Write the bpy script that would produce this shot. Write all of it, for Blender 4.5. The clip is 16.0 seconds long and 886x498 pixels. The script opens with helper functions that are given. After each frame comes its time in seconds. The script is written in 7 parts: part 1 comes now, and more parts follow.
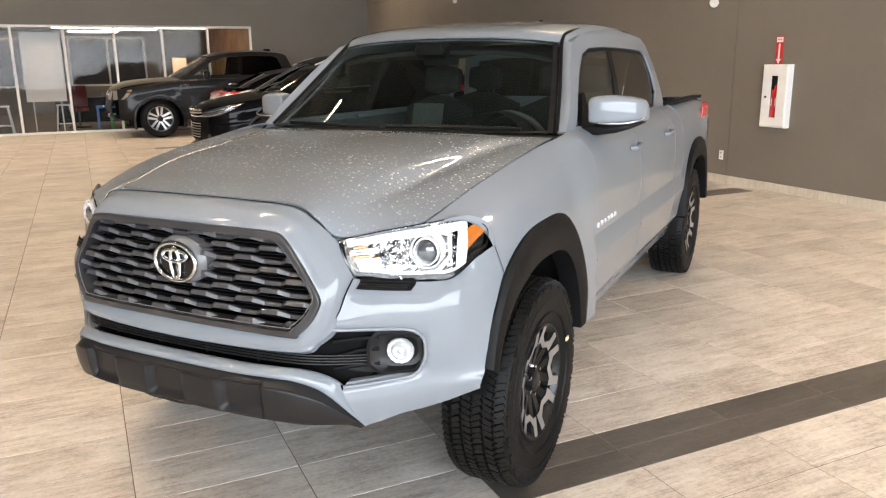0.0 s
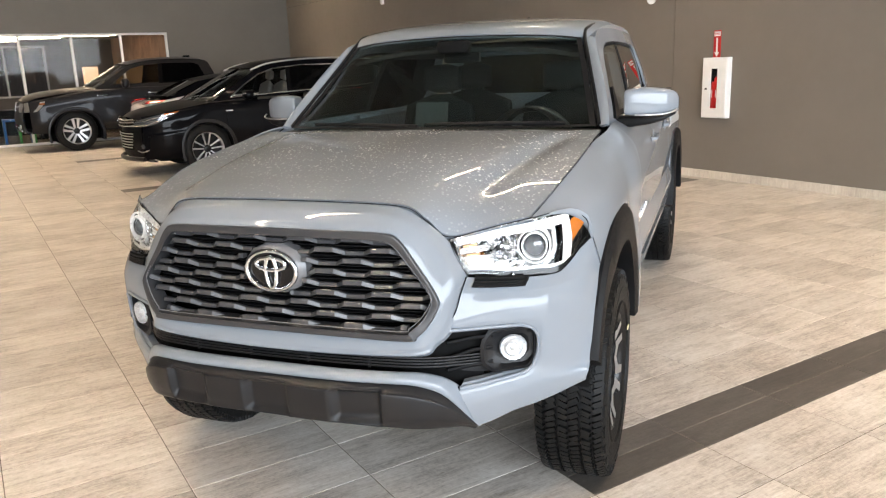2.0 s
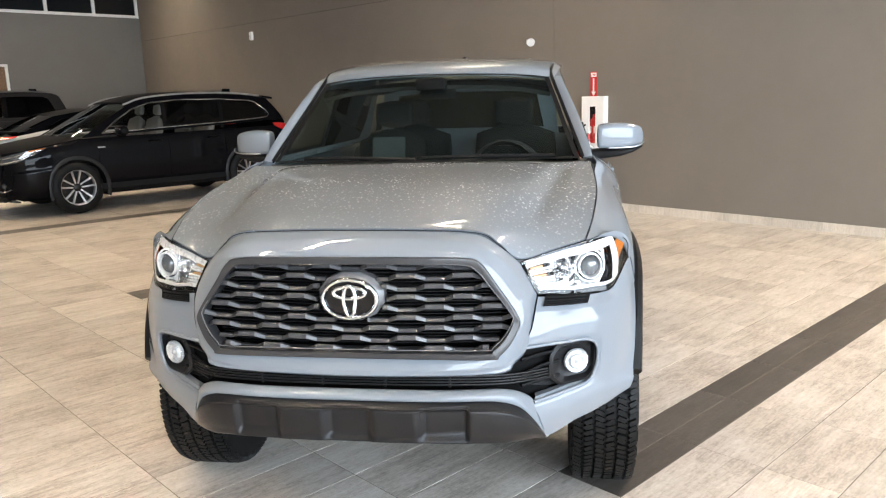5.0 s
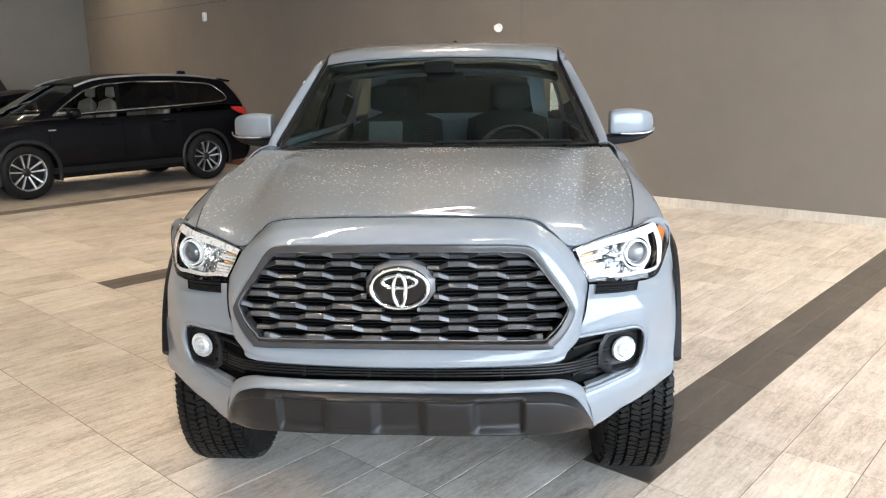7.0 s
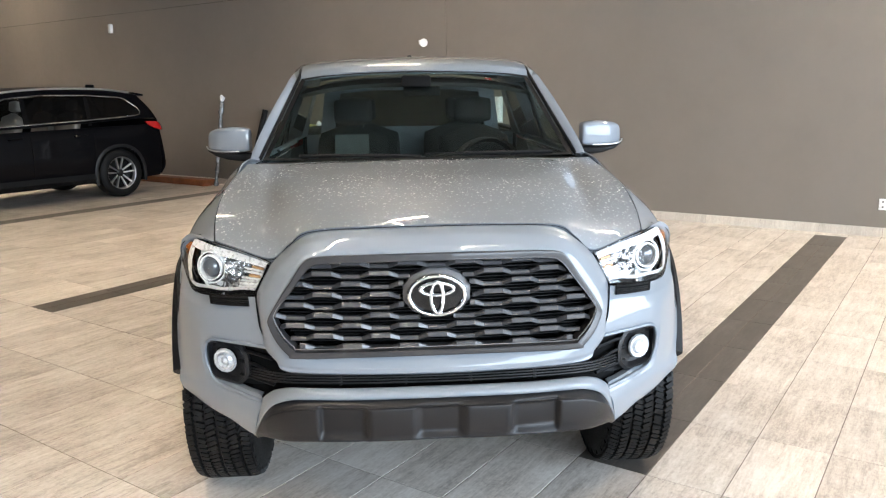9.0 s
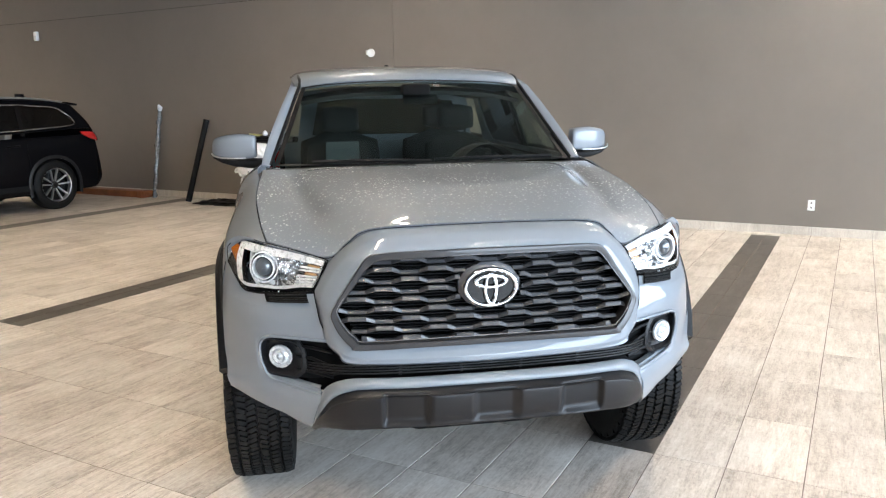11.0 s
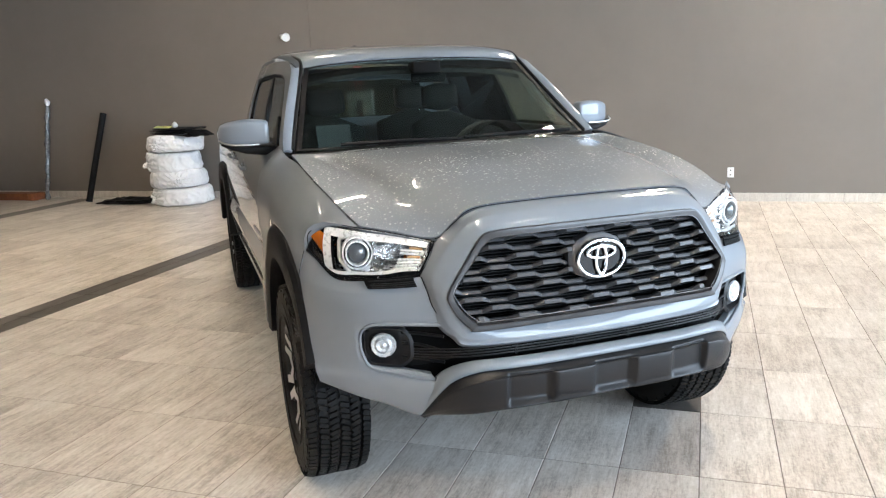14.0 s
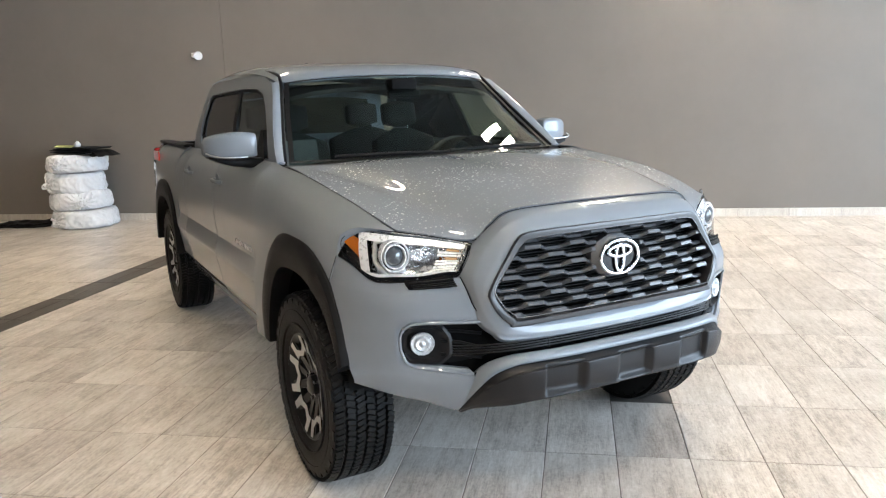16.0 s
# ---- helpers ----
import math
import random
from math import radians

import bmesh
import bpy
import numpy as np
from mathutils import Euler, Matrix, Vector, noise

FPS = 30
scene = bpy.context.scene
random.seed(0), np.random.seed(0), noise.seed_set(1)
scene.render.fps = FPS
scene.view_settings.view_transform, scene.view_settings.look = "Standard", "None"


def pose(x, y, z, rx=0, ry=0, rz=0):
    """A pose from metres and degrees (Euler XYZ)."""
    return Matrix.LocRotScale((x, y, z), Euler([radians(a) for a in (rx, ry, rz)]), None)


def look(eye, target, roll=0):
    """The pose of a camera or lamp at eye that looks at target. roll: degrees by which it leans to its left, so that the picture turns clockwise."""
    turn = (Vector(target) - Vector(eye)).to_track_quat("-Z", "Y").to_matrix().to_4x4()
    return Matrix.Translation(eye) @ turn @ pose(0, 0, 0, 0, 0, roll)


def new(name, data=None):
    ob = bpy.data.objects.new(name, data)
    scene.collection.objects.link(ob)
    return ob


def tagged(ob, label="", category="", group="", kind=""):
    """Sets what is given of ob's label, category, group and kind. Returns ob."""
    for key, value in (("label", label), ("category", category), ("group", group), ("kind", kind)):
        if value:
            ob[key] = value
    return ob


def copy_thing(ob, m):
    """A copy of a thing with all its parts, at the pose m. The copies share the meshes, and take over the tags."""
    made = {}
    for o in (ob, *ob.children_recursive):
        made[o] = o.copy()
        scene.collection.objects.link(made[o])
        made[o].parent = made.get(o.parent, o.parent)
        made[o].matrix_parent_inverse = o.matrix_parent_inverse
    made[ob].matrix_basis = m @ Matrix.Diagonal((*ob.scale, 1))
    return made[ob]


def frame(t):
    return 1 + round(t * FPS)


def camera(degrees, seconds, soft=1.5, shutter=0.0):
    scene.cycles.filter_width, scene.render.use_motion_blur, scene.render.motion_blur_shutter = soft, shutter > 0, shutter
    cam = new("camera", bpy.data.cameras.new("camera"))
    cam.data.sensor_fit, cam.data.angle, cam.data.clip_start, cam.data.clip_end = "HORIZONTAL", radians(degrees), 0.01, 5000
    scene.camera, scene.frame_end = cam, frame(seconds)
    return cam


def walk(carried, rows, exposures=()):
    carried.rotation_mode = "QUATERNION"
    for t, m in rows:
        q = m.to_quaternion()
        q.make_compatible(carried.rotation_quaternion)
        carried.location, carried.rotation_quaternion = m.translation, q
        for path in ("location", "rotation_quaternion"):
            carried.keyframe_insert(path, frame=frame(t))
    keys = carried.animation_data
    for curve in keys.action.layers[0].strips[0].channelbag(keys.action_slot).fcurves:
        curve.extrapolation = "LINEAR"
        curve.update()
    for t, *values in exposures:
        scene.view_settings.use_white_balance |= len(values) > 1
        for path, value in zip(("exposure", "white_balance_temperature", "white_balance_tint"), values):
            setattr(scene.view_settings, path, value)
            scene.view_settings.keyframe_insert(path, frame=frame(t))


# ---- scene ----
cam = camera(60.4, 16.0, soft=1.2)
PATH = [
    (0, (0.237, 0.212, 1.539), (1.059, 1.973, 1.065), -0.7),
    (0.5, (0.091, 0.256, 1.527), (0.947, 1.999, 1.049), -0.8),
    (1, (-0.103, 0.263, 1.541), (0.83, 1.97, 1.077), -1.3),
    (1.5, (-0.197, 0.356, 1.533), (0.793, 2.034, 1.082), -2.0),
    (2, (-0.266, 0.508, 1.531), (0.758, 2.16, 1.057), -2.1),
    (2.5, (-0.37, 0.547, 1.536), (0.711, 2.163, 1.069), -2.3),
    (3, (-0.548, 0.539, 1.556), (0.609, 2.112, 1.123), -2.0),
    (3.5, (-0.673, 0.523, 1.564), (0.534, 2.063, 1.151), -2.3),
    (4, (-0.698, 0.603, 1.554), (0.546, 2.113, 1.138), -2.2),
    (4.2, (-0.726, 0.669, 1.545), (0.548, 2.154, 1.131), -2.0),
    (6.3, (-1.078, 0.934, 1.56), (0.33, 2.299, 1.168), -1.4),
    (6.5, (-1.08, 0.973, 1.554), (0.338, 2.323, 1.147), -1.2),
    (7, (-1.057, 1.104, 1.543), (0.392, 2.412, 1.11), -0.9),
    (7.5, (-1.075, 1.199, 1.545), (0.389, 2.486, 1.094), -1.1),
    (8, (-1.199, 1.244, 1.548), (0.307, 2.485, 1.107), -0.5),
    (8.2, (-1.261, 1.257, 1.548), (0.273, 2.468, 1.124), -0.5),
    (10.3, (-1.508, 1.573, 1.545), (0.194, 2.548, 1.154), -0.7),
    (10.5, (-1.59, 1.587, 1.548), (0.127, 2.54, 1.169), -0.6),
    (11, (-1.722, 1.632, 1.541), (0.003, 2.57, 1.161), -0.9),
    (11.5, (-1.714, 1.756, 1.52), (0.01, 2.681, 1.105), -0.8),
    (12, (-1.725, 1.898, 1.517), (0.029, 2.764, 1.101), -1.0),
    (12.5, (-1.857, 2.009, 1.527), (-0.061, 2.8, 1.138), -0.5),
    (13, (-2.021, 2.088, 1.533), (-0.193, 2.802, 1.148), -1.5),
    (13.5, (-2.014, 2.188, 1.517), (-0.181, 2.877, 1.113), -1.9),
    (14, (-1.964, 2.334, 1.519), (-0.118, 2.978, 1.095), -2.6),
    (14.5, (-1.972, 2.442, 1.517), (-0.096, 3.003, 1.11), -3.3),
    (15, (-2.14, 2.578, 1.528), (-0.223, 3.017, 1.165), -3.3),
    (15.5, (-2.268, 2.677, 1.517), (-0.331, 3.032, 1.171), -2.8),
    (16, (-2.232, 2.787, 1.496), (-0.298, 3.134, 1.121), -1.9),
]
walk(cam, [(t, look(eye, target, roll)) for t, eye, target, roll in PATH], exposures=((0, 0.03, 6850, 14), (4, 0.18, 6450, 12), (8, 0.28, 6180, 11), (12, 0.22, 5900, 10), (16, 0.14, 5850, 9)))


# ---------- world, sun, large lights ----------
world = bpy.data.worlds.new("sky")
scene.world = world
world.use_nodes = True
_n = world.node_tree.nodes
_sky = _n.new("ShaderNodeTexSky")
_sky.sky_type, _sky.sun_disc = "NISHITA", False
_sky.sun_elevation, _sky.sun_rotation = radians(28), radians(200)
world.node_tree.links.new(_sky.outputs[0], _n["Background"].inputs[0])
_n["Background"].inputs[1].default_value = 0.05

BACK, NORTH, SOUTH, WEST, CEIL = 7.64, 20.76, -7.0, -10.0, 5.6


def lamp_area(name, m, sx, sy, power, colour):
    d = bpy.data.lights.new(name, "AREA")
    d.shape, d.size, d.size_y, d.energy, d.color = "RECTANGLE", sx, sy, power, colour
    ob = new(name, d)
    ob.matrix_basis = m
    return ob


DAY = (0.79, 0.905, 1.0)
for k in range(4):
    lamp_area("daylight", look((-7.6 + 4.2 * k, SOUTH + 0.06, 2.5), (-7.6 + 4.2 * k, 5, 2.2)), 4.19, 4.2, 720, DAY)
lamp_area("daylight", look((WEST + 0.06, -2.5, 2.3), (0, -2.5, 2.2)), 7.5, 3.9, 30, DAY)


# ---------- helpers of this scene ----------
def cr(points, n):
    """Catmull-Rom through the points, sampled n times evenly by parameter."""
    p = np.array(points, float)
    if len(p) == 2:
        f = np.linspace(0, 1, n)[:, None]
        return p[0] * (1 - f) + p[1] * f
    q = np.vstack([2 * p[0] - p[1], p, 2 * p[-1] - p[-2]])
    s = np.linspace(0, len(p) - 1, n)
    i = np.minimum(s.astype(int), len(p) - 2)
    f = (s - i)[:, None]
    a, b, c, d = q[i], q[i + 1], q[i + 2], q[i + 3]
    return 0.5 * (2 * b + (c - a) * f + (2 * a - 5 * b + 4 * c - d) * f ** 2 + (3 * b - a - 3 * c + d) * f ** 3)


def lin(points, n):
    """A polyline sampled n times evenly by length."""
    p = np.array(points, float)
    d = np.concatenate([[0], np.cumsum(np.linalg.norm(np.diff(p, axis=0), axis=1))])
    s = np.linspace(0, d[-1], n)
    return np.stack([np.interp(s, d, p[:, k]) for k in range(p.shape[1])], 1)


def net(rows, nu, nv):
    """A smooth grid through a net of points."""
    a = np.array([cr(r, nv) for r in rows])
    return np.stack([cr(a[:, j], nu) for j in range(nv)], 1)


def netc(rows, nu, nv):
    """The same for a half that starts on the vehicle's middle: smooth across it."""
    full = [[*(np.array(r, float)[:0:-1] * [1, -1, 1]), *np.array(r, float)] for r in rows]
    g = net(full, nu, 2 * nv - 1)[:, nv - 1:]
    g[:, 0, 1] = 0.0
    return g


def flip(g):
    """The same on the other side of the vehicle."""
    return np.array(g, float) * [1, -1, 1]


class Geo:
    def __init__(self):
        self.v, self.f = [], []

    def add(self, verts, faces):
        o = len(self.v)
        self.v += [tuple(map(float, p)) for p in verts]
        self.f += [tuple(i + o for i in f) for f in faces]
        return self

    def grid(self, g, cu=False, cv=False):
        g = np.asarray(g, float)
        n, m = g.shape[:2]
        fs = []
        for i in range(n if cu else n - 1):
            for j in range(m if cv else m - 1):
                a, b = (i + 1) % n, (j + 1) % m
                fs.append((i * m + j, a * m + j, a * m + b, i * m + b))
        return self.add(g.reshape(-1, 3), fs)

    def poly(self, pts):
        return self.add(pts, [tuple(range(len(pts)))])

    def fan(self, ring):
        r = np.asarray(ring, float)
        n = len(r)
        return self.add([*r, r.mean(0)], [(i, (i + 1) % n, n) for i in range(n)])

    def prism(self, outline, shift):
        """A closed outline pushed along a vector."""
        a = np.asarray(outline, float)
        b = a + np.array(shift, float)
        n = len(a)
        self.add([*a, *b], [tuple(range(n))[::-1], tuple(range(n, 2 * n))] + [(i, (i + 1) % n, n + (i + 1) % n, n + i) for i in range(n)])
        return self

    def box(self, c, s, bev=0.0, rot=None):
        bm = bmesh.new()
        bmesh.ops.create_cube(bm, size=1, matrix=Matrix.Diagonal((*s, 1)))
        if bev:
            bmesh.ops.bevel(bm, geom=bm.edges[:], offset=bev, segments=2, affect="EDGES", profile=0.5)
        m = Matrix.Translation(c) @ (rot.to_4x4() if rot else Matrix())
        bm.verts.index_update()
        self.add([m @ v.co for v in bm.verts], [tuple(v.index for v in f.verts) for f in bm.faces])
        bm.free()
        return self

    def tube(self, path, r, n=10, caps=True):
        """A tube along a path; r is one radius or one for each point."""
        p = np.asarray(path, float)
        rr = np.full(len(p), r, float) if np.isscalar(r) else np.asarray(r, float)
        t = np.gradient(p, axis=0)
        t /= np.linalg.norm(t, axis=1)[:, None] + 1e-9
        up = np.array([0, 0, 1.0]) if abs(t[0][2]) < 0.9 else np.array([1.0, 0, 0])
        rings = []
        for k in range(len(p)):
            a = np.cross(t[k], up)
            a /= np.linalg.norm(a) + 1e-9
            b = np.cross(a, t[k])
            up = b
            ang = np.arange(n) * 2 * np.pi / n
            rings.append(p[k] + rr[k] * (np.cos(ang)[:, None] * a + np.sin(ang)[:, None] * b))
        self.grid(rings, cv=True)
        if caps:
            self.fan(rings[0][::-1])
            self.fan(rings[-1])
        return self

    def lathe(self, prof, c, axis, n=40, phase=0.0):
        """A profile of (radius, along) turned about an axis through c."""
        ax = np.array(axis, float)
        ax /= np.linalg.norm(ax)
        e = np.array([0, 0, 1.0]) if abs(ax[2]) < 0.9 else np.array([1.0, 0, 0])
        a = np.cross(ax, e)
        a /= np.linalg.norm(a)
        b = np.cross(ax, a)
        ang = np.arange(n) * 2 * np.pi / n + phase
        g = [[np.array(c) + h * ax + r * (np.cos(w) * a + np.sin(w) * b) for w in ang] for r, h in prof]
        return self.grid(g, cv=True)

    def both(self):
        """Adds the mirror image across the vehicle's middle."""
        idx, base = [], list(self.v)
        for k, (x, y, z) in enumerate(base):
            if abs(y) < 1e-6:
                idx.append(k)
            else:
                idx.append(len(self.v))
                self.v.append((x, -y, z))
        self.f += [tuple(idx[i] for i in f[::-1]) for f in self.f]
        return self

    def mirrored(self):
        g = Geo()
        g.v = [(x, -y, z) for x, y, z in self.v]
        g.f = [f[::-1] for f in self.f]
        return g

    def facing(self, c):
        """The same with its faces turned away from a point, so that thickness grows inwards."""
        v, s = np.array(self.v), 0.0
        for f in self.f:
            p = v[list(f)]
            s += np.dot(np.cross(p[1] - p[0], p[2] - p[0]), p.mean(0) - np.array(c))
        g = Geo()
        g.v, g.f = self.v, self.f if s > 0 else [f[::-1] for f in self.f]
        return g

    def mesh(self, name, smooth=40, rims=False):
        me = bpy.data.meshes.new(name)
        me.from_pydata(self.v, [], self.f)
        me.validate()
        if smooth:
            me.shade_smooth()
            me.set_sharp_from_angle(angle=radians(smooth))
            if rims:
                used = np.zeros(len(me.edges), int)
                for lp in me.loops:
                    used[lp.edge_index] += 1
                for e in me.edges:
                    if used[e.index] == 1:
                        e.use_edge_sharp = True
        return me


def part(name, geo, material, parent=None, label="", smooth=40, solid=0.0, bevel=0.0, off=-1.0):
    """Links a Geo as one mesh object, under a thing or a part."""
    if solid and off == -1.0:
        geo = geo.facing((2.3, 0, 0.8))
    ob = new(name, geo.mesh(name, smooth, solid > 0))
    ob.data.materials.append(material)
    ob.parent = parent
    if solid:
        m = ob.modifiers.new("thickness", "SOLIDIFY")
        m.thickness, m.offset = solid, off
    if bevel:
        m = ob.modifiers.new("edge", "BEVEL")
        m.width, m.segments, m.limit_method, m.angle_limit = bevel, 2, "ANGLE", radians(40)
    if label:
        ob["label"] = label
    return ob


def thing(name, m, label, category, group=""):
    ob = new(name)
    ob.empty_display_size = 0.1
    ob.matrix_basis = m
    return tagged(ob, label, category, group)


def superarc(cx, cz, a, b, lo, hi, n, power=2.6):
    """Points (x, z) on a squarish arch from one angle to another."""
    w = np.radians(np.linspace(lo, hi, n))
    c, s = np.cos(w), np.sin(w)
    return np.stack([cx + a * np.sign(c) * np.abs(c) ** (2 / power), cz + b * np.sign(s) * np.abs(s) ** (2 / power)], 1)


# ---------- materials ----------
def nodes(name):
    m = bpy.data.materials.new(name)
    m.use_nodes = True
    t = m.node_tree
    return m, t, t.nodes["Principled BSDF"]


def link(t, a, b):
    t.links.new(a, b)


def ramp(t, fac, stops):
    r = t.nodes.new("ShaderNodeValToRGB")
    while len(r.color_ramp.elements) < len(stops):
        r.color_ramp.elements.new(0.5)
    for e, (pos, c) in zip(r.color_ramp.elements, stops):
        e.position, e.color = pos, (*c, 1)
    link(t, fac, r.inputs[0])
    return r.outputs[0]


def noise_of(t, scale, detail=4, rough=0.6, vec=None, kind="ShaderNodeTexNoise"):
    n = t.nodes.new(kind)
    n.inputs["Scale"].default_value = scale
    if kind == "ShaderNodeTexNoise":
        n.inputs["Detail"].default_value, n.inputs["Roughness"].default_value = detail, rough
    if vec is None:
        vec = t.nodes.new("ShaderNodeTexCoord").outputs["Object"]
    link(t, vec, n.inputs["Vector"])
    return n


def bump(t, p, height, strength, dist):
    b = t.nodes.new("ShaderNodeBump")
    b.inputs["Strength"].default_value, b.inputs["Distance"].default_value = strength, dist
    link(t, height, b.inputs["Height"])
    link(t, b.outputs[0], p.inputs["Normal"])
    return b


def plain(name, c, rough=0.5, metal=0.0, coat=0.0, vary=0.12, scale=8.0, grain=0.0, gscale=400.0, spec=0.5):
    """A surface with broad and fine variation of colour and gloss, and a fine relief."""
    m, t, p = nodes(name)
    n = noise_of(t, scale, 5, 0.65)
    lo, hi = [max(0, x * (1 - vary)) for x in c], [min(1, x * (1 + vary)) for x in c]
    link(t, ramp(t, n.outputs[0], [(0.3, lo), (0.7, hi)]), p.inputs["Base Color"])
    f = noise_of(t, scale * 9, 3, 0.6)
    rr = t.nodes.new("ShaderNodeMapRange")
    rr.inputs["To Min"].default_value, rr.inputs["To Max"].default_value = rough * 0.85, min(1, rough * 1.15)
    link(t, f.outputs[0], rr.inputs["Value"])
    link(t, rr.outputs[0], p.inputs["Roughness"])
    p.inputs["Metallic"].default_value = metal
    p.inputs["Coat Weight"].default_value, p.inputs["Coat Roughness"].default_value = coat, 0.03
    p.inputs["Specular IOR Level"].default_value = spec
    if grain:
        g = noise_of(t, gscale, 2, 0.5)
        bump(t, p, g.outputs[0], grain, 0.002)
    return m


def car_paint(name, c, spots=0.0, rough=0.42, metal=0.0):
    m, t, p = nodes(name)
    p.inputs["Specular IOR Level"].default_value = 0.03 if max(c) < 0.1 else 0.18
    n = noise_of(t, 3.0, 4, 0.6)
    base = ramp(t, n.outputs[0], [(0.25, [x * 0.96 for x in c]), (0.75, [min(1, x * 1.04) for x in c])])
    p.inputs["Metallic"].default_value = metal
    p.inputs["Roughness"].default_value = rough
    p.inputs["Coat Weight"].default_value, p.inputs["Coat Roughness"].default_value = (0.22 if max(c) < 0.05 else 0.85), 0.02
    p.inputs["Coat IOR"].default_value = 1.46
    fine = noise_of(t, 55.0, 2, 0.5)
    if spots:
        # dried water drops and dust
        v = noise_of(t, 52.0, kind="ShaderNodeTexVoronoi")
        cut = ramp(t, v.outputs["Distance"], [(0.17, (1, 1, 1)), (0.23, (0, 0, 0))])
        where = noise_of(t, 2.4, 3, 0.6)
        patch = ramp(t, where.outputs[0], [(0.30, (0, 0, 0)), (0.55, (1, 1, 1))])
        v2 = noise_of(t, 130.0, kind="ShaderNodeTexVoronoi")
        cut2 = ramp(t, v2.outputs["Distance"], [(0.15, (0.8, 0.8, 0.8)), (0.21, (0, 0, 0))])
        add = t.nodes.new("ShaderNodeMix")
        add.data_type, add.blend_type = "RGBA", "LIGHTEN"
        add.inputs["Factor"].default_value = 1
        link(t, cut, add.inputs["A"])
        link(t, cut2, add.inputs["B"])
        sep = t.nodes.new("ShaderNodeSeparateXYZ")
        link(t, t.nodes.new("ShaderNodeTexCoord").outputs["Object"], sep.inputs[0])
        along = ramp(t, sep.outputs["X"], [(0.05, (0.25, 0.25, 0.25)), (0.45, (1, 1, 1))])
        thick = t.nodes.new("ShaderNodeMix")
        thick.data_type, thick.blend_type = "RGBA", "MULTIPLY"
        thick.inputs["Factor"].default_value = 1
        link(t, patch, thick.inputs["A"])
        link(t, along, thick.inputs["B"])
        patch = thick.outputs["Result"]
        mul = t.nodes.new("ShaderNodeMix")
        mul.data_type, mul.blend_type = "RGBA", "MULTIPLY"
        mul.inputs["Factor"].default_value = 1
        link(t, add.outputs["Result"], mul.inputs["A"])
        link(t, patch, mul.inputs["B"])
        sc = t.nodes.new("ShaderNodeMath")
        sc.operation = "MULTIPLY"
        sc.inputs[1].default_value = spots
        link(t, mul.outputs["Result"], sc.inputs[0])
        mix = t.nodes.new("ShaderNodeMix")
        mix.data_type = "RGBA"
        link(t, sc.outputs[0], mix.inputs["Factor"])
        link(t, base, mix.inputs["A"])
        mix.inputs["B"].default_value = (0.75, 0.76, 0.76, 1)
        base = mix.outputs["Result"]
        dull = t.nodes.new("ShaderNodeMapRange")
        dull.inputs["To Min"].default_value, dull.inputs["To Max"].default_value = 0.03, 0.3
        link(t, sc.outputs[0], dull.inputs["Value"])
        link(t, dull.outputs[0], p.inputs["Coat Roughness"])
    link(t, base, p.inputs["Base Color"])
    bump(t, p, fine.outputs[0], 0.008, 0.001)
    return m


def glass(name, tint, amount=1.0, rough=0.0, base=0.04):
    """A pane: tinted clear glass, mirror-like at a glance by Fresnel."""
    m, t, p = nodes(name)
    t.nodes.remove(p)
    tr, gl, mx, lw, pw, fr = (t.nodes.new(k) for k in ("ShaderNodeBsdfTransparent", "ShaderNodeBsdfGlossy", "ShaderNodeMixShader", "ShaderNodeLayerWeight", "ShaderNodeMath", "ShaderNodeMath"))
    tr.inputs[0].default_value = (*tint, 1)
    gl.inputs["Roughness"].default_value = rough
    gl.inputs[0].default_value = (amount, amount, amount, 1)
    # gloss that rises at a glancing angle, the same from both faces
    pw.operation, pw.inputs[1].default_value = "POWER", 5.0
    fr.operation, fr.inputs[1].default_value, fr.inputs[2].default_value = "MULTIPLY_ADD", 0.9, base
    link(t, lw.outputs["Facing"], pw.inputs[0])
    link(t, pw.outputs[0], fr.inputs[0])
    link(t, fr.outputs[0], mx.inputs[0])
    link(t, tr.outputs[0], mx.inputs[1])
    link(t, gl.outputs[0], mx.inputs[2])
    link(t, mx.outputs[0], t.nodes["Material Output"].inputs[0])
    return m


def glow(name, c, strength):
    m, t, p = nodes(name)
    p.inputs["Base Color"].default_value = (0.9, 0.9, 0.9, 1)
    p.inputs["Emission Color"].default_value = (*c, 1)
    p.inputs["Emission Strength"].default_value = strength
    return m


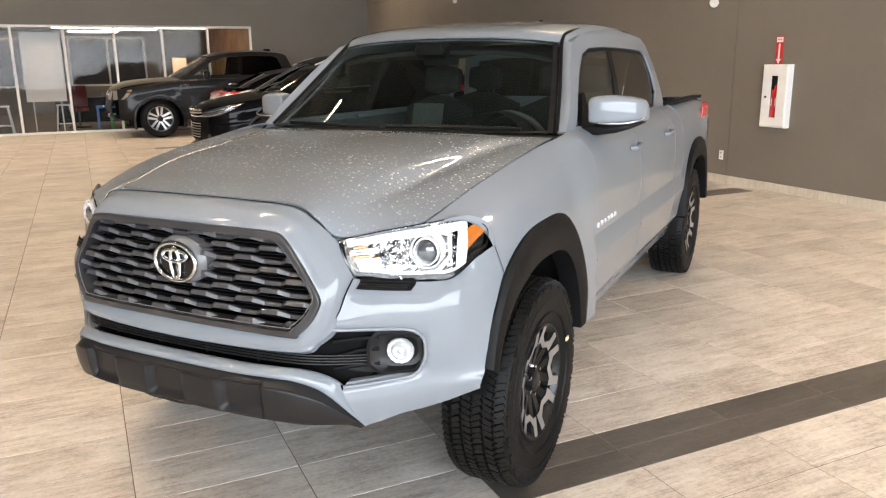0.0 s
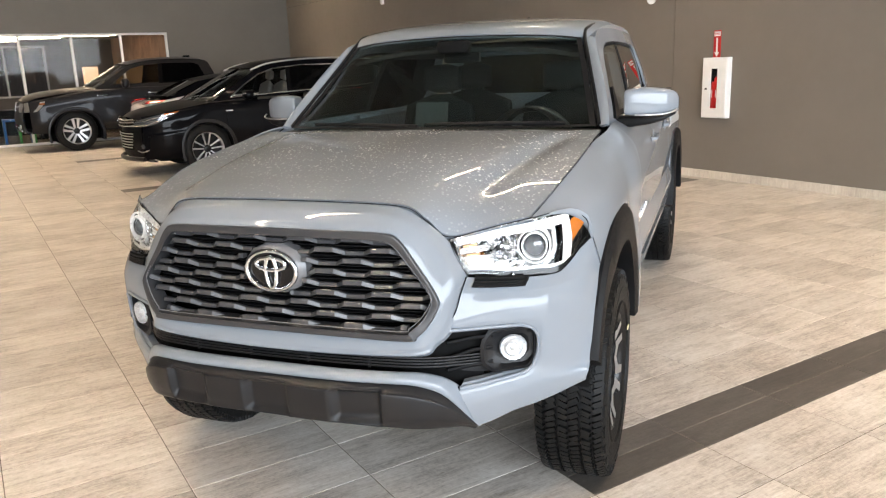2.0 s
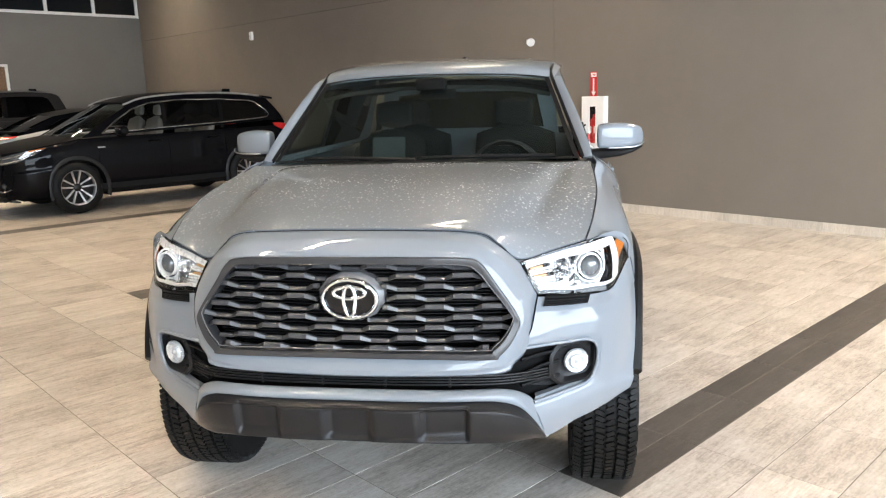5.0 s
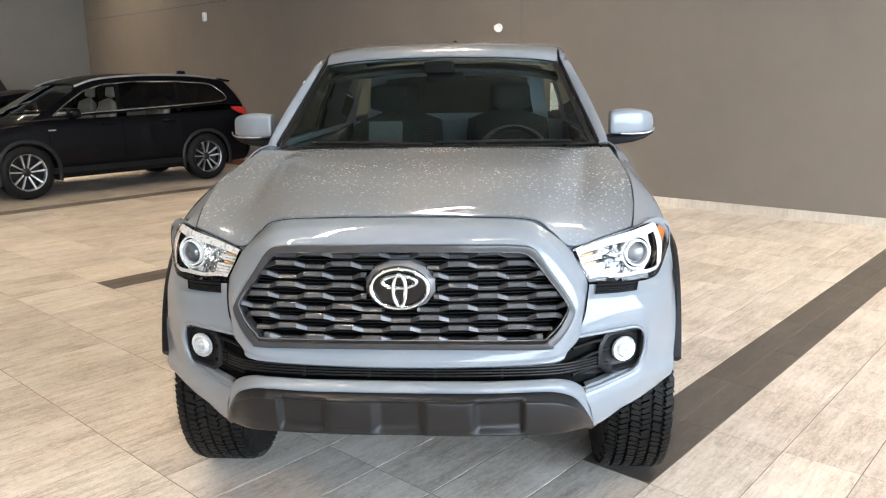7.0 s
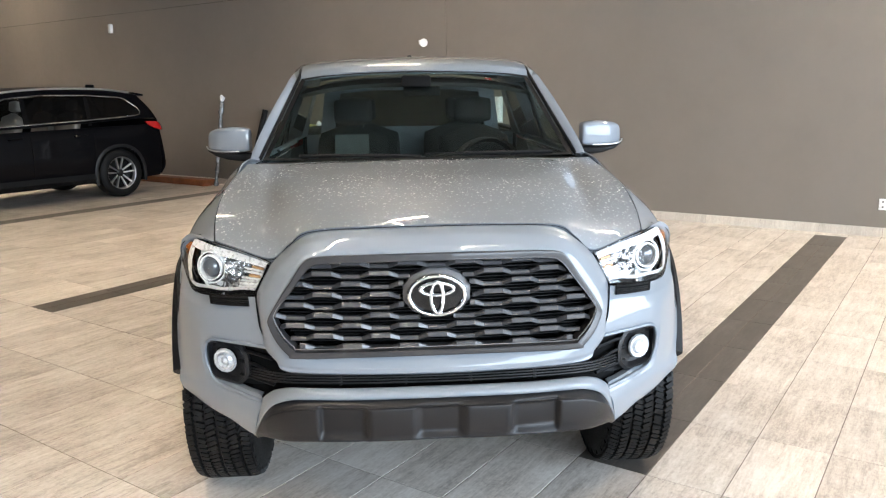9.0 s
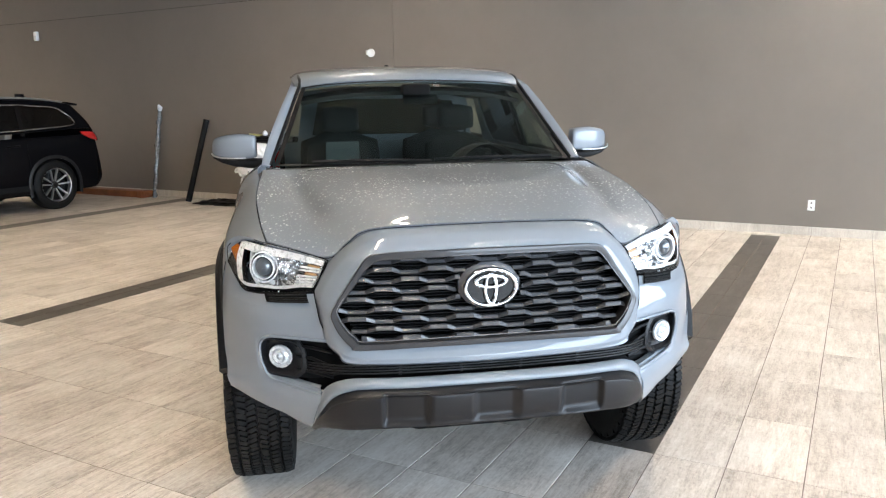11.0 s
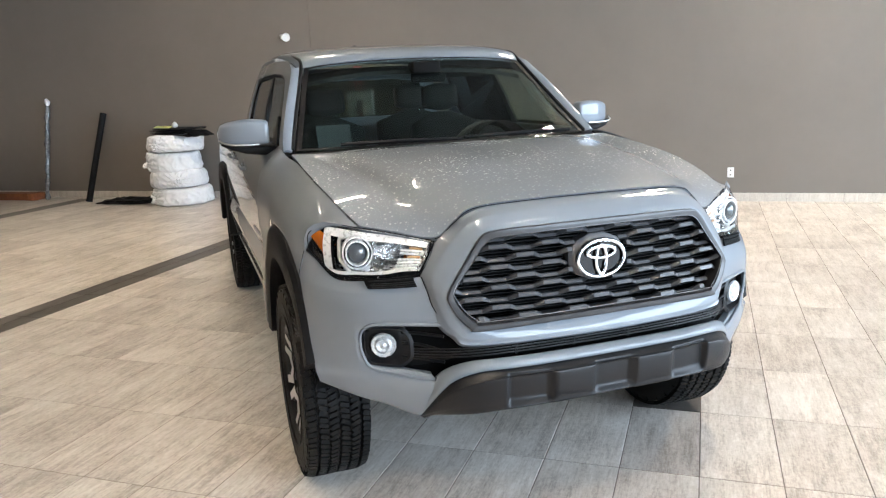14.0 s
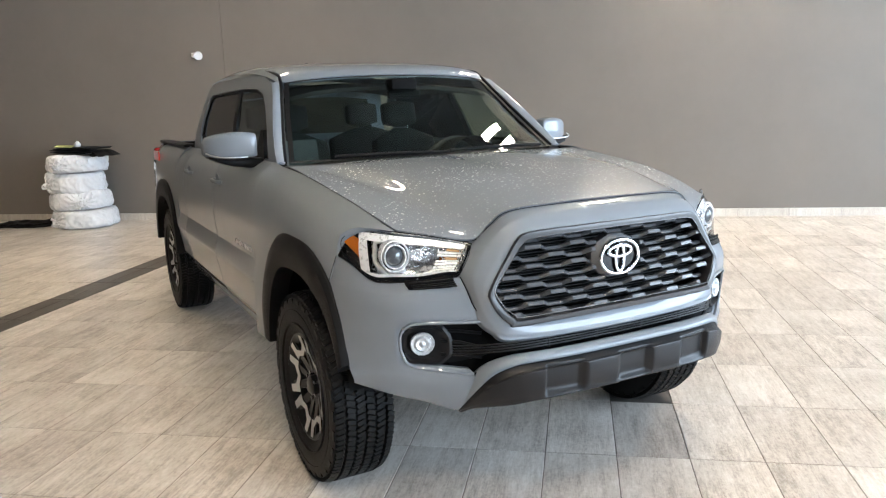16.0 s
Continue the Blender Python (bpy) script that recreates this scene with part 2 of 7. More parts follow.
def tile_material(name, lo, mid, hi, rough):
    """Glazed stone-look tile, streaked along its length, each tile cut from another place."""
    m, t, p = nodes(name)
    pos = t.nodes.new("ShaderNodeNewGeometry")
    info = t.nodes.new("ShaderNodeObjectInfo")
    s = t.nodes.new("ShaderNodeMath")
    s.operation = "ADD"
    link(t, pos.outputs["Random Per Island"], s.inputs[0])
    link(t, info.outputs["Random"], s.inputs[1])
    k = t.nodes.new("ShaderNodeVectorMath")
    k.operation = "MULTIPLY_ADD"
    comb = t.nodes.new("ShaderNodeCombineXYZ")
    for i in range(3):
        link(t, s.outputs[0], comb.inputs[i])
    link(t, comb.outputs[0], k.inputs[0])
    k.inputs[1].default_value = (37.0, 91.0, 13.0)
    link(t, pos.outputs["Position"], k.inputs[2])
    st = t.nodes.new("ShaderNodeMapping")
    st.inputs["Scale"].default_value = (1.3, 9.0, 1.0)
    link(t, k.outputs[0], st.inputs["Vector"])
    a = noise_of(t, 2.6, 8, 0.66, st.outputs[0])
    a.inputs["Distortion"].default_value = 0.5
    b = noise_of(t, 13.0, 8, 0.74, st.outputs[0])
    c = noise_of(t, 2.2, 4, 0.6, k.outputs[0])
    mx = t.nodes.new("ShaderNodeMix")
    mx.inputs["Factor"].default_value = 0.5
    link(t, a.outputs[0], mx.inputs["A"])
    link(t, b.outputs[0], mx.inputs["B"])
    mx2 = t.nodes.new("ShaderNodeMix")
    mx2.inputs["Factor"].default_value = 0.3
    link(t, mx.outputs["Result"], mx2.inputs["A"])
    link(t, c.outputs[0], mx2.inputs["B"])
    d = noise_of(t, 55.0, 5, 0.75, k.outputs[0])
    mx3 = t.nodes.new("ShaderNodeMix")
    mx3.inputs["Factor"].default_value = 0.2
    link(t, mx2.outputs["Result"], mx3.inputs["A"])
    link(t, d.outputs[0], mx3.inputs["B"])
    col = ramp(t, mx3.outputs["Result"], [(0.41, lo), (0.5, mid), (0.585, hi)])
    tone = t.nodes.new("ShaderNodeHueSaturation")
    tone.inputs["Saturation"].default_value = 1.0
    fr = t.nodes.new("ShaderNodeMath")
    fr.operation = "FRACT"
    link(t, s.outputs[0], fr.inputs[0])
    mr = t.nodes.new("ShaderNodeMapRange")
    mr.inputs["To Min"].default_value, mr.inputs["To Max"].default_value = 0.88, 1.09
    link(t, fr.outputs[0], mr.inputs["Value"])
    link(t, mr.outputs[0], tone.inputs["Value"])
    link(t, col, tone.inputs["Color"])
    link(t, tone.outputs[0], p.inputs["Base Color"])
    rr = t.nodes.new("ShaderNodeMapRange")
    rr.inputs["To Min"].default_value, rr.inputs["To Max"].default_value = rough * 0.8, rough * 1.25
    link(t, b.outputs[0], rr.inputs["Value"])
    link(t, rr.outputs[0], p.inputs["Roughness"])
    bump(t, p, mx.outputs["Result"], 0.12, 0.002)
    return m


TILE = tile_material("floor_tile", (0.30, 0.262, 0.225), (0.555, 0.503, 0.447), (0.71, 0.667, 0.615), 0.33)
DARK_TILE = tile_material("dark_tile", (0.062, 0.055, 0.048), (0.09, 0.08, 0.07), (0.125, 0.113, 0.10), 0.38)
GROUT = plain("grout", (0.17, 0.145, 0.12), 0.9, vary=0.2, scale=3)
WALL = plain("taupe_wall_paint", (0.166, 0.148, 0.126), 0.62, vary=0.05, scale=1.2, grain=0.12, gscale=260)
GREY_WALL = plain("grey_wall_paint", (0.122, 0.117, 0.107), 0.62, vary=0.05, scale=1.2, grain=0.12, gscale=260)
CEILING = plain("dark_ceiling_paint", (0.10, 0.097, 0.092), 0.8, vary=0.05, scale=1.0)
WHITE = plain("white_enamel", (0.78, 0.78, 0.77), 0.35, vary=0.04, scale=6)
ALU = plain("white_aluminium", (0.72, 0.71, 0.69), 0.4, vary=0.05, scale=4)
SKIRT = tile_material("skirting_tile", (0.42, 0.38, 0.33), (0.52, 0.48, 0.42), (0.62, 0.58, 0.52), 0.4)
PAINT = car_paint("cement_grey_paint", (0.168, 0.190, 0.217))
HOODPAINT = car_paint("cement_grey_paint_with_dried_drops", (0.168, 0.190, 0.217), spots=1.0)
BLACKPAINT = car_paint("black_paint", (0.003, 0.003, 0.004))
GREYPAINT = car_paint("dark_grey_metallic", (0.022, 0.022, 0.024), rough=0.35, metal=0.4)
SILVERPAINT = car_paint("silver_paint", (0.5, 0.5, 0.5), rough=0.35, metal=0.4)
PLASTIC = plain("black_textured_plastic", (0.0055, 0.0055, 0.006), 0.5, vary=0.12, scale=12, grain=0.25, gscale=700, spec=0.14)
VALANCE = plain("charcoal_moulded_plastic", (0.010, 0.010, 0.011), 0.38, vary=0.12, scale=9, grain=0.2, gscale=600, spec=0.28)
RING = plain("charcoal_satin_plastic", (0.030, 0.030, 0.032), 0.34, coat=0.3, vary=0.1, scale=12, spec=0.3)
GRILLE = plain("satin_grey_plastic", (0.044, 0.044, 0.047), 0.30, vary=0.1, scale=12, spec=0.8)
GLOSSBLACK = plain("gloss_black", (0.004, 0.004, 0.0045), 0.12, coat=0.35, vary=0.1, spec=0.2)
RUBBER = plain("tyre_rubber", (0.0042, 0.0042, 0.0042), 0.55, vary=0.3, scale=14, grain=0.35, gscale=300, spec=0.2)
CHROME = plain("chrome", (0.82, 0.82, 0.83), 0.06, metal=1.0, vary=0.02)
SATIN = plain("machined_alloy", (0.62, 0.62, 0.63), 0.36, metal=1.0, vary=0.05)
FACE = plain("machined_wheel_face", (0.50, 0.50, 0.51), 0.36, metal=0.85, vary=0.05)
PROJECTOR = plain("projector_glass", (0.06, 0.065, 0.072), 0.06, coat=1.0, vary=0.1)
PRISM = plain("prismatic_lamp_glass", (0.56, 0.57, 0.59), 0.28, metal=0.4, vary=0.25, scale=60, grain=0.6, gscale=120)
STEEL = plain("dull_steel", (0.12, 0.115, 0.11), 0.5, metal=0.8, vary=0.3, scale=20)
DARKRIM = plain("black_wheel_paint", (0.006, 0.006, 0.0065), 0.3, coat=0.25, vary=0.1, spec=0.2)
UNDER = plain("underbody_black", (0.004, 0.004, 0.004), 0.85, vary=0.3, scale=6, spec=0.1)
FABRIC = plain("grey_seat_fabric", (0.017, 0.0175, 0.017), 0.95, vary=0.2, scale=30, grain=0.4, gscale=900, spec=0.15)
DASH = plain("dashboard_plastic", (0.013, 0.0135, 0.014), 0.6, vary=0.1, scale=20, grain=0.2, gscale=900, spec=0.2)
LEATHER = plain("beige_leather", (0.16, 0.145, 0.125), 0.55, vary=0.1, scale=12)
GLASS = glass("windscreen_glass", (0.70, 0.765, 0.72), base=0.05)
TINT = glass("tinted_glass", (0.06, 0.06, 0.063))
PRIVACY = glass("privacy_glass", (0.018, 0.018, 0.02))
REFLECTOR = plain("aluminised_reflector", (0.80, 0.80, 0.81), 0.28, metal=0.3, coat=0.6, vary=0.05)
FACETS, _t, _p = nodes("faceted_lamp_chrome")
_p.inputs["Base Color"].default_value, _p.inputs["Metallic"].default_value, _p.inputs["Roughness"].default_value = (0.90, 0.90, 0.91, 1), 1.0, 0.20
bump(_t, _p, noise_of(_t, 24.0, 2, 0.5).outputs[0], 1.0, 0.024)
FRONTSIDE = glass("front_side_glass", (0.80, 0.84, 0.82))
BACKGLASS = glass("tinted_back_glass", (0.30, 0.33, 0.32))
SIDEGLASS = glass("side_window_glass", (0.80, 0.84, 0.83))
CLEAR = glass("clear_lens", (0.97, 0.98, 0.98), 0.6, base=0.02)
BADGE = plain("bright_badge", (0.66, 0.66, 0.66), 0.25, metal=0.6, vary=0.05)
COLLAR = plain("satin_silver_grey", (0.12, 0.12, 0.125), 0.3, vary=0.08, scale=12)
AMBERLENS = plain("pale_amber_lens", (0.55, 0.32, 0.15), 0.3, coat=1.0, vary=0.1, scale=60)
AMBER = plain("amber_reflector", (0.38, 0.105, 0.008), 0.18, coat=1.0, vary=0.1, scale=40)
REDLENS = plain("red_tail_lens", (0.45, 0.012, 0.012), 0.12, coat=1.0, vary=0.1, scale=30)
DARKRED = plain("dark_red_fabric", (0.16, 0.012, 0.012), 0.8, vary=0.2, scale=20)
RED = plain("red_paint", (0.55, 0.02, 0.018), 0.3, coat=0.5, vary=0.08)


# ---------- the large structure ----------
def block(name, lo, hi, material, parent=None, bev=0.0):
    c, s = [(a + b) / 2 for a, b in zip(lo, hi)], [b - a for a, b in zip(lo, hi)]
    return part(name, Geo().box(c, s, bev), material, parent, smooth=0)


def structure(ob, label, category):
    return tagged(ob, label, category, kind="structure")


# back wall: three painted panels with narrow shadow gaps before a dark core
wall_back = structure(block("wall_back", (BACK + 0.012, SOUTH - 0.3, 0), (BACK + 0.25, NORTH + 0.3, CEIL), UNDER), "dark taupe painted wall with thin panel joints", "wall")
SEAM_Y, SEAM_Z, GAP = 7.467, 3.12, 0.007
block("panel", (BACK, SOUTH, 0), (BACK + 0.012, SEAM_Y - GAP, CEIL), WALL, wall_back)
block("panel", (BACK, SEAM_Y, 0), (BACK + 0.012, NORTH, SEAM_Z - GAP), WALL, wall_back)
block("panel", (BACK, SEAM_Y, SEAM_Z), (BACK + 0.012, NORTH, CEIL), WALL, wall_back)

# north wall: a glazed front below, a band of high windows above
GX0, GX1, GZ1, CZ0, CZ1 = -9.8, 4.45, 2.52, 3.68, 5.1
wall_north = structure(new("wall_north"), "dark grey painted wall over a glazed office front", "wall")
for lo, hi in (((GX1, NORTH, 0), (BACK + 0.012, NORTH + 0.25, CZ0)), ((WEST, NORTH, GZ1), (GX1, NORTH + 0.25, CZ0)), ((WEST, NORTH, CZ1), (BACK + 0.012, NORTH + 0.25, CEIL)), ((WEST, NORTH, 0), (GX0, NORTH + 0.25, GZ1))):
    block("panel", lo, hi, GREY_WALL, wall_north)


def window_band(name, label, x0, x1, z0, z1, y, step, bar, pane, face=-1):
    """A row of panes between white bars, in a wall that runs along x."""
    w = structure(new(name), label, "window")
    fr = Geo()
    for z in (z0 + bar / 2, z1 - bar / 2):
        fr.box(((x0 + x1) / 2, y, z), (x1 - x0, 0.09, bar), 0.006)
    part("window_frame", fr, ALU, w, smooth=30)
    n = round((x1 - x0) / step)
    xs = [x1 - k * (x1 - x0) / n for k in range(n + 1)]
    mull = Geo().box((0, 0, (z0 + z1) / 2), (bar, 0.08, z1 - z0 - 2 * bar), 0.006).mesh("mullion", 30)
    mull.materials.append(ALU)
    for x in xs:
        o = new("mullion", mull)
        o.location, o.parent = (min(max(x, x0 + bar / 2), x1 - bar / 2), y, 0), w
    for a, b in zip(xs[:-1], xs[1:]):
        p = part("pane", Geo().box(((a + b) / 2, y + 0.01, (z0 + z1) / 2), (abs(a - b) - bar, 0.008, z1 - z0 - 2 * bar)), pane, w, smooth=0)
        p.visible_shadow = False
    return w


OFFICEGLASS = glass("office_glass", (0.82, 0.82, 0.82), 0.2)
window_band("window_1", "floor-standing glazed office front with slim white frames", GX0, GX1, 0.0, GZ1, NORTH + 0.06, 1.096, 0.055, OFFICEGLASS)
window_band("window_2", "band of high dark windows with white frames", WEST, BACK, CZ0, CZ1, NORTH + 0.06, 1.07, 0.07, TINT)

# south wall: tall glazing that lets the daylight in
wall_south = structure(new("wall_south"), "dark painted wall round tall shop windows", "wall")
SX0, SX1, SZ0, SZ1 = -9.8, 7.1, 0.25, 4.75
for lo, hi in (((WEST, SOUTH - 0.3, 0), (BACK + 0.012, SOUTH, SZ0)), ((WEST, SOUTH - 0.3, SZ1), (BACK + 0.012, SOUTH, CEIL)), ((SX1, SOUTH - 0.3, SZ0), (BACK + 0.012, SOUTH, SZ1)), ((WEST, SOUTH - 0.3, SZ0), (SX0, SOUTH, SZ1))):
    block("panel", lo, hi, GREY_WALL, wall_south)
window_band("window_3", "tall daylit shop windows with white frames", SX0, SX1, SZ0, SZ1, SOUTH - 0.06, 1.4, 0.08, OFFICEGLASS)

# west wall: solid but for one wide window near its south end
wall_west = structure(new("wall_west"), "dark painted wall with one wide window", "wall")
for lo, hi in (((WEST - 0.3, 1.5, 0), (WEST, NORTH + 0.3, CEIL)), ((WEST - 0.3, SOUTH - 0.3, 0), (WEST, 1.5, 0.25)), ((WEST - 0.3, SOUTH - 0.3, 4.3), (WEST, 1.5, CEIL)), ((WEST - 0.3, SOUTH - 0.3, 0.25), (WEST, -6.5, 4.3))):
    block("panel", lo, hi, GREY_WALL, wall_west)

ceiling = structure(block("ceiling", (WEST - 0.3, SOUTH - 0.3, CEIL), (BACK + 0.3, NORTH + 0.3, CEIL + 0.2), CEILING), "dark painted showroom ceiling", "ceiling")

# slim lamps on the ceiling
LEDGLOW = glow("lamp_diffuser", (1.0, 0.80, 0.57), 257.0)
LAMPS = [(-1.0, 3.6, 0), (5.0, 6.4, 0), (6.15, 1.5, -12), (6.45, 1.15, -12), (3.3, 9.6, 0), (-0.2, 8.7, 0), (6.7, -2.0, 0)] + [(-4.4, -0.1, 0), (-1.0, -0.1, 0)] + [(-1.0, 14.7, 0), (2.4, 14.7, 0)] + [(-4.4 + 3.4 * k, 18.4, 0) for k in range(4)]
lf = thing("ceiling_light", pose(-4.4, 3.6, CEIL), "slim warm-white linear ceiling lamp", "ceiling lamp", "linear ceiling lamps")
part("lamp_body", Geo().box((0, 0, -0.02), (1.56, 0.16, 0.04), 0.006), PLASTIC, lf, "black lamp channel", smooth=30)
for s in (-1, 1):
    part("side_skirt", Geo().box((0, s * 0.073, -0.085), (1.56, 0.014, 0.09), 0.003), PLASTIC, lf, smooth=30)
    part("end_plate", Geo().box((s * 0.773, 0, -0.085), (0.014, 0.132, 0.09), 0.003), PLASTIC, lf, smooth=30)
part("diffuser", Geo().box((0, 0, -0.048), (1.50, 0.12, 0.012), 0.003), LEDGLOW, lf, "glowing diffuser", smooth=30)
for x, y, turn in LAMPS:
    copy_thing(lf, pose(x, y, CEIL, 0, 0, turn))

# the room beyond the glazed front
block("floor_beyond", (WEST, NORTH + 0.0, -0.1), (BACK, 31.0, -0.004), GROUT)
structure(bpy.data.objects["floor_beyond"], "polished floor of the room beyond the glass", "floor")
FAR = 30.5
far = structure(new("wall_far"), "far office wall with daylit windows", "wall")
for lo, hi in (((WEST, FAR, 0), (BACK, FAR + 0.2, 0.9)), ((WEST, FAR, 2.6), (BACK, FAR + 0.2, 2.9)), ((2.6, FAR, 0.9), (BACK, FAR + 0.2, 2.6))):
    block("panel", lo, hi, WALL, far)
structure(block("ceiling_beyond", (WEST, NORTH + 0.25, 2.78), (BACK, FAR + 0.2, 2.95), plain("office_ceiling_paint", (0.6, 0.58, 0.54), 0.8, vary=0.05, scale=1.0)), "pale ceiling of the room beyond the glass", "ceiling")
structure(block("wall_beyond", (GX1 + 0.3, NORTH + 0.25, 0), (GX1 + 0.45, FAR, 2.78), plain("tan_wall", (0.60, 0.36, 0.20), 0.6, vary=0.35, scale=2)), "tan wall of the room beyond the glass", "wall")
window_band("window_4", "far daylit office windows of grey tinted glass", WEST, 2.6, 0.9, 2.6, FAR + 0.05, 1.25, 0.06, glass("grey_sun_glass", (0.44, 0.42, 0.46), 0.3))


# ---------- the grey pickup ----------
# local x runs from nose to tail, y to the truck's right side, z up
YAW, NOSE = 37.98, (0.591, 2.749)
truck = thing("pickup_truck", pose(NOSE[0], NOSE[1], 0, 0, 0, YAW), "cement-grey crew-cab pickup truck with black fender flares", "pickup truck")
AXF, AXR, TRACK, TYRE = 0.66, 3.88, 0.802, 0.388


def pair(name, geo, material, parent=truck, **k):
    """A part on the right side and its mirror image on the left."""
    return part(name, geo, material, parent, **k), part(name, geo.mirrored(), material, parent, **k)


# bonnet: raised middle, a ridge on either side, falling to the fender seams
hood = [
    [(-0.075, 0, 1.160), (-0.07, 0.2, 1.158), (-0.052, 0.385, 1.146), (-0.04, 0.45, 1.105), (-0.022, 0.512, 1.056), (0.06, 0.63, 1.075), (0.128, 0.716, 1.088)],
    [(0.0, 0, 1.182), (0.0, 0.2, 1.180), (0.01, 0.39, 1.168), (0.02, 0.465, 1.135), (0.05, 0.54, 1.103), (0.13, 0.65, 1.104), (0.2, 0.733, 1.108)],
    [(0.18, 0, 1.208), (0.18, 0.2, 1.206), (0.19, 0.41, 1.196), (0.2, 0.49, 1.168), (0.22, 0.57, 1.146), (0.28, 0.68, 1.138), (0.32, 0.756, 1.136)],
    [(0.5, 0, 1.234), (0.5, 0.2, 1.233), (0.5, 0.45, 1.226), (0.51, 0.53, 1.204), (0.52, 0.61, 1.19), (0.54, 0.71, 1.185), (0.55, 0.783, 1.18)],
    [(0.8, 0, 1.248), (0.8, 0.22, 1.248), (0.8, 0.48, 1.244), (0.8, 0.57, 1.228), (0.8, 0.64, 1.22), (0.82, 0.72, 1.219), (0.82, 0.79, 1.215)],
    [(1.02, 0, 1.256), (1.03, 0.22, 1.255), (1.05, 0.5, 1.252), (1.06, 0.59, 1.246), (1.07, 0.66, 1.245), (1.09, 0.72, 1.245), (1.1, 0.785, 1.244)],
]
hg = netc(hood, 48, 46)


def relax(g, times, mid=False):
    """Evens a grid of points, its border kept; mid: the first column lies on the vehicle's middle."""
    for _ in range(times):
        q = g.copy()
        q[1:-1, 1:-1] = (g[:-2, 1:-1] + g[2:, 1:-1] + g[1:-1, :-2] + g[1:-1, 2:]) / 4
        if mid:
            q[1:-1, 0] = (g[:-2, 0] + g[2:, 0] + 2 * g[1:-1, 1]) / 4
            q[:, 0, 1] = 0.0
        g = g * 0.4 + q * 0.6
    return g


hg = relax(hg, 80, True)
# a steeper flank beside the raised middle, and the hollow that runs along its foot
ease = lambda a, b, v: np.clip((v - a) / (b - a), 0, 1) ** 2 * (3 - 2 * np.clip((v - a) / (b - a), 0, 1))
foot = 0.505 + 0.155 * np.clip(hg[..., 0], 0, 1.05) ** 0.8
run = ease(0.08, 0.32, hg[..., 0]) * ease(1.04, 0.93, hg[..., 0])
hg[..., 2] += run * (0.006 * ease(0.0, 0.09, foot - hg[..., 1]) * ease(0.0, 0.2, hg[..., 1]) - 0.012 * np.exp(-((hg[..., 1] - foot) / 0.042) ** 2))
h = Geo().grid(hg).both()
edge = np.array([*hg[0]])
lip = np.stack([edge, edge + [0.02, 0, -0.03]])
h2 = Geo().grid(lip).both()
side = hg[:, -1]
h3 = Geo().grid(np.stack([side, side + [0, -0.01, -0.03]])).both()
bonnet = part("bonnet", h.add(h2.v, h2.f).add(h3.v, h3.f), HOODPAINT, truck, "grey bonnet spotted with dried water drops", smooth=50)

gap = np.vstack([hg[0] + [-0.004, 0, -0.005], hg[1:, -1] + [0.0, 0.004, -0.004]])
for q in (gap, flip(gap)):
    part("panel_gap", Geo().tube(q, 0.0012, 6), UNDER, bonnet, smooth=60)

# front fenders: from the bonnet seam over the shoulder to the arch
top = cr([(0.135, 0.721, 1.084), (0.32, 0.760, 1.132), (0.55, 0.787, 1.177), (0.82, 0.794, 1.212), (1.1, 0.796, 1.243), (1.268, 0.795, 1.2545)], 44)
arch = superarc(AXF, 0.36, 0.47, 0.60, 128, 9, 24)
front = cr([(0.138, 0.732, 1.082), (0.208, 0.812, 1.096), (0.257, 0.858, 1.083), (0.276, 0.889, 1.050), (0.288, 0.893, 0.99), (0.303, 0.904, 0.942), (0.318, 0.913, 0.893)], 10)
bot = np.array([*front] + [(x, 0.905 + 0.03 * min(1, max(0, (x - 0.15) / 0.4)), z) for x, z in arch] + [(x, 0.935, 0.47) for x in np.linspace(1.16, 1.268, 10)])
rows = []
_c = cr(list(zip([0, 0.055, 0.15, 0.31, 0.53, 0.79, 1.0], [0, 0.33, 0.69, 0.9, 0.945, 0.97, 1.0])), 90)
DROP, OUTW = _c[:, 0], _c[:, 1]
# section of the body side from belt line to sill, with a crease low on the doors
SEC = [(0.795, 1.255), (0.845, 1.225), (0.895, 1.17), (0.922, 1.08), (0.929, 0.97), (0.925, 0.89), (0.9195, 0.828), (0.919, 0.815), (0.9215, 0.803), (0.936, 0.735), (0.938, 0.717), (0.936, 0.70), (0.917, 0.60), (0.905, 0.53), (0.86, 0.46)]
_s = cr(SEC, 120)[::-1]
for a, b in zip(top, bot):
    f = np.linspace(0, 1, 34)[:, None] ** 1.4
    p = a * (1 - f) + b * f
    t = np.clip((a[2] - p[:, 2]) / 0.57, 0, 1)
    end = np.interp(min(1, (a[2] - b[2]) / 0.57), DROP, OUTW)
    p[:, 1] = a[1] + (b[1] - a[1]) * (np.interp(t, DROP, OUTW) / end if end > 0.1 else f[:, 0])
    # runs into the doors' section at its rear edge
    w = np.clip((p[:, 0] - 0.85) / 0.40, 0, 1)
    w = w * w * (3 - 2 * w) * np.clip((p[:, 2] - 0.62) / 0.1, 0, 1)
    p[:, 1] = p[:, 1] * (1 - w) + np.interp(p[:, 2], _s[:, 1], _s[:, 0]) * w
    rows.append(p)
rows = relax(np.array(rows), 10)
pair("front_fender", Geo().grid(rows), PAINT, smooth=60, solid=0.006, off=0)


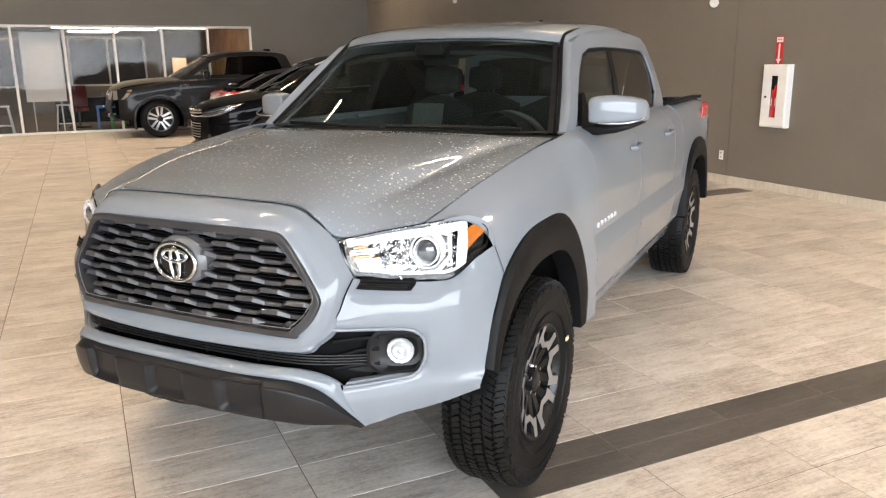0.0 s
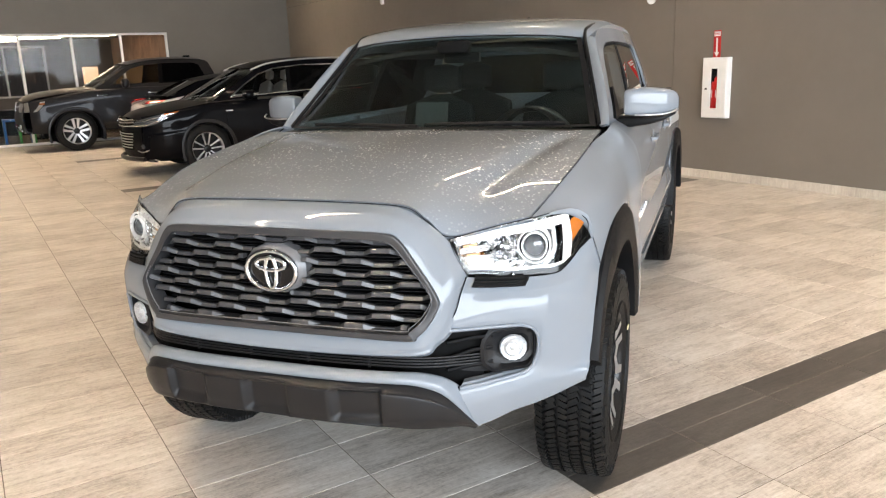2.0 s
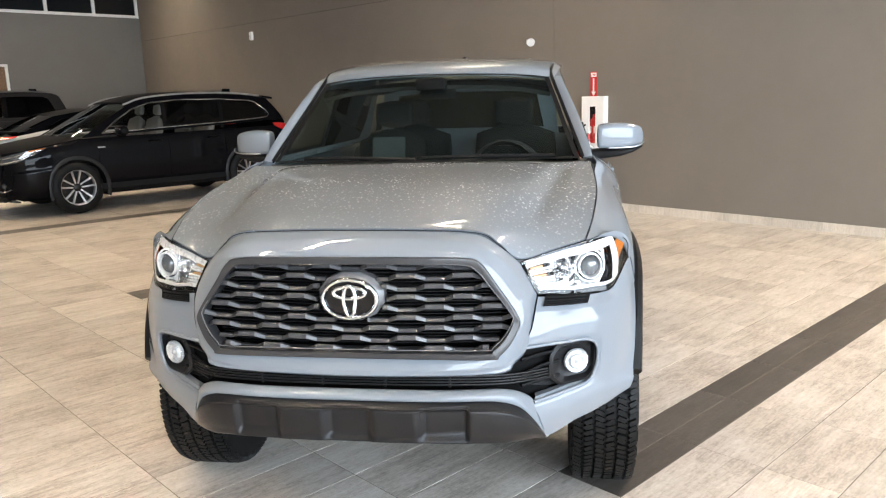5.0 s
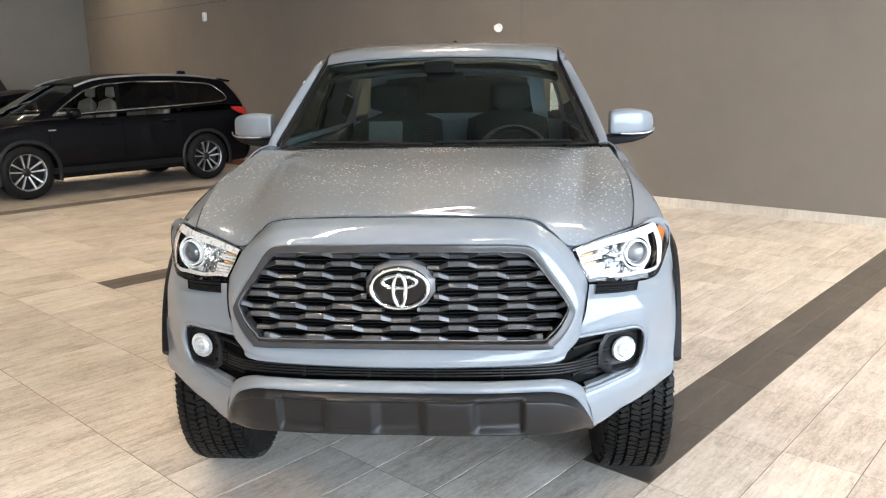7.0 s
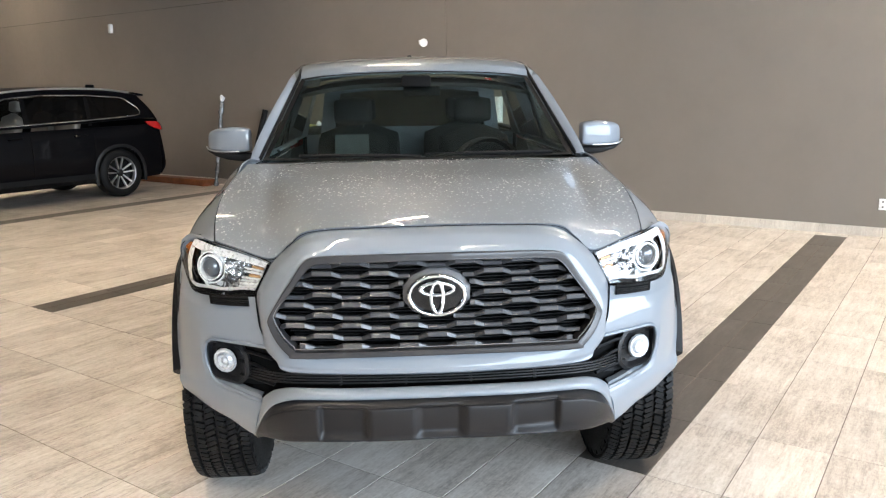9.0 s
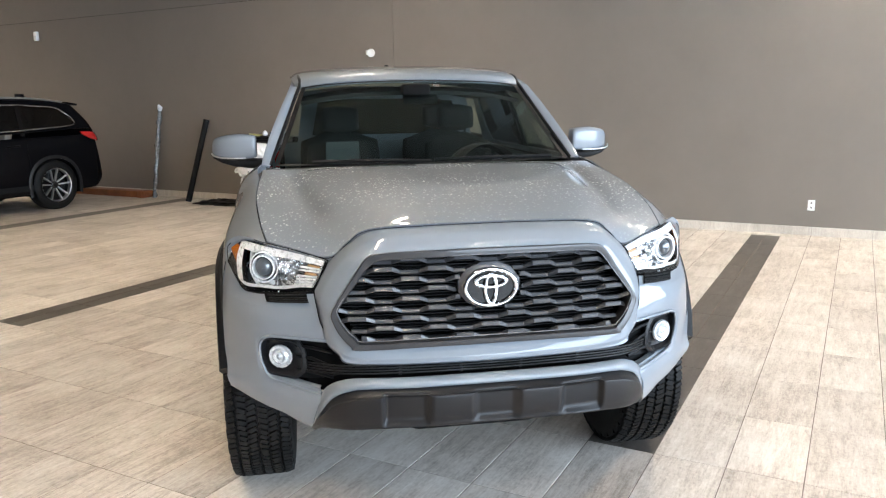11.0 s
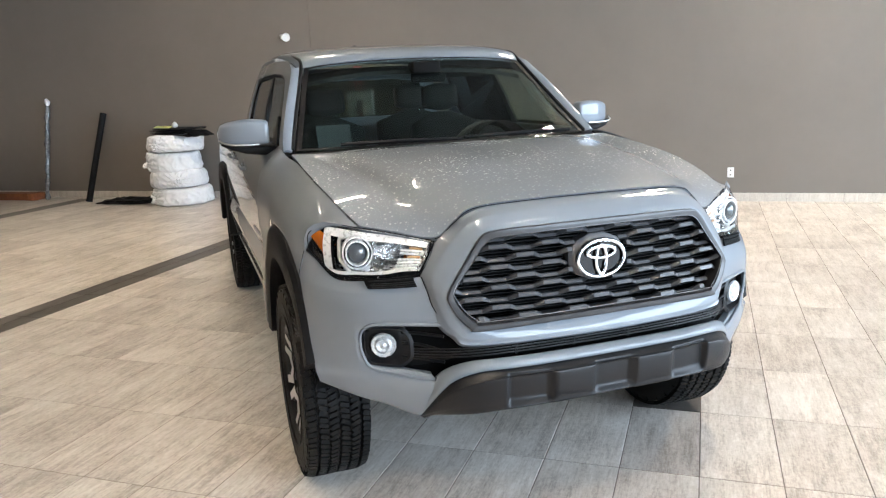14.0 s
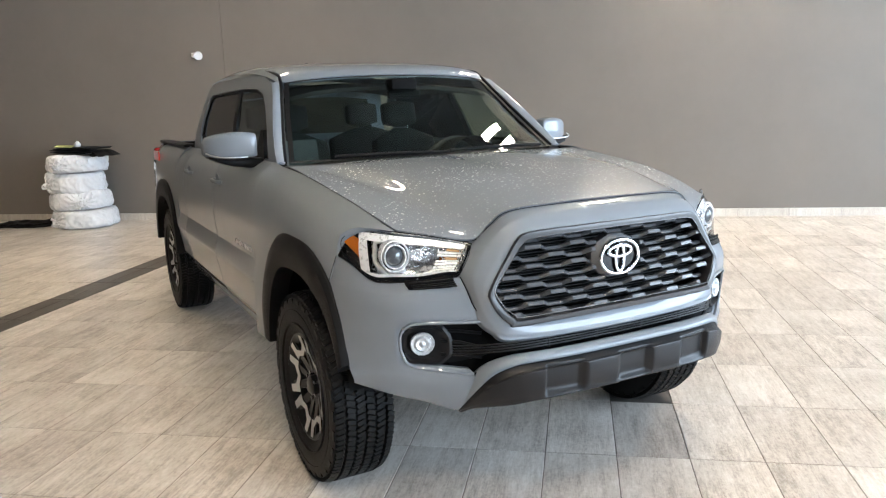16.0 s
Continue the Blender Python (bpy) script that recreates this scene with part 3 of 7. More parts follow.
def flare(ax, parent_name, front):
    """A black plastic arch flare with a folded section, thicker at its feet."""
    n = 40
    lo, hi = (161, 8) if front else (170, 10)
    o, i = superarc(ax, 0.36, 0.495, 0.645, lo, hi, n), superarc(ax, 0.36, 0.435, 0.515, lo, hi, n)
    rows = []
    for k in range(n):
        (xo, zo), (xi, zi) = o[k], i[k]
        w = 0.45 + 0.55 * math.sin(math.radians(lo + (hi - lo) * k / (n - 1))) ** 0.8
        if front and xo > ax:
            # a broad rear leg
            back = min(1, (xo - ax) / 0.3)
            w = max(w, 0.45 + 0.40 * back * min(1, max(0, (zo - 0.42) / 0.2)))
            xi, zo = ax + (xi - ax) * (1 - 0.07 * back), zo + 0.012 * back
        xo, zo = xi + (xo - xi) * 1.25 * w, zi + (zo - zi) * w
        vy = 0.93 if xo > ax else 0.905 + 0.025 * min(1, max(0, (xo - ax + 0.55) / 0.3))
        if not front:
            vy = 0.93
        m = 0.55
        rows.append([(xo, vy - 0.05, zo), (xo, vy + 0.004, zo), (xo * 0.85 + xi * 0.15, vy + 0.02, zo * 0.85 + zi * 0.15), (xo * (1 - m) + xi * m, vy + 0.026, zo * (1 - m) + zi * m), (xi, vy + 0.019, zi), (xi, vy - 0.02, zi), (xi, vy - 0.06, zi)])
    g = Geo().grid(rows)
    g.poly(rows[0]).poly(rows[-1][::-1])
    pair(parent_name, g, PLASTIC, smooth=35)
    # liner of the wheel house
    w = superarc(ax, 0.36, 0.45, 0.505, 168, 8, 26)
    pair("wheel_house", Geo().grid([[(x, y, z) for y in (0.9, 0.75, 0.5)] for x, z in w]).poly([(x, 0.5, z) for x, z in w]), UNDER, smooth=50)


flare(AXF, "front_flare", True)
flare(AXR, "rear_flare", False)

# body sides
def side_panel(x0, x1, z0=None, n=10):
    sec = cr(SEC, 60)
    if z0:
        sec = sec[sec[:, 1] >= z0]
    return [[(x, y, z) for y, z in sec] for x in np.linspace(x0, x1, n)]


DOORS = ((1.278, 2.094), (2.103, 3.018))
for k, (a, b) in enumerate(DOORS):
    name = "front_door" if k == 0 else "rear_door"
    if k == 0:
        g = Geo().grid(side_panel(a, b))
    else:
        # cut away where the rear arch runs through it
        sec = cr(SEC, 60)
        g = Geo().grid([[(a + ((b + min(0, z - 0.62) * 0.25) - a) * s, y, z) for y, z in sec] for s in np.linspace(0, 1, 10)])
    rd = pair(name, g, PAINT, smooth=50, solid=0.03)
    # handle with its cup
    hx = (1.98, 2.80)[k]
    for d, sg in zip(rd, (1, -1)):
        part("door_handle", Geo().tube(lin([(hx - 0.085, sg * 0.912, 1.125), (hx - 0.07, sg * 0.936, 1.127), (hx + 0.07, sg * 0.936, 1.13), (hx + 0.085, sg * 0.912, 1.13)], 14), 0.0115, 10), PAINT, d, "painted pull handle")
        part("handle_cup", Geo().lathe([(0.001, -0.006), (0.028, -0.003), (0.040, 0.003), (0.043, 0.0)], (hx - 0.01, sg * 0.917, 1.128), (0, sg, 0), 20), PAINT, d)
    if k == 0:
        for d, sg in zip(rd, (1, -1)):
            for q in range(6):
                part("badge_bar", Geo().box((1.325 + q * 0.056, sg * 0.925, 0.855), (0.030, 0.008, 0.023), 0.0025), BADGE, d, "small bright bar")
for x in (1.2735, 2.0985, 3.0225):
    pair("seam_seal", Geo().grid([[(x + d, y - 0.010, z) for d in (-0.014, 0.014)] for y, z in cr(SEC, 20)]), UNDER, smooth=40)
pair("cab_corner", Geo().grid(side_panel(3.028, 3.322)), PAINT, smooth=50, solid=0.02)
# sill below the doors
pair("sill", Geo().grid([[(x, 0.86, 0.462), (x, 0.84, 0.41), (x, 0.78, 0.39), (x, 0.6, 0.39)] for x in np.linspace(1.1, 3.3, 6)]), PAINT, smooth=40, solid=0.004, off=0)

# cab: side frame with the window opening, leaning inwards
def lean(x, z):
    """How far out the cab's side lies at x and z."""
    wide = 0.028 * min(1, max(0, (x - 1.65) / 0.6)) * max(0, (z - 1.255) / 0.40)
    return 0.795 - 0.155 * max(0, (z - 1.255) / 0.40) ** 1.25 + wide - (0.03 * max(0, (x - 2.8)) if x > 2.8 else 0)


OUT = [(1.235, 1.25), (1.42, 1.40), (1.60, 1.545), (1.72, 1.625), (1.90, 1.672), (2.20, 1.692), (2.60, 1.69), (3.12, 1.676), (3.23, 1.645), (3.29, 1.50), (3.325, 1.36), (3.33, 1.25), (3.05, 1.25), (2.4, 1.25), (1.9, 1.25), (1.5, 1.25)]
INN = [(1.385, 1.266), (1.53, 1.40), (1.68, 1.505), (1.80, 1.575), (1.93, 1.603), (2.20, 1.614), (2.60, 1.61), (3.06, 1.60), (3.125, 1.57), (3.155, 1.46), (3.14, 1.36), (3.04, 1.266), (2.8, 1.262), (2.4, 1.264), (1.9, 1.266), (1.6, 1.266)]


def closed(pts, n):
    p = lin([*pts, pts[0]], n + 1)
    return p[:-1]


def ringed(a, b, n, f):
    """A band between two outlines of equal count, laid on the surface f(x, z) -> y."""
    A, B = (np.vstack([lin([q[k], q[(k + 1) % len(q)]], n + 1)[:-1] for k in range(len(q))]) for q in (np.array(a, float), np.array(b, float)))
    g = []
    for w in np.linspace(0, 1, 5):
        c = A * (1 - w) + B * w
        g.append([(x, f(x, z), z) for x, z in c])
    return g


pair("cab_side", Geo().grid(ringed(OUT, INN, 4, lean), cv=True), PAINT, smooth=50, solid=0.025)
# black seal round the window opening, and the post between the doors
IN2 = [(x + (0.02 if x < 2.2 else -0.02) * (1 if 1.3 < z < 1.6 else 0.6), z + (0.018 if z < 1.35 else -0.018)) for x, z in INN]
pair("window_seal", Geo().grid(ringed(INN, IN2, 4, lambda x, z: lean(x, z) - 0.012), cv=True), PLASTIC, smooth=50, solid=0.006)
pair("door_post", Geo().grid([[(x0 * (1 - s) + x1 * s, lean(2.2, z) - 0.010, z) for s in (0, 0.5, 1)] for x0, x1, z in ((2.125, 2.20, 1.262), (2.20, 2.27, 1.44), (2.27, 2.335, 1.612))]), PLASTIC, smooth=50, solid=0.012)
for nm, fx in (("front_window", (1.46, 2.25)), ("rear_window", (2.1, 2.97))):
    poly = [(x, z) for x, z in cr([*INN, INN[0]], 90)]
    pts = []
    for x, z in poly:
        div = 2.165 + (z - 1.27) * 0.40
        x = min(x, div) if nm == "front_window" else max(x, div)
        pts.append((x, lean(x, z) - 0.018, z))
    right, left = pair(nm, Geo().poly(pts), FRONTSIDE if nm == "front_window" else TINT, smooth=0, solid=0.004)
for o in truck.children:
    if o.name.startswith(("front_window", "rear_window")):
        o.visible_shadow = False

# roof with a shallow crown and rounded rails
roof = [[(1.635, 0, 1.662), (1.645, 0.25, 1.658), (1.67, 0.45, 1.645), (1.715, 0.575, 1.628), (1.74, 0.62, 1.624)],
        [(1.75, 0, 1.705), (1.755, 0.25, 1.702), (1.77, 0.45, 1.692), (1.80, 0.58, 1.672), (1.82, 0.633, 1.65)],
        [(2.15, 0, 1.745), (2.15, 0.25, 1.742), (2.15, 0.45, 1.732), (2.15, 0.59, 1.715), (2.15, 0.638, 1.688)],
        [(2.7, 0, 1.755), (2.7, 0.25, 1.752), (2.7, 0.45, 1.74), (2.7, 0.59, 1.715), (2.7, 0.638, 1.688)],
        [(3.2, 0, 1.735), (3.2, 0.25, 1.73), (3.2, 0.45, 1.71), (3.18, 0.58, 1.682), (3.16, 0.622, 1.665)],
        [(3.28, 0, 1.69), (3.28, 0.25, 1.686), (3.27, 0.45, 1.67), (3.25, 0.57, 1.652), (3.23, 0.612, 1.642)]]
rg = netc(roof, 36, 24)
rg[..., 1] *= 1 + 0.045 * np.clip((rg[..., 0] - 1.68) / 0.55, 0, 1)
rg[..., 2] += 0.008 * np.clip((rg[..., 0] - 1.62) / 0.2, 0, 1)
part("roof", Geo().grid(rg).both(), PAINT, truck, smooth=60, solid=0.02)
pair("roof_gutter", Geo().tube(cr([(1.255, 0.752, 1.252), (1.43, 0.700, 1.388), (1.595, 0.648, 1.522), (1.74, 0.604, 1.640), (1.86, 0.607, 1.682), (2.2, 0.622, 1.709), (2.7, 0.626, 1.71), (3.12, 0.611, 1.686)], 40), 0.009, 8), PLASTIC, smooth=60)
aerial = part("aerial", Geo().lathe([(0.001, 0.064), (0.014, 0.060), (0.024, 0.03), (0.034, 0.0)], (3.12, 0, 1.745), (0, 0, 1), 18), PLASTIC, truck, "stubby black aerial")

# windscreen, its black border and the wipers
ws = [[(1.03, 0, 1.252), (1.06, 0.3, 1.251), (1.14, 0.56, 1.248), (1.245, 0.737, 1.243)],
      [(1.24, 0, 1.395), (1.265, 0.28, 1.392), (1.335, 0.53, 1.386), (1.425, 0.685, 1.375)],
      [(1.45, 0, 1.533), (1.47, 0.27, 1.53), (1.525, 0.49, 1.522), (1.585, 0.637, 1.507)],
      [(1.635, 0, 1.652), (1.65, 0.25, 1.648), (1.68, 0.46, 1.638), (1.722, 0.592, 1.622)]]
wg = netc(ws, 20, 20)
pane = part("windscreen", Geo().grid(wg).both(), GLASS, truck, "large clear windscreen", smooth=80, solid=0.005)
pane.visible_shadow = False
# painted pillar faces between the windscreen's edge and the cab's side
edge_in = cr(wg[:, -1], 24)
edge_out = np.array([(x, lean(x, z), z) for x, z in cr([(1.237, 1.252), (1.42, 1.40), (1.60, 1.545), (1.722, 1.626)], 24)])
pair("front_pillar", Geo().grid(np.stack([edge_in * 0.72 + edge_out * 0.28 + [0.004, 0, 0.004], edge_in * 0.3 + edge_out * 0.7 + [-0.006, 0.004, 0.008], edge_out + [0.002, -0.001, 0.0]])), PAINT, smooth=60, solid=0.012)
lift = np.array([-0.004, 0, 0.006])
rim_r = np.vstack([wg[0], wg[1:, -1], wg[-1, ::-1][1:]])
ctr = np.array([1.34, 0.0, 1.46])
inn = rim_r + (ctr - rim_r) * 0.035
part("windscreen_border", Geo().grid(np.stack([rim_r + lift, inn + lift])).both(), PLASTIC, truck, "black printed border")
for y0, y1, x0, x1 in ((-0.62, -0.02, 1.17, 1.075), (0.0, 0.55, 1.045, 1.14)):
    w = part("wiper", Geo().tube(cr([(x0, y0, 1.268), ((x0 + x1) / 2 - 0.025, (y0 + y1) / 2, 1.275), (x1, y1, 1.272)], 12), 0.009, 6), PLASTIC, truck)
part("cowl", Geo().grid(net([[(0.98, 0, 1.238), (1.0, 0.4, 1.236), (1.1, 0.76, 1.228)], [(1.06, 0, 1.245), (1.09, 0.33, 1.244), (1.26, 0.755, 1.236)]], 3, 14)).both(), PLASTIC, truck, "black plastic cowl", smooth=50, solid=0.01)

# back of the cab with its window
rear = part("cab_back", Geo().grid(ringed([(0.66, 1.25), (0.6, 1.63), (0.3, 1.66), (-0.3, 1.66), (-0.6, 1.63), (-0.66, 1.25), (-0.3, 1.25), (0.3, 1.25)], [(0.55, 1.31), (0.5, 1.55), (0.3, 1.57), (-0.3, 1.57), (-0.5, 1.55), (-0.55, 1.31), (-0.3, 1.31), (0.3, 1.31)], 3, lambda y, z: 0), cv=True), PAINT, truck, smooth=40)
for v in rear.data.vertices:
    y, _, z = v.co
    v.co = (3.31 - 0.2 * (z - 1.25), y, z)
bw = part("back_window", Geo().poly([(3.31 - 0.2 * (z - 1.25), y, z) for y, z in ((0.55, 1.31), (0.5, 1.55), (0.3, 1.57), (-0.3, 1.57), (-0.5, 1.55), (-0.55, 1.31))]), BACKGLASS, truck, smooth=0, solid=0.004)
bw.visible_shadow = False
part("cab_back_lower", Geo().grid([[(3.31, y, 1.26), (3.31, y, 0.6)] for y in np.linspace(-0.76, 0.76, 5)]), PAINT, truck, solid=0.02)

# load bed
BED0, BED1 = 3.345, 4.52
sec = cr([(0.800, 1.262), (0.848, 1.232), (0.895, 1.17), (0.92, 1.08), (0.925, 0.95), (0.925, 0.80), (0.925, 0.68), (0.905, 0.60), (0.88, 0.53)], 30)
rows = []
for x in np.linspace(BED0, BED1, 30):
    d = abs(x - AXR)
    low = 0.53
    if d < 0.5:
        low = 0.36 + 0.60 * (1 - (d / 0.5) ** 2.6) ** (1 / 2.6)
    s2 = np.array([(y, max(z, low)) for y, z in sec])
    rows.append([(x, y - (0.02 * max(0, x - 4.3) / 0.3 if x > 4.3 else 0), z) for y, z in s2])
bedr, bedl = pair("bed_side", Geo().grid(rows), PAINT, smooth=50, solid=0.02)
for b, sg in ((bedr, 1), (bedl, -1)):
    part("rail_cap", Geo().box(((BED0 + BED1) / 2, sg * 0.802, 1.266), (BED1 - BED0 - 0.03, 0.08, 0.022), 0.008), PLASTIC, b, "black rail cap", smooth=40)
    part("tail_light", Geo().box((BED1 - 0.025, sg * 0.862, 1.10), (0.075, 0.07, 0.24), 0.02), REDLENS, b, "red tail light", smooth=40)
    part("decal", Geo().box((4.24, sg * 0.912, 1.165), (0.24, 0.012, 0.07), 0.001), RED, b, "small red decal", smooth=0)
    part("inner_wall", Geo().box(((BED0 + BED1) / 2, sg * 0.755, 1.03), (BED1 - BED0, 0.05, 0.46)), PLASTIC, b, smooth=0)
part("tailgate", Geo().box((BED1 + 0.02, 0, 1.0), (0.06, 1.66, 0.52), 0.02), PAINT, truck, smooth=40)
part("tailgate_liner", Geo().box((BED1 - 0.02, 0, 1.02), (0.015, 1.5, 0.47), 0.004), PLASTIC, truck, smooth=0)
part("bed_floor", Geo().box(((BED0 + BED1) / 2, 0, 0.79), (BED1 - BED0, 1.5, 0.04)), PLASTIC, truck, smooth=0)
part("bed_front", Geo().box((BED0 + 0.03, 0, 1.02), (0.04, 1.6, 0.48), 0.01), PLASTIC, truck, smooth=0)
part("rear_bumper", Geo().box((BED1 + 0.14, 0, 0.62), (0.2, 1.78, 0.17), 0.04), CHROME, truck, smooth=40)


# grille surround: painted ring from the bonnet edge round the grille opening
SO = [(-0.080, 0, 1.153), (-0.075, 0.2, 1.151), (-0.060, 0.37, 1.140), (-0.048, 0.445, 1.10), (-0.034, 0.505, 1.046), (-0.032, 0.545, 0.985), (-0.036, 0.562, 0.938), (-0.07, 0.551, 0.865), (-0.107, 0.534, 0.795), (-0.135, 0.497, 0.757), (-0.166, 0.45, 0.731), (-0.200, 0.2, 0.727), (-0.207, 0, 0.727)]
SI = [(-0.165, 0, 1.090), (-0.16, 0.2, 1.088), (-0.142, 0.352, 1.082), (-0.134, 0.40, 1.063), (-0.13, 0.445, 1.0), (-0.13, 0.488, 0.938), (-0.132, 0.513, 0.895), (-0.135, 0.513, 0.870), (-0.148, 0.489, 0.822), (-0.162, 0.455, 0.786), (-0.167, 0.425, 0.774), (-0.186, 0.2, 0.778), (-0.19, 0, 0.779)]
so, si = np.array(SO), np.array(SI)
# full above, nearly flat below
full = np.clip((so[:, 2:] - 0.74) / 0.12, 0.3, 1)
m1 = so * 0.72 + si * 0.28 + np.array([-0.020, 0, 0.003]) * full
m2 = so * 0.28 + si * 0.72 + np.array([-0.014, 0, 0]) * full
sur = netc([so + [0.02, 0, -0.012], so, so * 0.2 + m1 * 0.8, m1 * 0.85 + m2 * 0.15, m1 * 0.15 + m2 * 0.85, m2 * 0.8 + si * 0.2, si, si * [1, 0.985, 1] + [0.006, 0, 0]], 43, 61)
sur[7:-7] = relax(sur[6:-6], 14, True)[1:-1]
# an even crown across the middle
for r in [q for row in sur for q in (row[:30], row[31:])]:
    k = r[:, 1] < 0.36
    if 3 < k.sum():
        w = ease(0.36, 0.20, r[k, 1])
        for a in (0, 2):
            r[k, a] = w * np.polyval(np.polyfit(r[k, 1] ** 2, r[k, a], 1), r[k, 1] ** 2) + (1 - w) * r[k, a]
g = Geo().grid(sur).both()
part("grille_surround", g, PAINT, truck, "grey painted grille surround", smooth=60, solid=0.004)


def inset(d, du):
    """The opening's outline drawn in by a distance and pushed along the vehicle."""
    c = np.array([0, 0, 0.925])
    q = np.array(SI)
    return c + (q - c) * [1, 1 - d / 0.513, 1 - d / 0.150] + [du, 0, 0]


gr = part("grille", Geo().grid(netc([inset(0.0, 0.004), inset(0.0, -0.008), inset(0.003, -0.012), inset(0.018, -0.013), inset(0.021, -0.009), inset(0.022, 0.05)], 21, 60)).both(), RING, truck, "charcoal grille frame with honeycomb bars", smooth=50)


def grille_half(z):
    """Half width of the opening at a height."""
    q = inset(0.020, 0)[2:11]
    zz, vv = q[::-1, 2], q[::-1, 1]
    return float(np.interp(z, zz, vv))


def front_at(y, z):
    """How far forward the grille lies at a distance from the middle and a height."""
    return -0.166 - 0.075 * (1.07 - z) + 0.17 * y * y


# louvers: folded strips, flat and high, then sloping to flat and low; every second strip is shifted by half a fold
ZLO, ZHI, PITCH, NROW, DZ = 0.786, 1.070, 0.1725, 8, 0.0318
FLAT = 0.0288


def louver(row, y):
    """Height, half thickness and recess of a strip at y."""
    ph = ((y / PITCH + (0.0 if row % 2 else 0.5)) % 1.0)
    d = abs(ph - 0.5) * PITCH
    f = min(1, max(0, (d - FLAT) / (PITCH / 2 - 2 * FLAT)))
    return 0.8285 + DZ * row - 0.0140 * f, 0.0078 - 0.0012 * f, 0.019 * f


for row in range(-1, NROW):
    ys = [-0.55, 0.55] + [k * PITCH / 2 + s * FLAT for k in range(-7, 8) for s in (-1, 1)] + [k * 0.01 for k in range(-56, 57) if abs(abs(k * 0.01) - 0.45) < 0.085 or abs(k) < 12]
    run = []
    for y in [*sorted(ys), 9.0]:
        z, t, dx = louver(row, y)
        if ZLO - 0.004 < z < ZHI + 0.004 and abs(y) < grille_half(z) + 0.006 and (y / 0.104) ** 2 + ((z - 0.951) / 0.078) ** 2 > 1:
            x = front_at(y, z) + dx
            run.append([(x + 0.024, y, z + t * 0.5), (x + 0.008, y, z + t), (x + 0.005, y, z + t * 0.72), (x, y, z - t * 0.6), (x + 0.004, y, z - t), (x + 0.024, y, z - t * 0.9)])
        else:
            if len(run) > 1:
                part("grille_bar", Geo().grid(run, cv=True).poly(run[0][::-1]).poly(run[-1]), GRILLE, gr, smooth=12)
            run = []
# a paler thin tube paints in the highlight along the frame's inner edge
line = np.vstack([cr(inset(0.0205, -0.0115), 70)[::-1] * [1, -1, 1], cr(inset(0.0205, -0.0115), 70)[1:]])
part("inner_line", Geo().tube(line, 0.0016, 6), COLLAR, gr, "thin paler line painted as the highlight on the frame's inner edge", smooth=60)
# thin fins set behind the bars
for k in range(26):
    z = 0.800 + 0.010 * k
    w = grille_half(z) - 0.01
    part("fin", Geo().grid([[(front_at(y, z) + 0.052, y, z - 0.0014), (front_at(y, z) + 0.052, y, z + 0.0014), (front_at(y, z) + 0.066, y, z + 0.0014)] for y in np.linspace(-w, w, 7)]), PLASTIC, gr, smooth=0)
# radiator behind
rad = part("radiator", Geo().box((0.0, 0, 0.86), (0.03, 0.90, 0.34)), UNDER, truck, "black radiator behind the grille", smooth=0)
g = Geo()
for k in range(19):
    g.box((-0.045, 0, 0.70 + k * 0.018), (0.03, 0.80, 0.0035))
part("radiator_slat", g, UNDER, rad, smooth=0)

# emblem: an oval plaque with bright rings
em = part("emblem", Geo().lathe([(0.001, 0.012), (0.6, 0.011), (0.86, 0.008), (1.0, -0.01), (1.0, -0.05)], (0, 0, 0), (-1, 0, 0), 12, 0.26), COLLAR, truck, "faceted plaque with bright oval rings", smooth=20)
em.data.transform(Matrix.Translation((-0.158, 0, 0.952)) @ Matrix.Diagonal((1, 0.106, 0.079, 1)))
part("plaque", Geo().grid([[(-0.171, 0.084 * r * math.cos(w), 0.950 + 0.0605 * r * math.sin(w)) for w in np.linspace(0, 2 * np.pi, 41)[:-1]] for r in (0.02, 0.6, 1.0)], cv=True), GLOSSBLACK, em, "gloss black oval", smooth=60, solid=0.004)


def oval(cy, cz, a, b, r, x=-0.177):
    w = np.linspace(0, 2 * np.pi, 49)
    return Geo().tube([(x, cy + a * math.cos(k), cz + b * math.sin(k)) for k in w], r, 8, caps=False)


for cz, a, b, r in ((0.950, 0.084, 0.0605, 0.0070), (0.970, 0.050, 0.0185, 0.0066), (0.945, 0.0185, 0.0475, 0.0066)):
    part("ring", oval(0, cz, a, b, r), CHROME, em, "chrome oval ring", smooth=60)

# bumper corner, painted: band under the lamp, outer column, lower band and the strip above the valance
UP = [[(-0.036, 0.566, 0.936), (0.0, 0.64, 0.928), (0.05, 0.72, 0.922), (0.11, 0.785, 0.915), (0.160, 0.825, 0.924), (0.222, 0.862, 0.962), (0.287, 0.892, 0.988)],
      [(-0.066, 0.558, 0.895), (-0.03, 0.625, 0.89), (0.015, 0.705, 0.887), (0.07, 0.778, 0.884), (0.138, 0.845, 0.886), (0.228, 0.892, 0.889), (0.318, 0.914, 0.891)],
      [(-0.085, 0.549, 0.85), (-0.052, 0.617, 0.848), (-0.006, 0.698, 0.846), (0.042, 0.772, 0.843), (0.116, 0.844, 0.843), (0.202, 0.891, 0.844), (0.282, 0.915, 0.845)],
      [(-0.106, 0.528, 0.792), (-0.065, 0.605, 0.793), (-0.013, 0.69, 0.791), (0.035, 0.764, 0.788), (0.106, 0.839, 0.786), (0.176, 0.884, 0.784), (0.238, 0.913, 0.78)]]
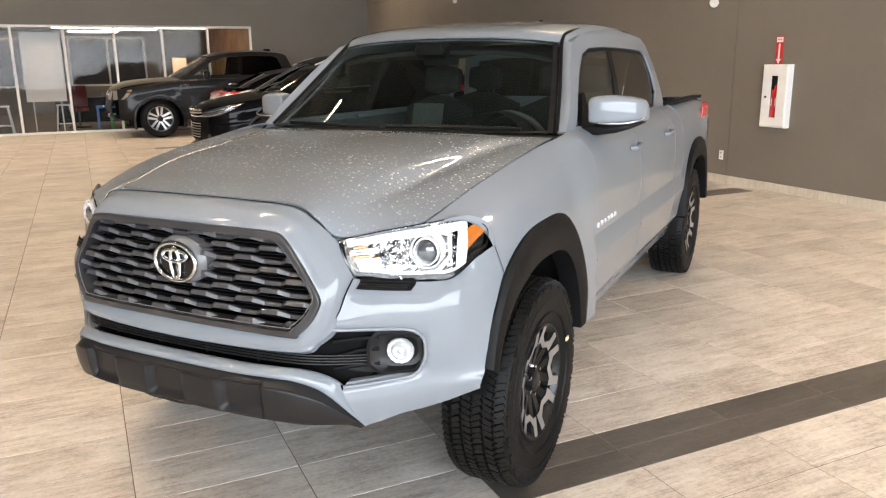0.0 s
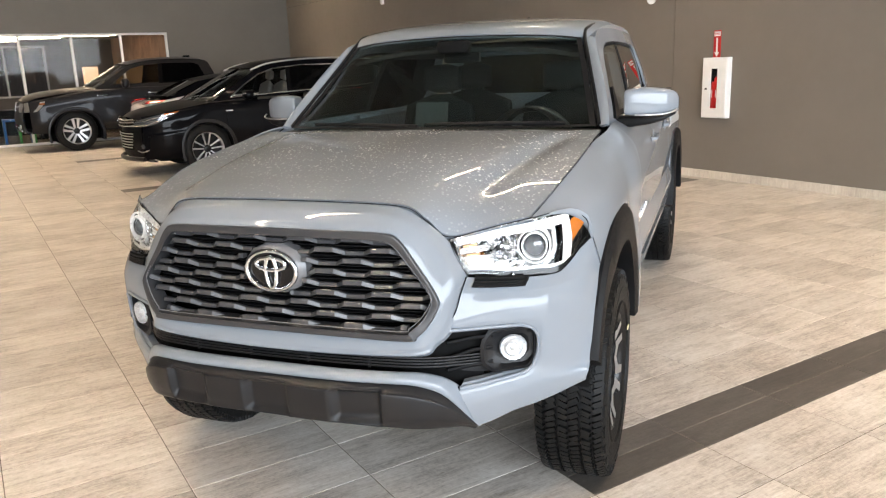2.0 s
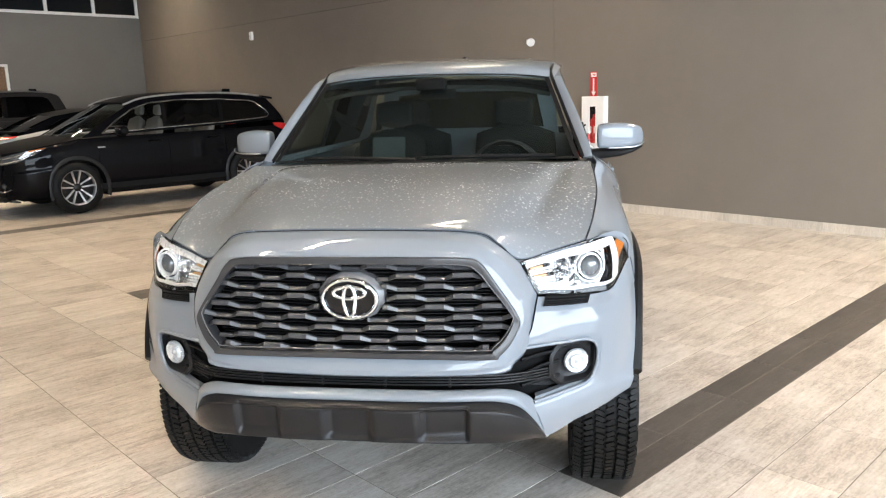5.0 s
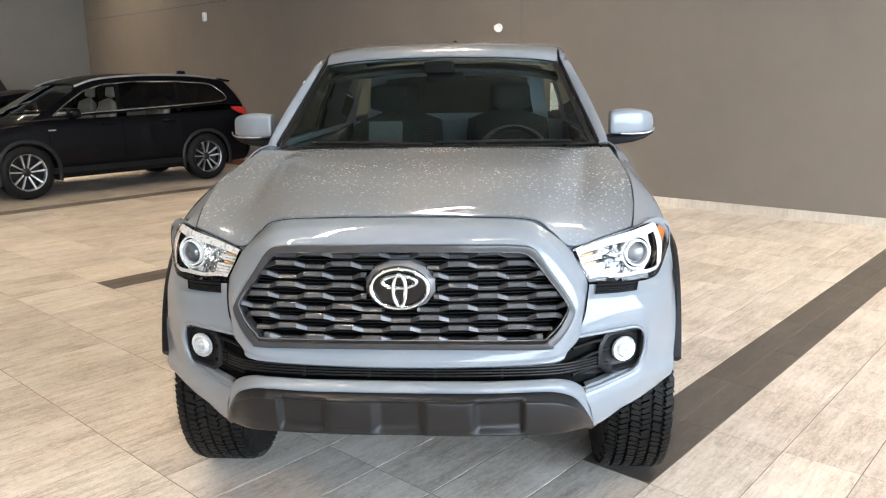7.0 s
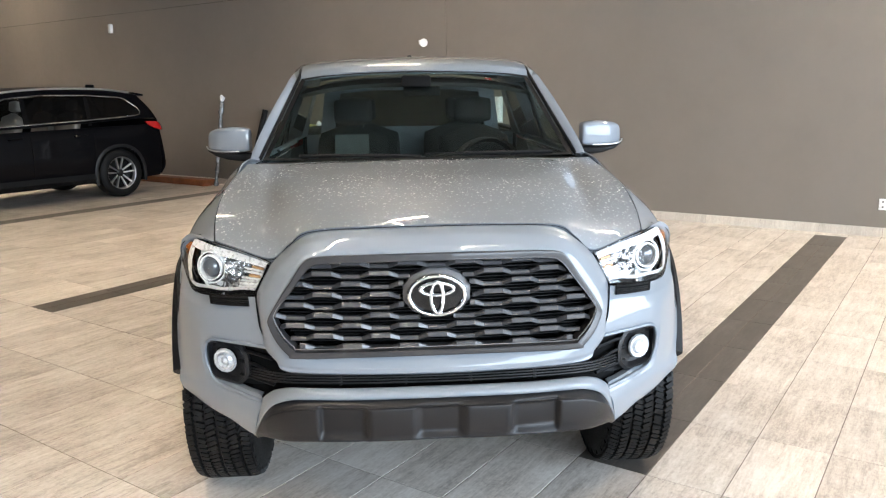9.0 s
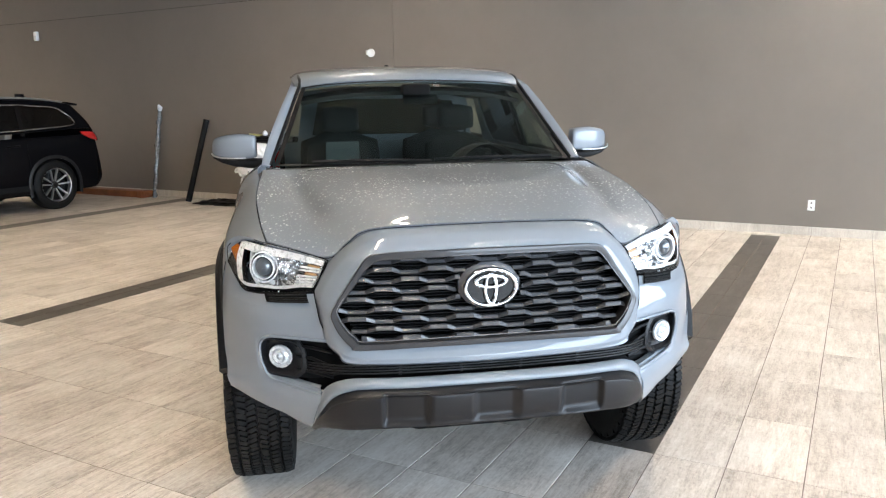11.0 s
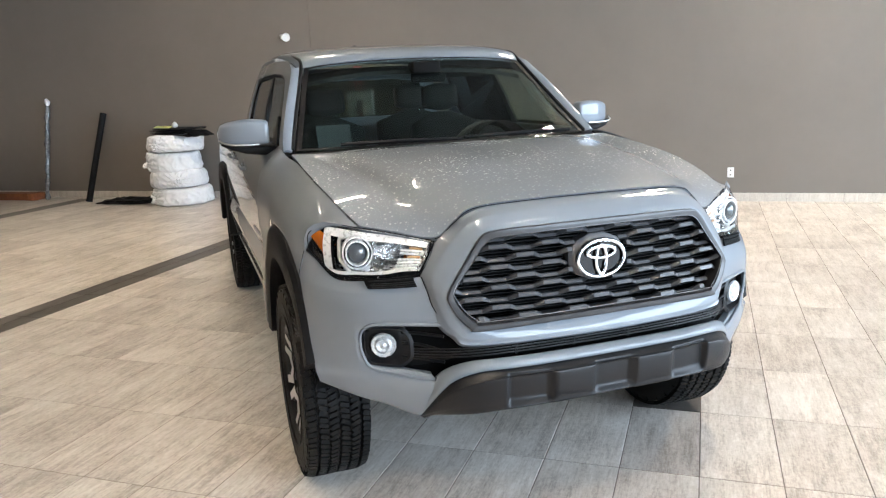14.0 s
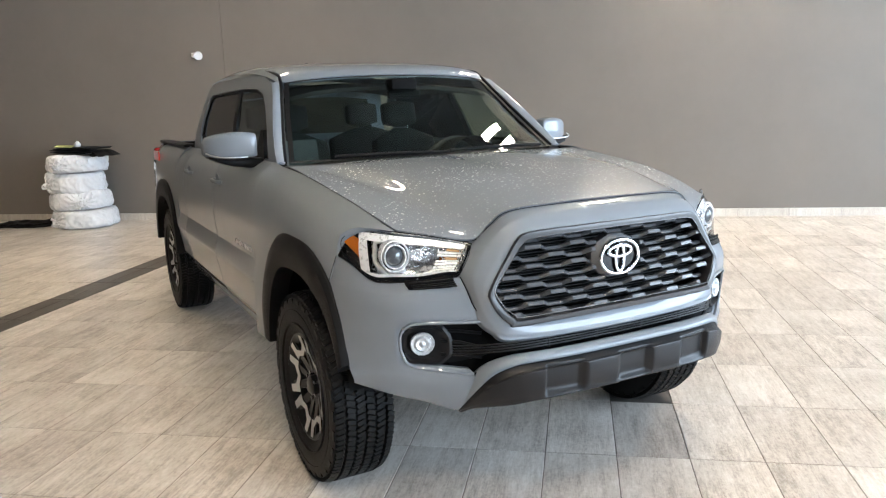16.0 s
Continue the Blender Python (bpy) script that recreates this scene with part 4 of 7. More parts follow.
MIDC = [(-0.095, 0.555, 0.712), (-0.058, 0.62, 0.712), (-0.008, 0.695, 0.714), (0.040, 0.767, 0.717), (0.102, 0.836, 0.712), (0.164, 0.879, 0.706), (0.212, 0.910, 0.70)]
LOWT = [(-0.104, 0.553, 0.614), (-0.05, 0.63, 0.615), (0.008, 0.70, 0.622), (0.047, 0.757, 0.632), (0.102, 0.826, 0.626), (0.154, 0.868, 0.62), (0.196, 0.905, 0.612)]
LOWB = [(-0.048, 0.595, 0.474), (-0.017, 0.637, 0.482), (0.025, 0.69, 0.50), (0.07, 0.752, 0.512), (0.115, 0.815, 0.526), (0.155, 0.86, 0.54), (0.184, 0.895, 0.552)]
lt, lb = np.array(LOWT), np.array(LOWB)
low1, low2 = lt * 0.62 + lb * 0.38 + [-0.014, 0.003, 0], lt * 0.18 + lb * 0.82 + [-0.010, 0, 0]
Q = 6
NETR = [np.array(r, float) for r in (*UP, MIDC, LOWT, low1, low2, LOWB)]
NETR[1:2] = [NETR[0] * 0.15 + NETR[1] * 0.85, NETR[1] * 0.85 + NETR[2] * 0.15]
# tight bends where the front face turns up to the lamp and back along the side
NETR = [np.vstack([r[:4], r[3] * 0.3 + r[4] * 0.7, r[4] * 0.75 + r[5] * 0.25, r[5:]]) for r in NETR]
bg = relax(net(NETR, 9 * Q + 1, 7 * Q + 1), 7)
# the opening's outer corners are rounded
RC, flat = 5, bg.copy()
for ci, si in ((4 * Q, 1), (6 * Q, -1)):
    for k in range(-RC, RC + 1):
        a = radians(45 + 45 * k / RC)
        u, v = ci + si * RC * (1 - math.sin(a)), 3 * Q - RC * (1 - math.cos(a))
        i0, j0 = min(int(u), 9 * Q - 1), int(v)
        fu, fv = u - i0, v - j0
        at = (ci, 3 * Q - k) if k > 0 else (ci - si * k, 3 * Q)
        bg[at] = (flat[i0, j0] * (1 - fu) + flat[i0 + 1, j0] * fu) * (1 - fv) + (flat[i0, j0 + 1] * (1 - fu) + flat[i0 + 1, j0 + 1] * fu) * fv
# a lip that turns in all round the opening
bg[4 * Q, :3 * Q + 1] += [0.005, 0, 0]
bg[4 * Q + 1:6 * Q, 3 * Q] += [0.010, -0.003, 0]
bg[6 * Q, :3 * Q + 1] += [0.010, 0, -0.002]
bc = Geo()
n, m = bg.shape[:2]
fs = [(i * m + j, (i + 1) * m + j, (i + 1) * m + j + 1, i * m + j + 1) for i in range(n - 1) for j in range(m - 1) if not (4 * Q <= i < 6 * Q and j < 3 * Q)]
bc.add(bg.reshape(-1, 3), fs)
lips = np.vstack([bg[4 * Q, :3 * Q + 1], bg[4 * Q + 1:6 * Q + 1, 3 * Q], bg[6 * Q, :3 * Q][::-1]])
bevel = lips + (np.array([0.0, 0.64, 0.715]) - lips) * [0, 0.07, 0.12] + [0.012, 0, 0]
bc.grid(np.stack([lips, bevel, bevel + [0.028, -0.004, 0]]))
bc.grid(np.stack([bg[-1], bg[-1] + [0.05, -0.03, 0.006]]))
pair("bumper_corner", bc, PAINT, smooth=50, solid=0.004)
pair("opening_lip", Geo().tube(lips + [-0.003, 0.001, 0], 0.0062, 10), PAINT, smooth=60, label="painted lip round the fog lamp opening")
for q, dv in ((bg[:4 * Q + 1, 0], (-0.003, -0.001, 0)), (bg[:4 * Q + 1, -1], (0.002, 0.004, 0))):
    pair("panel_gap", Geo().tube(q + np.array(dv), 0.0018 if dv[0] < 0 else 0.0013, 6), UNDER, smooth=60)
# strip across the front, swept down at its ends to meet the corners
ST = [(-0.228, 0, 0.688), (-0.224, 0.25, 0.688), (-0.206, 0.39, 0.687), (-0.178, 0.455, 0.680), (-0.147, 0.505, 0.662), (-0.123, 0.535, 0.640), (-0.108, 0.552, 0.620)]
SB = [(-0.246, 0, 0.662), (-0.242, 0.25, 0.662), (-0.222, 0.39, 0.660), (-0.196, 0.455, 0.650), (-0.158, 0.515, 0.618), (-0.110, 0.560, 0.552), (-0.050, 0.594, 0.474)]
st, sb = np.array(ST), np.array(SB)
part("bumper_strip", Geo().grid(netc([st + [0.014, 0, 0.0], st, st * 0.5 + sb * 0.5 + [-0.010, 0, 0.003], sb, sb + [0.02, 0, -0.002]], 14, 50)).both(), PAINT, truck, "painted bumper strip", smooth=50, solid=0.004)
# charcoal valance with three shallow recesses
v0 = sb + [0.012, 0, 0]
V1 = np.array([(-0.274, 0, 0.633), (-0.270, 0.238, 0.632), (-0.247, 0.38, 0.628), (-0.220, 0.461, 0.616), (-0.172, 0.525, 0.582), (-0.112, 0.566, 0.530), (-0.052, 0.594, 0.472)])
V2 = np.array([(-0.267, 0, 0.558), (-0.262, 0.238, 0.557), (-0.237, 0.38, 0.553), (-0.208, 0.463, 0.545), (-0.156, 0.528, 0.527), (-0.098, 0.568, 0.500), (-0.047, 0.591, 0.469)])
V3 = np.array([(-0.244, 0, 0.531), (-0.239, 0.238, 0.530), (-0.21, 0.38, 0.522), (-0.177, 0.463, 0.511), (-0.12, 0.521, 0.497), (-0.07, 0.556, 0.484), (-0.042, 0.58, 0.466)])
vg = netc([v0, v0 * 0.4 + V1 * 0.6 + [-0.006, 0, 0], V1, V2, V3, V3 + [0.16, 0, 0.0]], 44, 120)
for i in range(44):
    for j in range(120):
        y, z = vg[i, j, 1], vg[i, j, 2]
        k = max(np.clip((0.077 - y) / 0.014, 0, 1), np.clip((y - 0.214) / 0.014, 0, 1) * np.clip((0.368 - y) / 0.014, 0, 1))
        k = k * k * (3 - 2 * k)
        vg[i, j, 0] += 0.023 * k * np.clip((0.650 - z) / 0.016, 0, 1) * np.clip((z - 0.530) / 0.03, 0, 1)
part("valance", Geo().grid(vg).both(), VALANCE, truck, "charcoal plastic lower valance", smooth=70)
# lower air intake: dark slats between surround and strip
low = part("lower_intake", Geo().grid([[(-0.10 + 0.9 * max(0, abs(y) - 0.4) ** 1.4, y, 0.745), (-0.10 + 0.9 * max(0, abs(y) - 0.4) ** 1.4, y, 0.60)] for y in np.linspace(-0.60, 0.60, 25)]), UNDER, truck, "black lower air intake", solid=0.01)
for z in (0.718, 0.709, 0.700, 0.691):
    part("slat", Geo().tube(cr([(-0.03, -0.6, z - 0.02), (-0.16, -0.42, z), (-0.185, 0, z), (-0.16, 0.42, z), (-0.03, 0.6, z - 0.02)], 30), 0.0026, 6), VALANCE, low, smooth=60)
for y in (-0.30, -0.10, 0.10, 0.30):
    part("divider", Geo().box((-0.176 + 0.1 * y * y, y, 0.704), (0.012, 0.007, 0.045), 0.002), VALANCE, low, smooth=0)
# fog lamp panels
FP = [[(-0.10, 0.44, 0.703), (-0.085, 0.53, 0.79), (-0.03, 0.62, 0.792), (0.045, 0.762, 0.787)], [(-0.09, 0.46, 0.69), (-0.05, 0.55, 0.72), (0.0, 0.64, 0.72), (0.055, 0.767, 0.72)], [(-0.11, 0.50, 0.672), (-0.06, 0.56, 0.645), (-0.01, 0.64, 0.632), (0.058, 0.755, 0.648)]]
fr, fl = pair("fog_panel", Geo().grid(np.array(net(FP, 10, 14)) + [0.022, 0, 0]), PLASTIC, solid=0.006, label="black plastic fog lamp panel")
for f, sg in ((fr, 1), (fl, -1)):
    for a, b in ((0.753, 0.745), (0.715, 0.695), (0.668, 0.660)):
        part("rib", Geo().tube([(-0.085, sg * 0.515, b), (-0.045, sg * 0.58, a), (-0.012, sg * 0.632, a)], 0.006, 6), PLASTIC, f)
    # outline with cut corners, wider at its inner end
    hexa = np.array([(-0.088, 0.030), (-0.062, 0.072), (0.060, 0.076), (0.072, 0.062), (0.068, -0.042), (0.044, -0.070), (-0.052, -0.076), (-0.088, -0.040)])
    hexa = np.vstack([[hexa[k - 1] * 0.16 + hexa[k] * 0.84, hexa[k] * 0.97, hexa[k] * 0.84 + hexa[(k + 1) % 8] * 0.16] for k in range(8)])
    circle = np.array([(math.cos(a), math.sin(a)) for a in np.arctan2(hexa[:, 1], hexa[:, 0])])
    ring = [[(0.018 + 0.58 * y + dx, sg * (0.688 + y), 0.706 + z) for y, z in hexa * k + circle * r] for k, r, dx in ((1.0, 0, 0.02), (0.985, 0, -0.004), (0.86, 0, -0.010), (0.44, 0.024, 0.014), (0, 0.043, 0.018), (0, 0.041, 0.035))]
    part("fog_bezel", Geo().grid(ring, cv=True), VALANCE, f, "moulded fog lamp bezel", smooth=35)
    c, ax = np.array([0.020, sg * 0.687, 0.706]), np.array([-0.93, sg * 0.36, 0])
    fog = part("fog_lamp", Geo().lathe([(0.043, 0.0), (0.041, 0.012), (0.03, 0.02), (0.015, 0.024), (0.001, 0.025)], c, ax, 28), CLEAR, f, "round clear fog lamp", smooth=70)
    fog.visible_shadow = False
    part("reflector", Geo().lathe([(0.043, 0.001), (0.040, 0.008), (0.030, 0.006), (0.022, 0.013), (0.012, 0.009), (0.001, 0.015)], c, ax, 15), PRISM, f, "bright prismatic reflector", smooth=0)

# headlamps
HT = [(-0.030, 0.513, 1.044), (0.01, 0.565, 1.056), (0.062, 0.635, 1.070), (0.122, 0.722, 1.083), (0.205, 0.806, 1.089), (0.252, 0.850, 1.076)]
HM = [(-0.040, 0.535, 0.995), (-0.010, 0.585, 0.998), (0.04, 0.655, 1.0), (0.092, 0.737, 1.0), (0.158, 0.826, 1.010), (0.264, 0.882, 1.046)]
HB = [(-0.036, 0.567, 0.942), (-0.005, 0.615, 0.938), (0.04, 0.675, 0.922), (0.088, 0.746, 0.92), (0.145, 0.824, 0.922), (0.255, 0.883, 0.994)]
hl = net([HT, HM, HB], 14, 30)
for sg in (1, -1):
    fix = lambda a: np.array(a) * [1, sg, 1]
    lens = part("headlamp", Geo().grid(fix(hl)), CLEAR, truck, "clear-lens headlamp with chrome inside and amber marker", smooth=70)
    lens.visible_shadow = False
    deep = hl * [1, 0.985, 1] + [0.075, 0, 0]
    part("housing", Geo().grid(fix(deep[:, :24])), FACETS, lens, "bright faceted lamp housing", smooth=60)
    part("outer_housing", Geo().grid(fix(hl[:, 23:] * [1, 0.982, 1] + np.linspace(0.03, 0.002, 7)[:, None] * [1, 0, 0])), GLOSSBLACK, lens, "gloss black outer housing", smooth=60)
    part("lower_border", Geo().grid(fix(np.stack([hl[-1] + [0.004, 0, 0.001], hl[-2] + [0.006, 0, 0.004]]))), GLOSSBLACK, lens, "black lower border", smooth=60)
    # chrome rim round the edge
    rim = np.vstack([hl[0], hl[1:, -1], hl[-1, ::-1][1:], hl[::-1, 0][1:]])
    part("gasket", Geo().tube(fix(np.vstack([rim, rim[:1]]) + [0.001, 0, 0]), 0.0015, 6, caps=False), UNDER, lens, "black gasket", smooth=60)
    edge = np.vstack([hl[0, 24::-1], hl[1:, 0], hl[-1, 1:25]])
    inner = edge + (np.array([0.07, 0.70, 0.995]) - edge) * 0.07
    part("rim", Geo().grid(fix(np.stack([edge + [0.006, 0, 0], inner + [0.012, 0, 0], inner + [0.07, 0, 0]]))), FACETS, lens, "bright edge", smooth=40)
    # angular bright frame round the projector, running down and inwards
    fr2 = [(0.10, 0.655, 1.058), (0.14, 0.745, 1.064), (0.166, 0.783, 1.050), (0.160, 0.790, 0.985), (0.118, 0.757, 0.938), (0.07, 0.69, 0.938), (0.02, 0.60, 0.952)]
    p = lin(fr2, 40)
    part("light_guide", Geo().tube(fix(p + [0.018, 0, -0.008]), 0.0085, 8), WHITE, lens, "white angular light guide", smooth=60)
    part("bezel", Geo().grid(fix(np.stack([p + [0.02, -0.0, 0.0], (p - [0.115, 0.715, 1.0]) * [1, 0.72, 0.72] + [0.15, 0.715, 1.0]]))), FACETS, lens, "bright bezel", smooth=40)
    c, ax = np.array([0.118, sg * 0.735, 1.002]), np.array([-0.97, sg * 0.2, 0.0])
    for r, d in ((0.056, 0.0), (0.044, 0.006)):
        part("projector_ring", Geo().lathe([(r, -0.03), (r, 0.006 + d), (r - 0.002, 0.010 + d), (r - 0.005, 0.010 + d), (r - 0.007, 0.004 + d), (r - 0.008, -0.02)], c, ax, 40), REFLECTOR, lens, smooth=40)
    part("projector_bowl", Geo().lathe([(0.049, 0.0), (0.044, -0.008)], c, ax, 40), GLOSSBLACK, lens, smooth=40)
    part("projector_lens", Geo().lathe([(0.037, -0.01), (0.034, 0.004), (0.026, 0.014), (0.013, 0.019), (0.001, 0.020)], c, ax, 30), PROJECTOR, lens, "dark glass projector lens", smooth=70)
    # chrome reflector bowls towards the grille, amber turn bulb at the inner end
    flutes = []
    for q in range(25):
        y = 0.592 + 0.092 * q / 24
        d = 0.006 if q % 2 else -0.004
        flutes.append([(0.052 + 0.45 * (y - 0.592) + d + 0.02 * (1 - math.sin(math.pi * v)), y, 0.948 + 0.108 * v) for v in np.linspace(0, 1, 7)])
    part("reflector", Geo().grid(fix(flutes)), FACETS, lens, "bright fluted reflector", smooth=20)
    part("turn_bulb", Geo().lathe([(0.001, 0.012), (0.005, 0.008), (0.006, -0.02)], (0.055, sg * 0.588, 0.985), (-0.95, sg * 0.3, 0), 14), AMBER, lens, "amber bulb", smooth=60)
    # amber marker, slanting up to the outer tip
    am = []
    for q in np.linspace(0, 1, 6):
        row = []
        for j in range(25, 30):
            u = 3.4 - 0.40 * (j - 25) + q * (5.6 - 0.2 * (j - 25))
            row.append(hl[int(u), j] * (1 - u % 1) + hl[int(u) + 1, j] * (u % 1))
        am.append(row)
    part("side_marker", Geo().grid(fix(np.array(am) + [0.012, -0.006, 0])), AMBER, lens, "amber side marker", smooth=50, solid=0.006)
    part("upper_band", Geo().grid(fix(hl[1:4, 1:26] + [0.014, 0, 0])), REFLECTOR, lens, "bright upper band", smooth=60)
    part("lower_band", Geo().grid(fix(hl[11:13, 2:25] + [0.014, 0, 0])), REFLECTOR, lens, "bright lower band", smooth=60)
    part("outer_band", Geo().grid(fix(hl[3:13, 23:26] + [0.010, 0, 0])), REFLECTOR, lens, "bright outer band", smooth=60)
    part("inner_border", Geo().grid(fix(hl[1:, 0:2] + [0.003, 0, 0])), GLOSSBLACK, lens, "dark inner border", smooth=60)
    # ribs of the turn lamp at the inner end, two of them tinted amber
    for i in range(2, 13):
        tint = i in (4, 7)
        part("turn_rib", Geo().tube(fix(hl[i, (2 if tint else 1):(7 if tint else 9)] * [1, 0.995, 1] + [0.028 if tint else 0.030, 0.004, 0]), 0.0042, 6), AMBERLENS if tint else REFLECTOR, lens, smooth=60)
    # black ribbed scoop let into the bumper below the lamp
    sp = [cr(bg[0, 2:14] + [0, 0, 0.009], 12), *(cr(bg[k, 2:14], 12) for k in (1, 2, 3, 4))]
    part("lamp_scoop", Geo().grid(fix(np.stack(sp) + [-0.008, 0, 0])), UNDER, lens, "black scoop", solid=0.004, off=0)
    for k in range(4):
        q = sp[k] * 0.5 + sp[k + 1] * 0.5
        part("scoop_rib", Geo().tube(fix(q[:-1] + [-0.011, 0, 0]), 0.0028, 6), PLASTIC, lens)
    part("step", Geo().tube(fix([hl[-1, 12] + [-0.002, 0, 0.010], hl[-1, 13] + [-0.003, 0, -0.004], hl[-1, 15] + [-0.002, 0, -0.004]]), 0.006, 8), CHROME, lens, "chrome step", smooth=60)

# door mirrors
for sg in (1, -1):
    fix = lambda a: np.array(a) * [1, sg, 1]
    secs = []
    for y, x0, x1, z0, z1 in ((0.828, 1.445, 1.50, 1.290, 1.365), (0.838, 1.432, 1.525, 1.278, 1.388), (0.90, 1.438, 1.56, 1.272, 1.397), (0.96, 1.458, 1.592, 1.273, 1.394), (1.01, 1.490, 1.61, 1.276, 1.385), (1.042, 1.525, 1.616, 1.281, 1.371), (1.056, 1.555, 1.61, 1.289, 1.345)):
        w = np.linspace(0, 2 * np.pi, 33)[:-1]
        cx, cz, a, b = (x0 + x1) / 2, (z0 + z1) / 2, (x1 - x0) / 2, (z1 - z0) / 2
        # round above, cut flat below
        secs.append([(cx + a * np.sign(np.cos(k)) * abs(np.cos(k)) ** 0.42, y, cz + b * np.sign(np.sin(k)) * abs(np.sin(k)) ** (0.40 if np.sin(k) > 0 else 0.25)) for k in w])
    g = np.stack([cr(np.array(secs)[:, j], 20) for j in range(32)], 1)
    mir = part("door_mirror", Geo().grid(fix(g), cv=True).fan(fix(g[0])).fan(fix(g[-1])), PAINT, truck, "grey painted door mirror", smooth=50)
    lowr = []
    for y, x0, x1, z0, z1 in ((0.795, 1.46, 1.56, 1.222, 1.268), (0.86, 1.455, 1.575, 1.222, 1.272), (0.94, 1.44, 1.58, 1.234, 1.271), (1.0, 1.455, 1.59, 1.252, 1.276), (1.046, 1.50, 1.59, 1.275, 1.287)):
        cx, cz, a, b = (x0 + x1) / 2, (z0 + z1) / 2, (x1 - x0) / 2, (z1 - z0) / 2
        lowr.append([(cx + a * np.sign(np.cos(k)) * abs(np.cos(k)) ** 0.5, y, cz + b * np.sign(np.sin(k)) * abs(np.sin(k)) ** 0.5) for k in w])
    part("lower_shell", Geo().grid(fix(lowr), cv=True).fan(fix(lowr[0])).fan(fix(lowr[-1])), PLASTIC, mir, "black lower shell", smooth=50)
    part("indicator", Geo().tube(fix(cr([(1.424, 0.88, 1.279), (1.421, 0.93, 1.279), (1.434, 0.997, 1.282), (1.468, 1.036, 1.290), (1.515, 1.055, 1.300)], 14)), 0.0035, 6), SATIN, mir, "bright indicator strip", smooth=60)
    part("mirror_foot", Geo().grid(fix(np.array([[(1.44, 0.80, 1.262), (1.60, 0.80, 1.262)], [(1.50, 0.782, 1.33), (1.60, 0.782, 1.33)], [(1.565, 0.762, 1.40), (1.60, 0.762, 1.40)]]))), PLASTIC, mir, smooth=0, solid=0.02)
    part("glass", Geo().box((1.578, sg * 0.925, 1.333), (0.004, 0.15, 0.09), 0.001, Matrix.Rotation(radians(-28 * sg), 3, "Z")), CHROME, mir, "mirror glass", smooth=30)


# wheels
def wheel(parent, x, sg, tyre_mesh, tread_mesh, rim_mesh, spoke_mesh, face_mesh, nut_mesh):
    hub = new("wheel", rim_mesh)
    hub.parent = parent
    hub.matrix_basis = pose(x, sg * TRACK, TYRE, 0, 0, 0 if sg > 0 else 180)
    for nm, me, lb in (("tyre", tyre_mesh, "black all-terrain tyre"), ("tread", tread_mesh, ""), ):
        o = new(nm, me)
        o.parent = hub
        if lb:
            o["label"] = lb
    for k in range(6):
        for nm, me in (("spoke", spoke_mesh), *(("spoke_face", q) for q in face_mesh), ("wheel_nut", nut_mesh)):
            o = new(nm, me)
            o.parent = hub
            o.matrix_basis = Matrix.Rotation(radians(60 * k), 4, "Y")
    return hub


def mesh_of(geo, name, material, smooth=40):
    me = geo.mesh(name, smooth)
    me.materials.append(material)
    return me


tyre = Geo().lathe([(0.215, -0.100), (0.235, -0.110), (0.29, -0.122), (0.335, -0.123), (0.362, -0.114), (0.373, -0.095), (0.375, 0.0), (0.373, 0.095), (0.362, 0.114), (0.335, 0.123), (0.29, 0.122), (0.25, 0.115), (0.232, 0.108), (0.215, 0.100)], (0, 0, 0), (0, 1, 0), 72)
for r in (0.262, 0.318):
    tyre.lathe([(r - 0.003, 0.116), (r, 0.1245), (r + 0.003, 0.116)], (0, 0, 0), (0, 1, 0), 72)
tread = Geo()
rnd = random.Random(4)
for k in range(104):
    a = 2 * math.pi * k / 104
    for j in range(6):
        y = -0.0975 + 0.039 * j
        edge = j in (0, 5)
        aa = a + (0.030 if j % 2 else 0) + rnd.uniform(-0.007, 0.007)
        rot = Matrix.Rotation(aa, 4, "Y") @ Matrix.Translation((0, y, 0.376 if edge else 0.380)) @ Matrix.Rotation((-0.28 if j == 5 else 0.28 if j == 0 else 0.0), 4, "X") @ Matrix.Rotation((0.4 if j % 2 else -0.35) + rnd.uniform(-0.12, 0.12), 4, "Z")
        b = Geo().box((0, 0, 0), (0.0172, 0.031, 0.015 + rnd.uniform(0, 0.003)))
        tread.add([rot @ Vector(p) for p in b.v], b.f)
for k in range(28):
    # shoulder lugs
    rot = Matrix.Rotation(2 * math.pi * k / 28, 4, "Y")
    for y in (-0.119, 0.119):
        b = Geo().box((0, y * 0.985, 0.346), (0.04, 0.006, 0.03))
        tread.add([rot @ Vector(p) for p in b.v], b.f)
rimg = Geo().lathe([(0.2, -0.10), (0.2, 0.02), (0.195, 0.06), (0.203, 0.09), (0.217, 0.098), (0.219, 0.108), (0.212, 0.11), (0.2, 0.10), (0.19, 0.085)], (0, 0, 0), (0, 1, 0), 60)
rimg.lathe([(0.19, -0.02), (0.12, -0.03), (0.04, -0.03), (0.001, -0.03)], (0, 0, 0), (0, 1, 0), 40)
rimg.lathe([(0.072, 0.0), (0.068, 0.055), (0.042, 0.06), (0.040, 0.085), (0.03, 0.092), (0.001, 0.093)], (0, 0, 0), (0, 1, 0), 30)
# a dished spoke that forks towards the rim, black with machined edges
spoke = Geo()
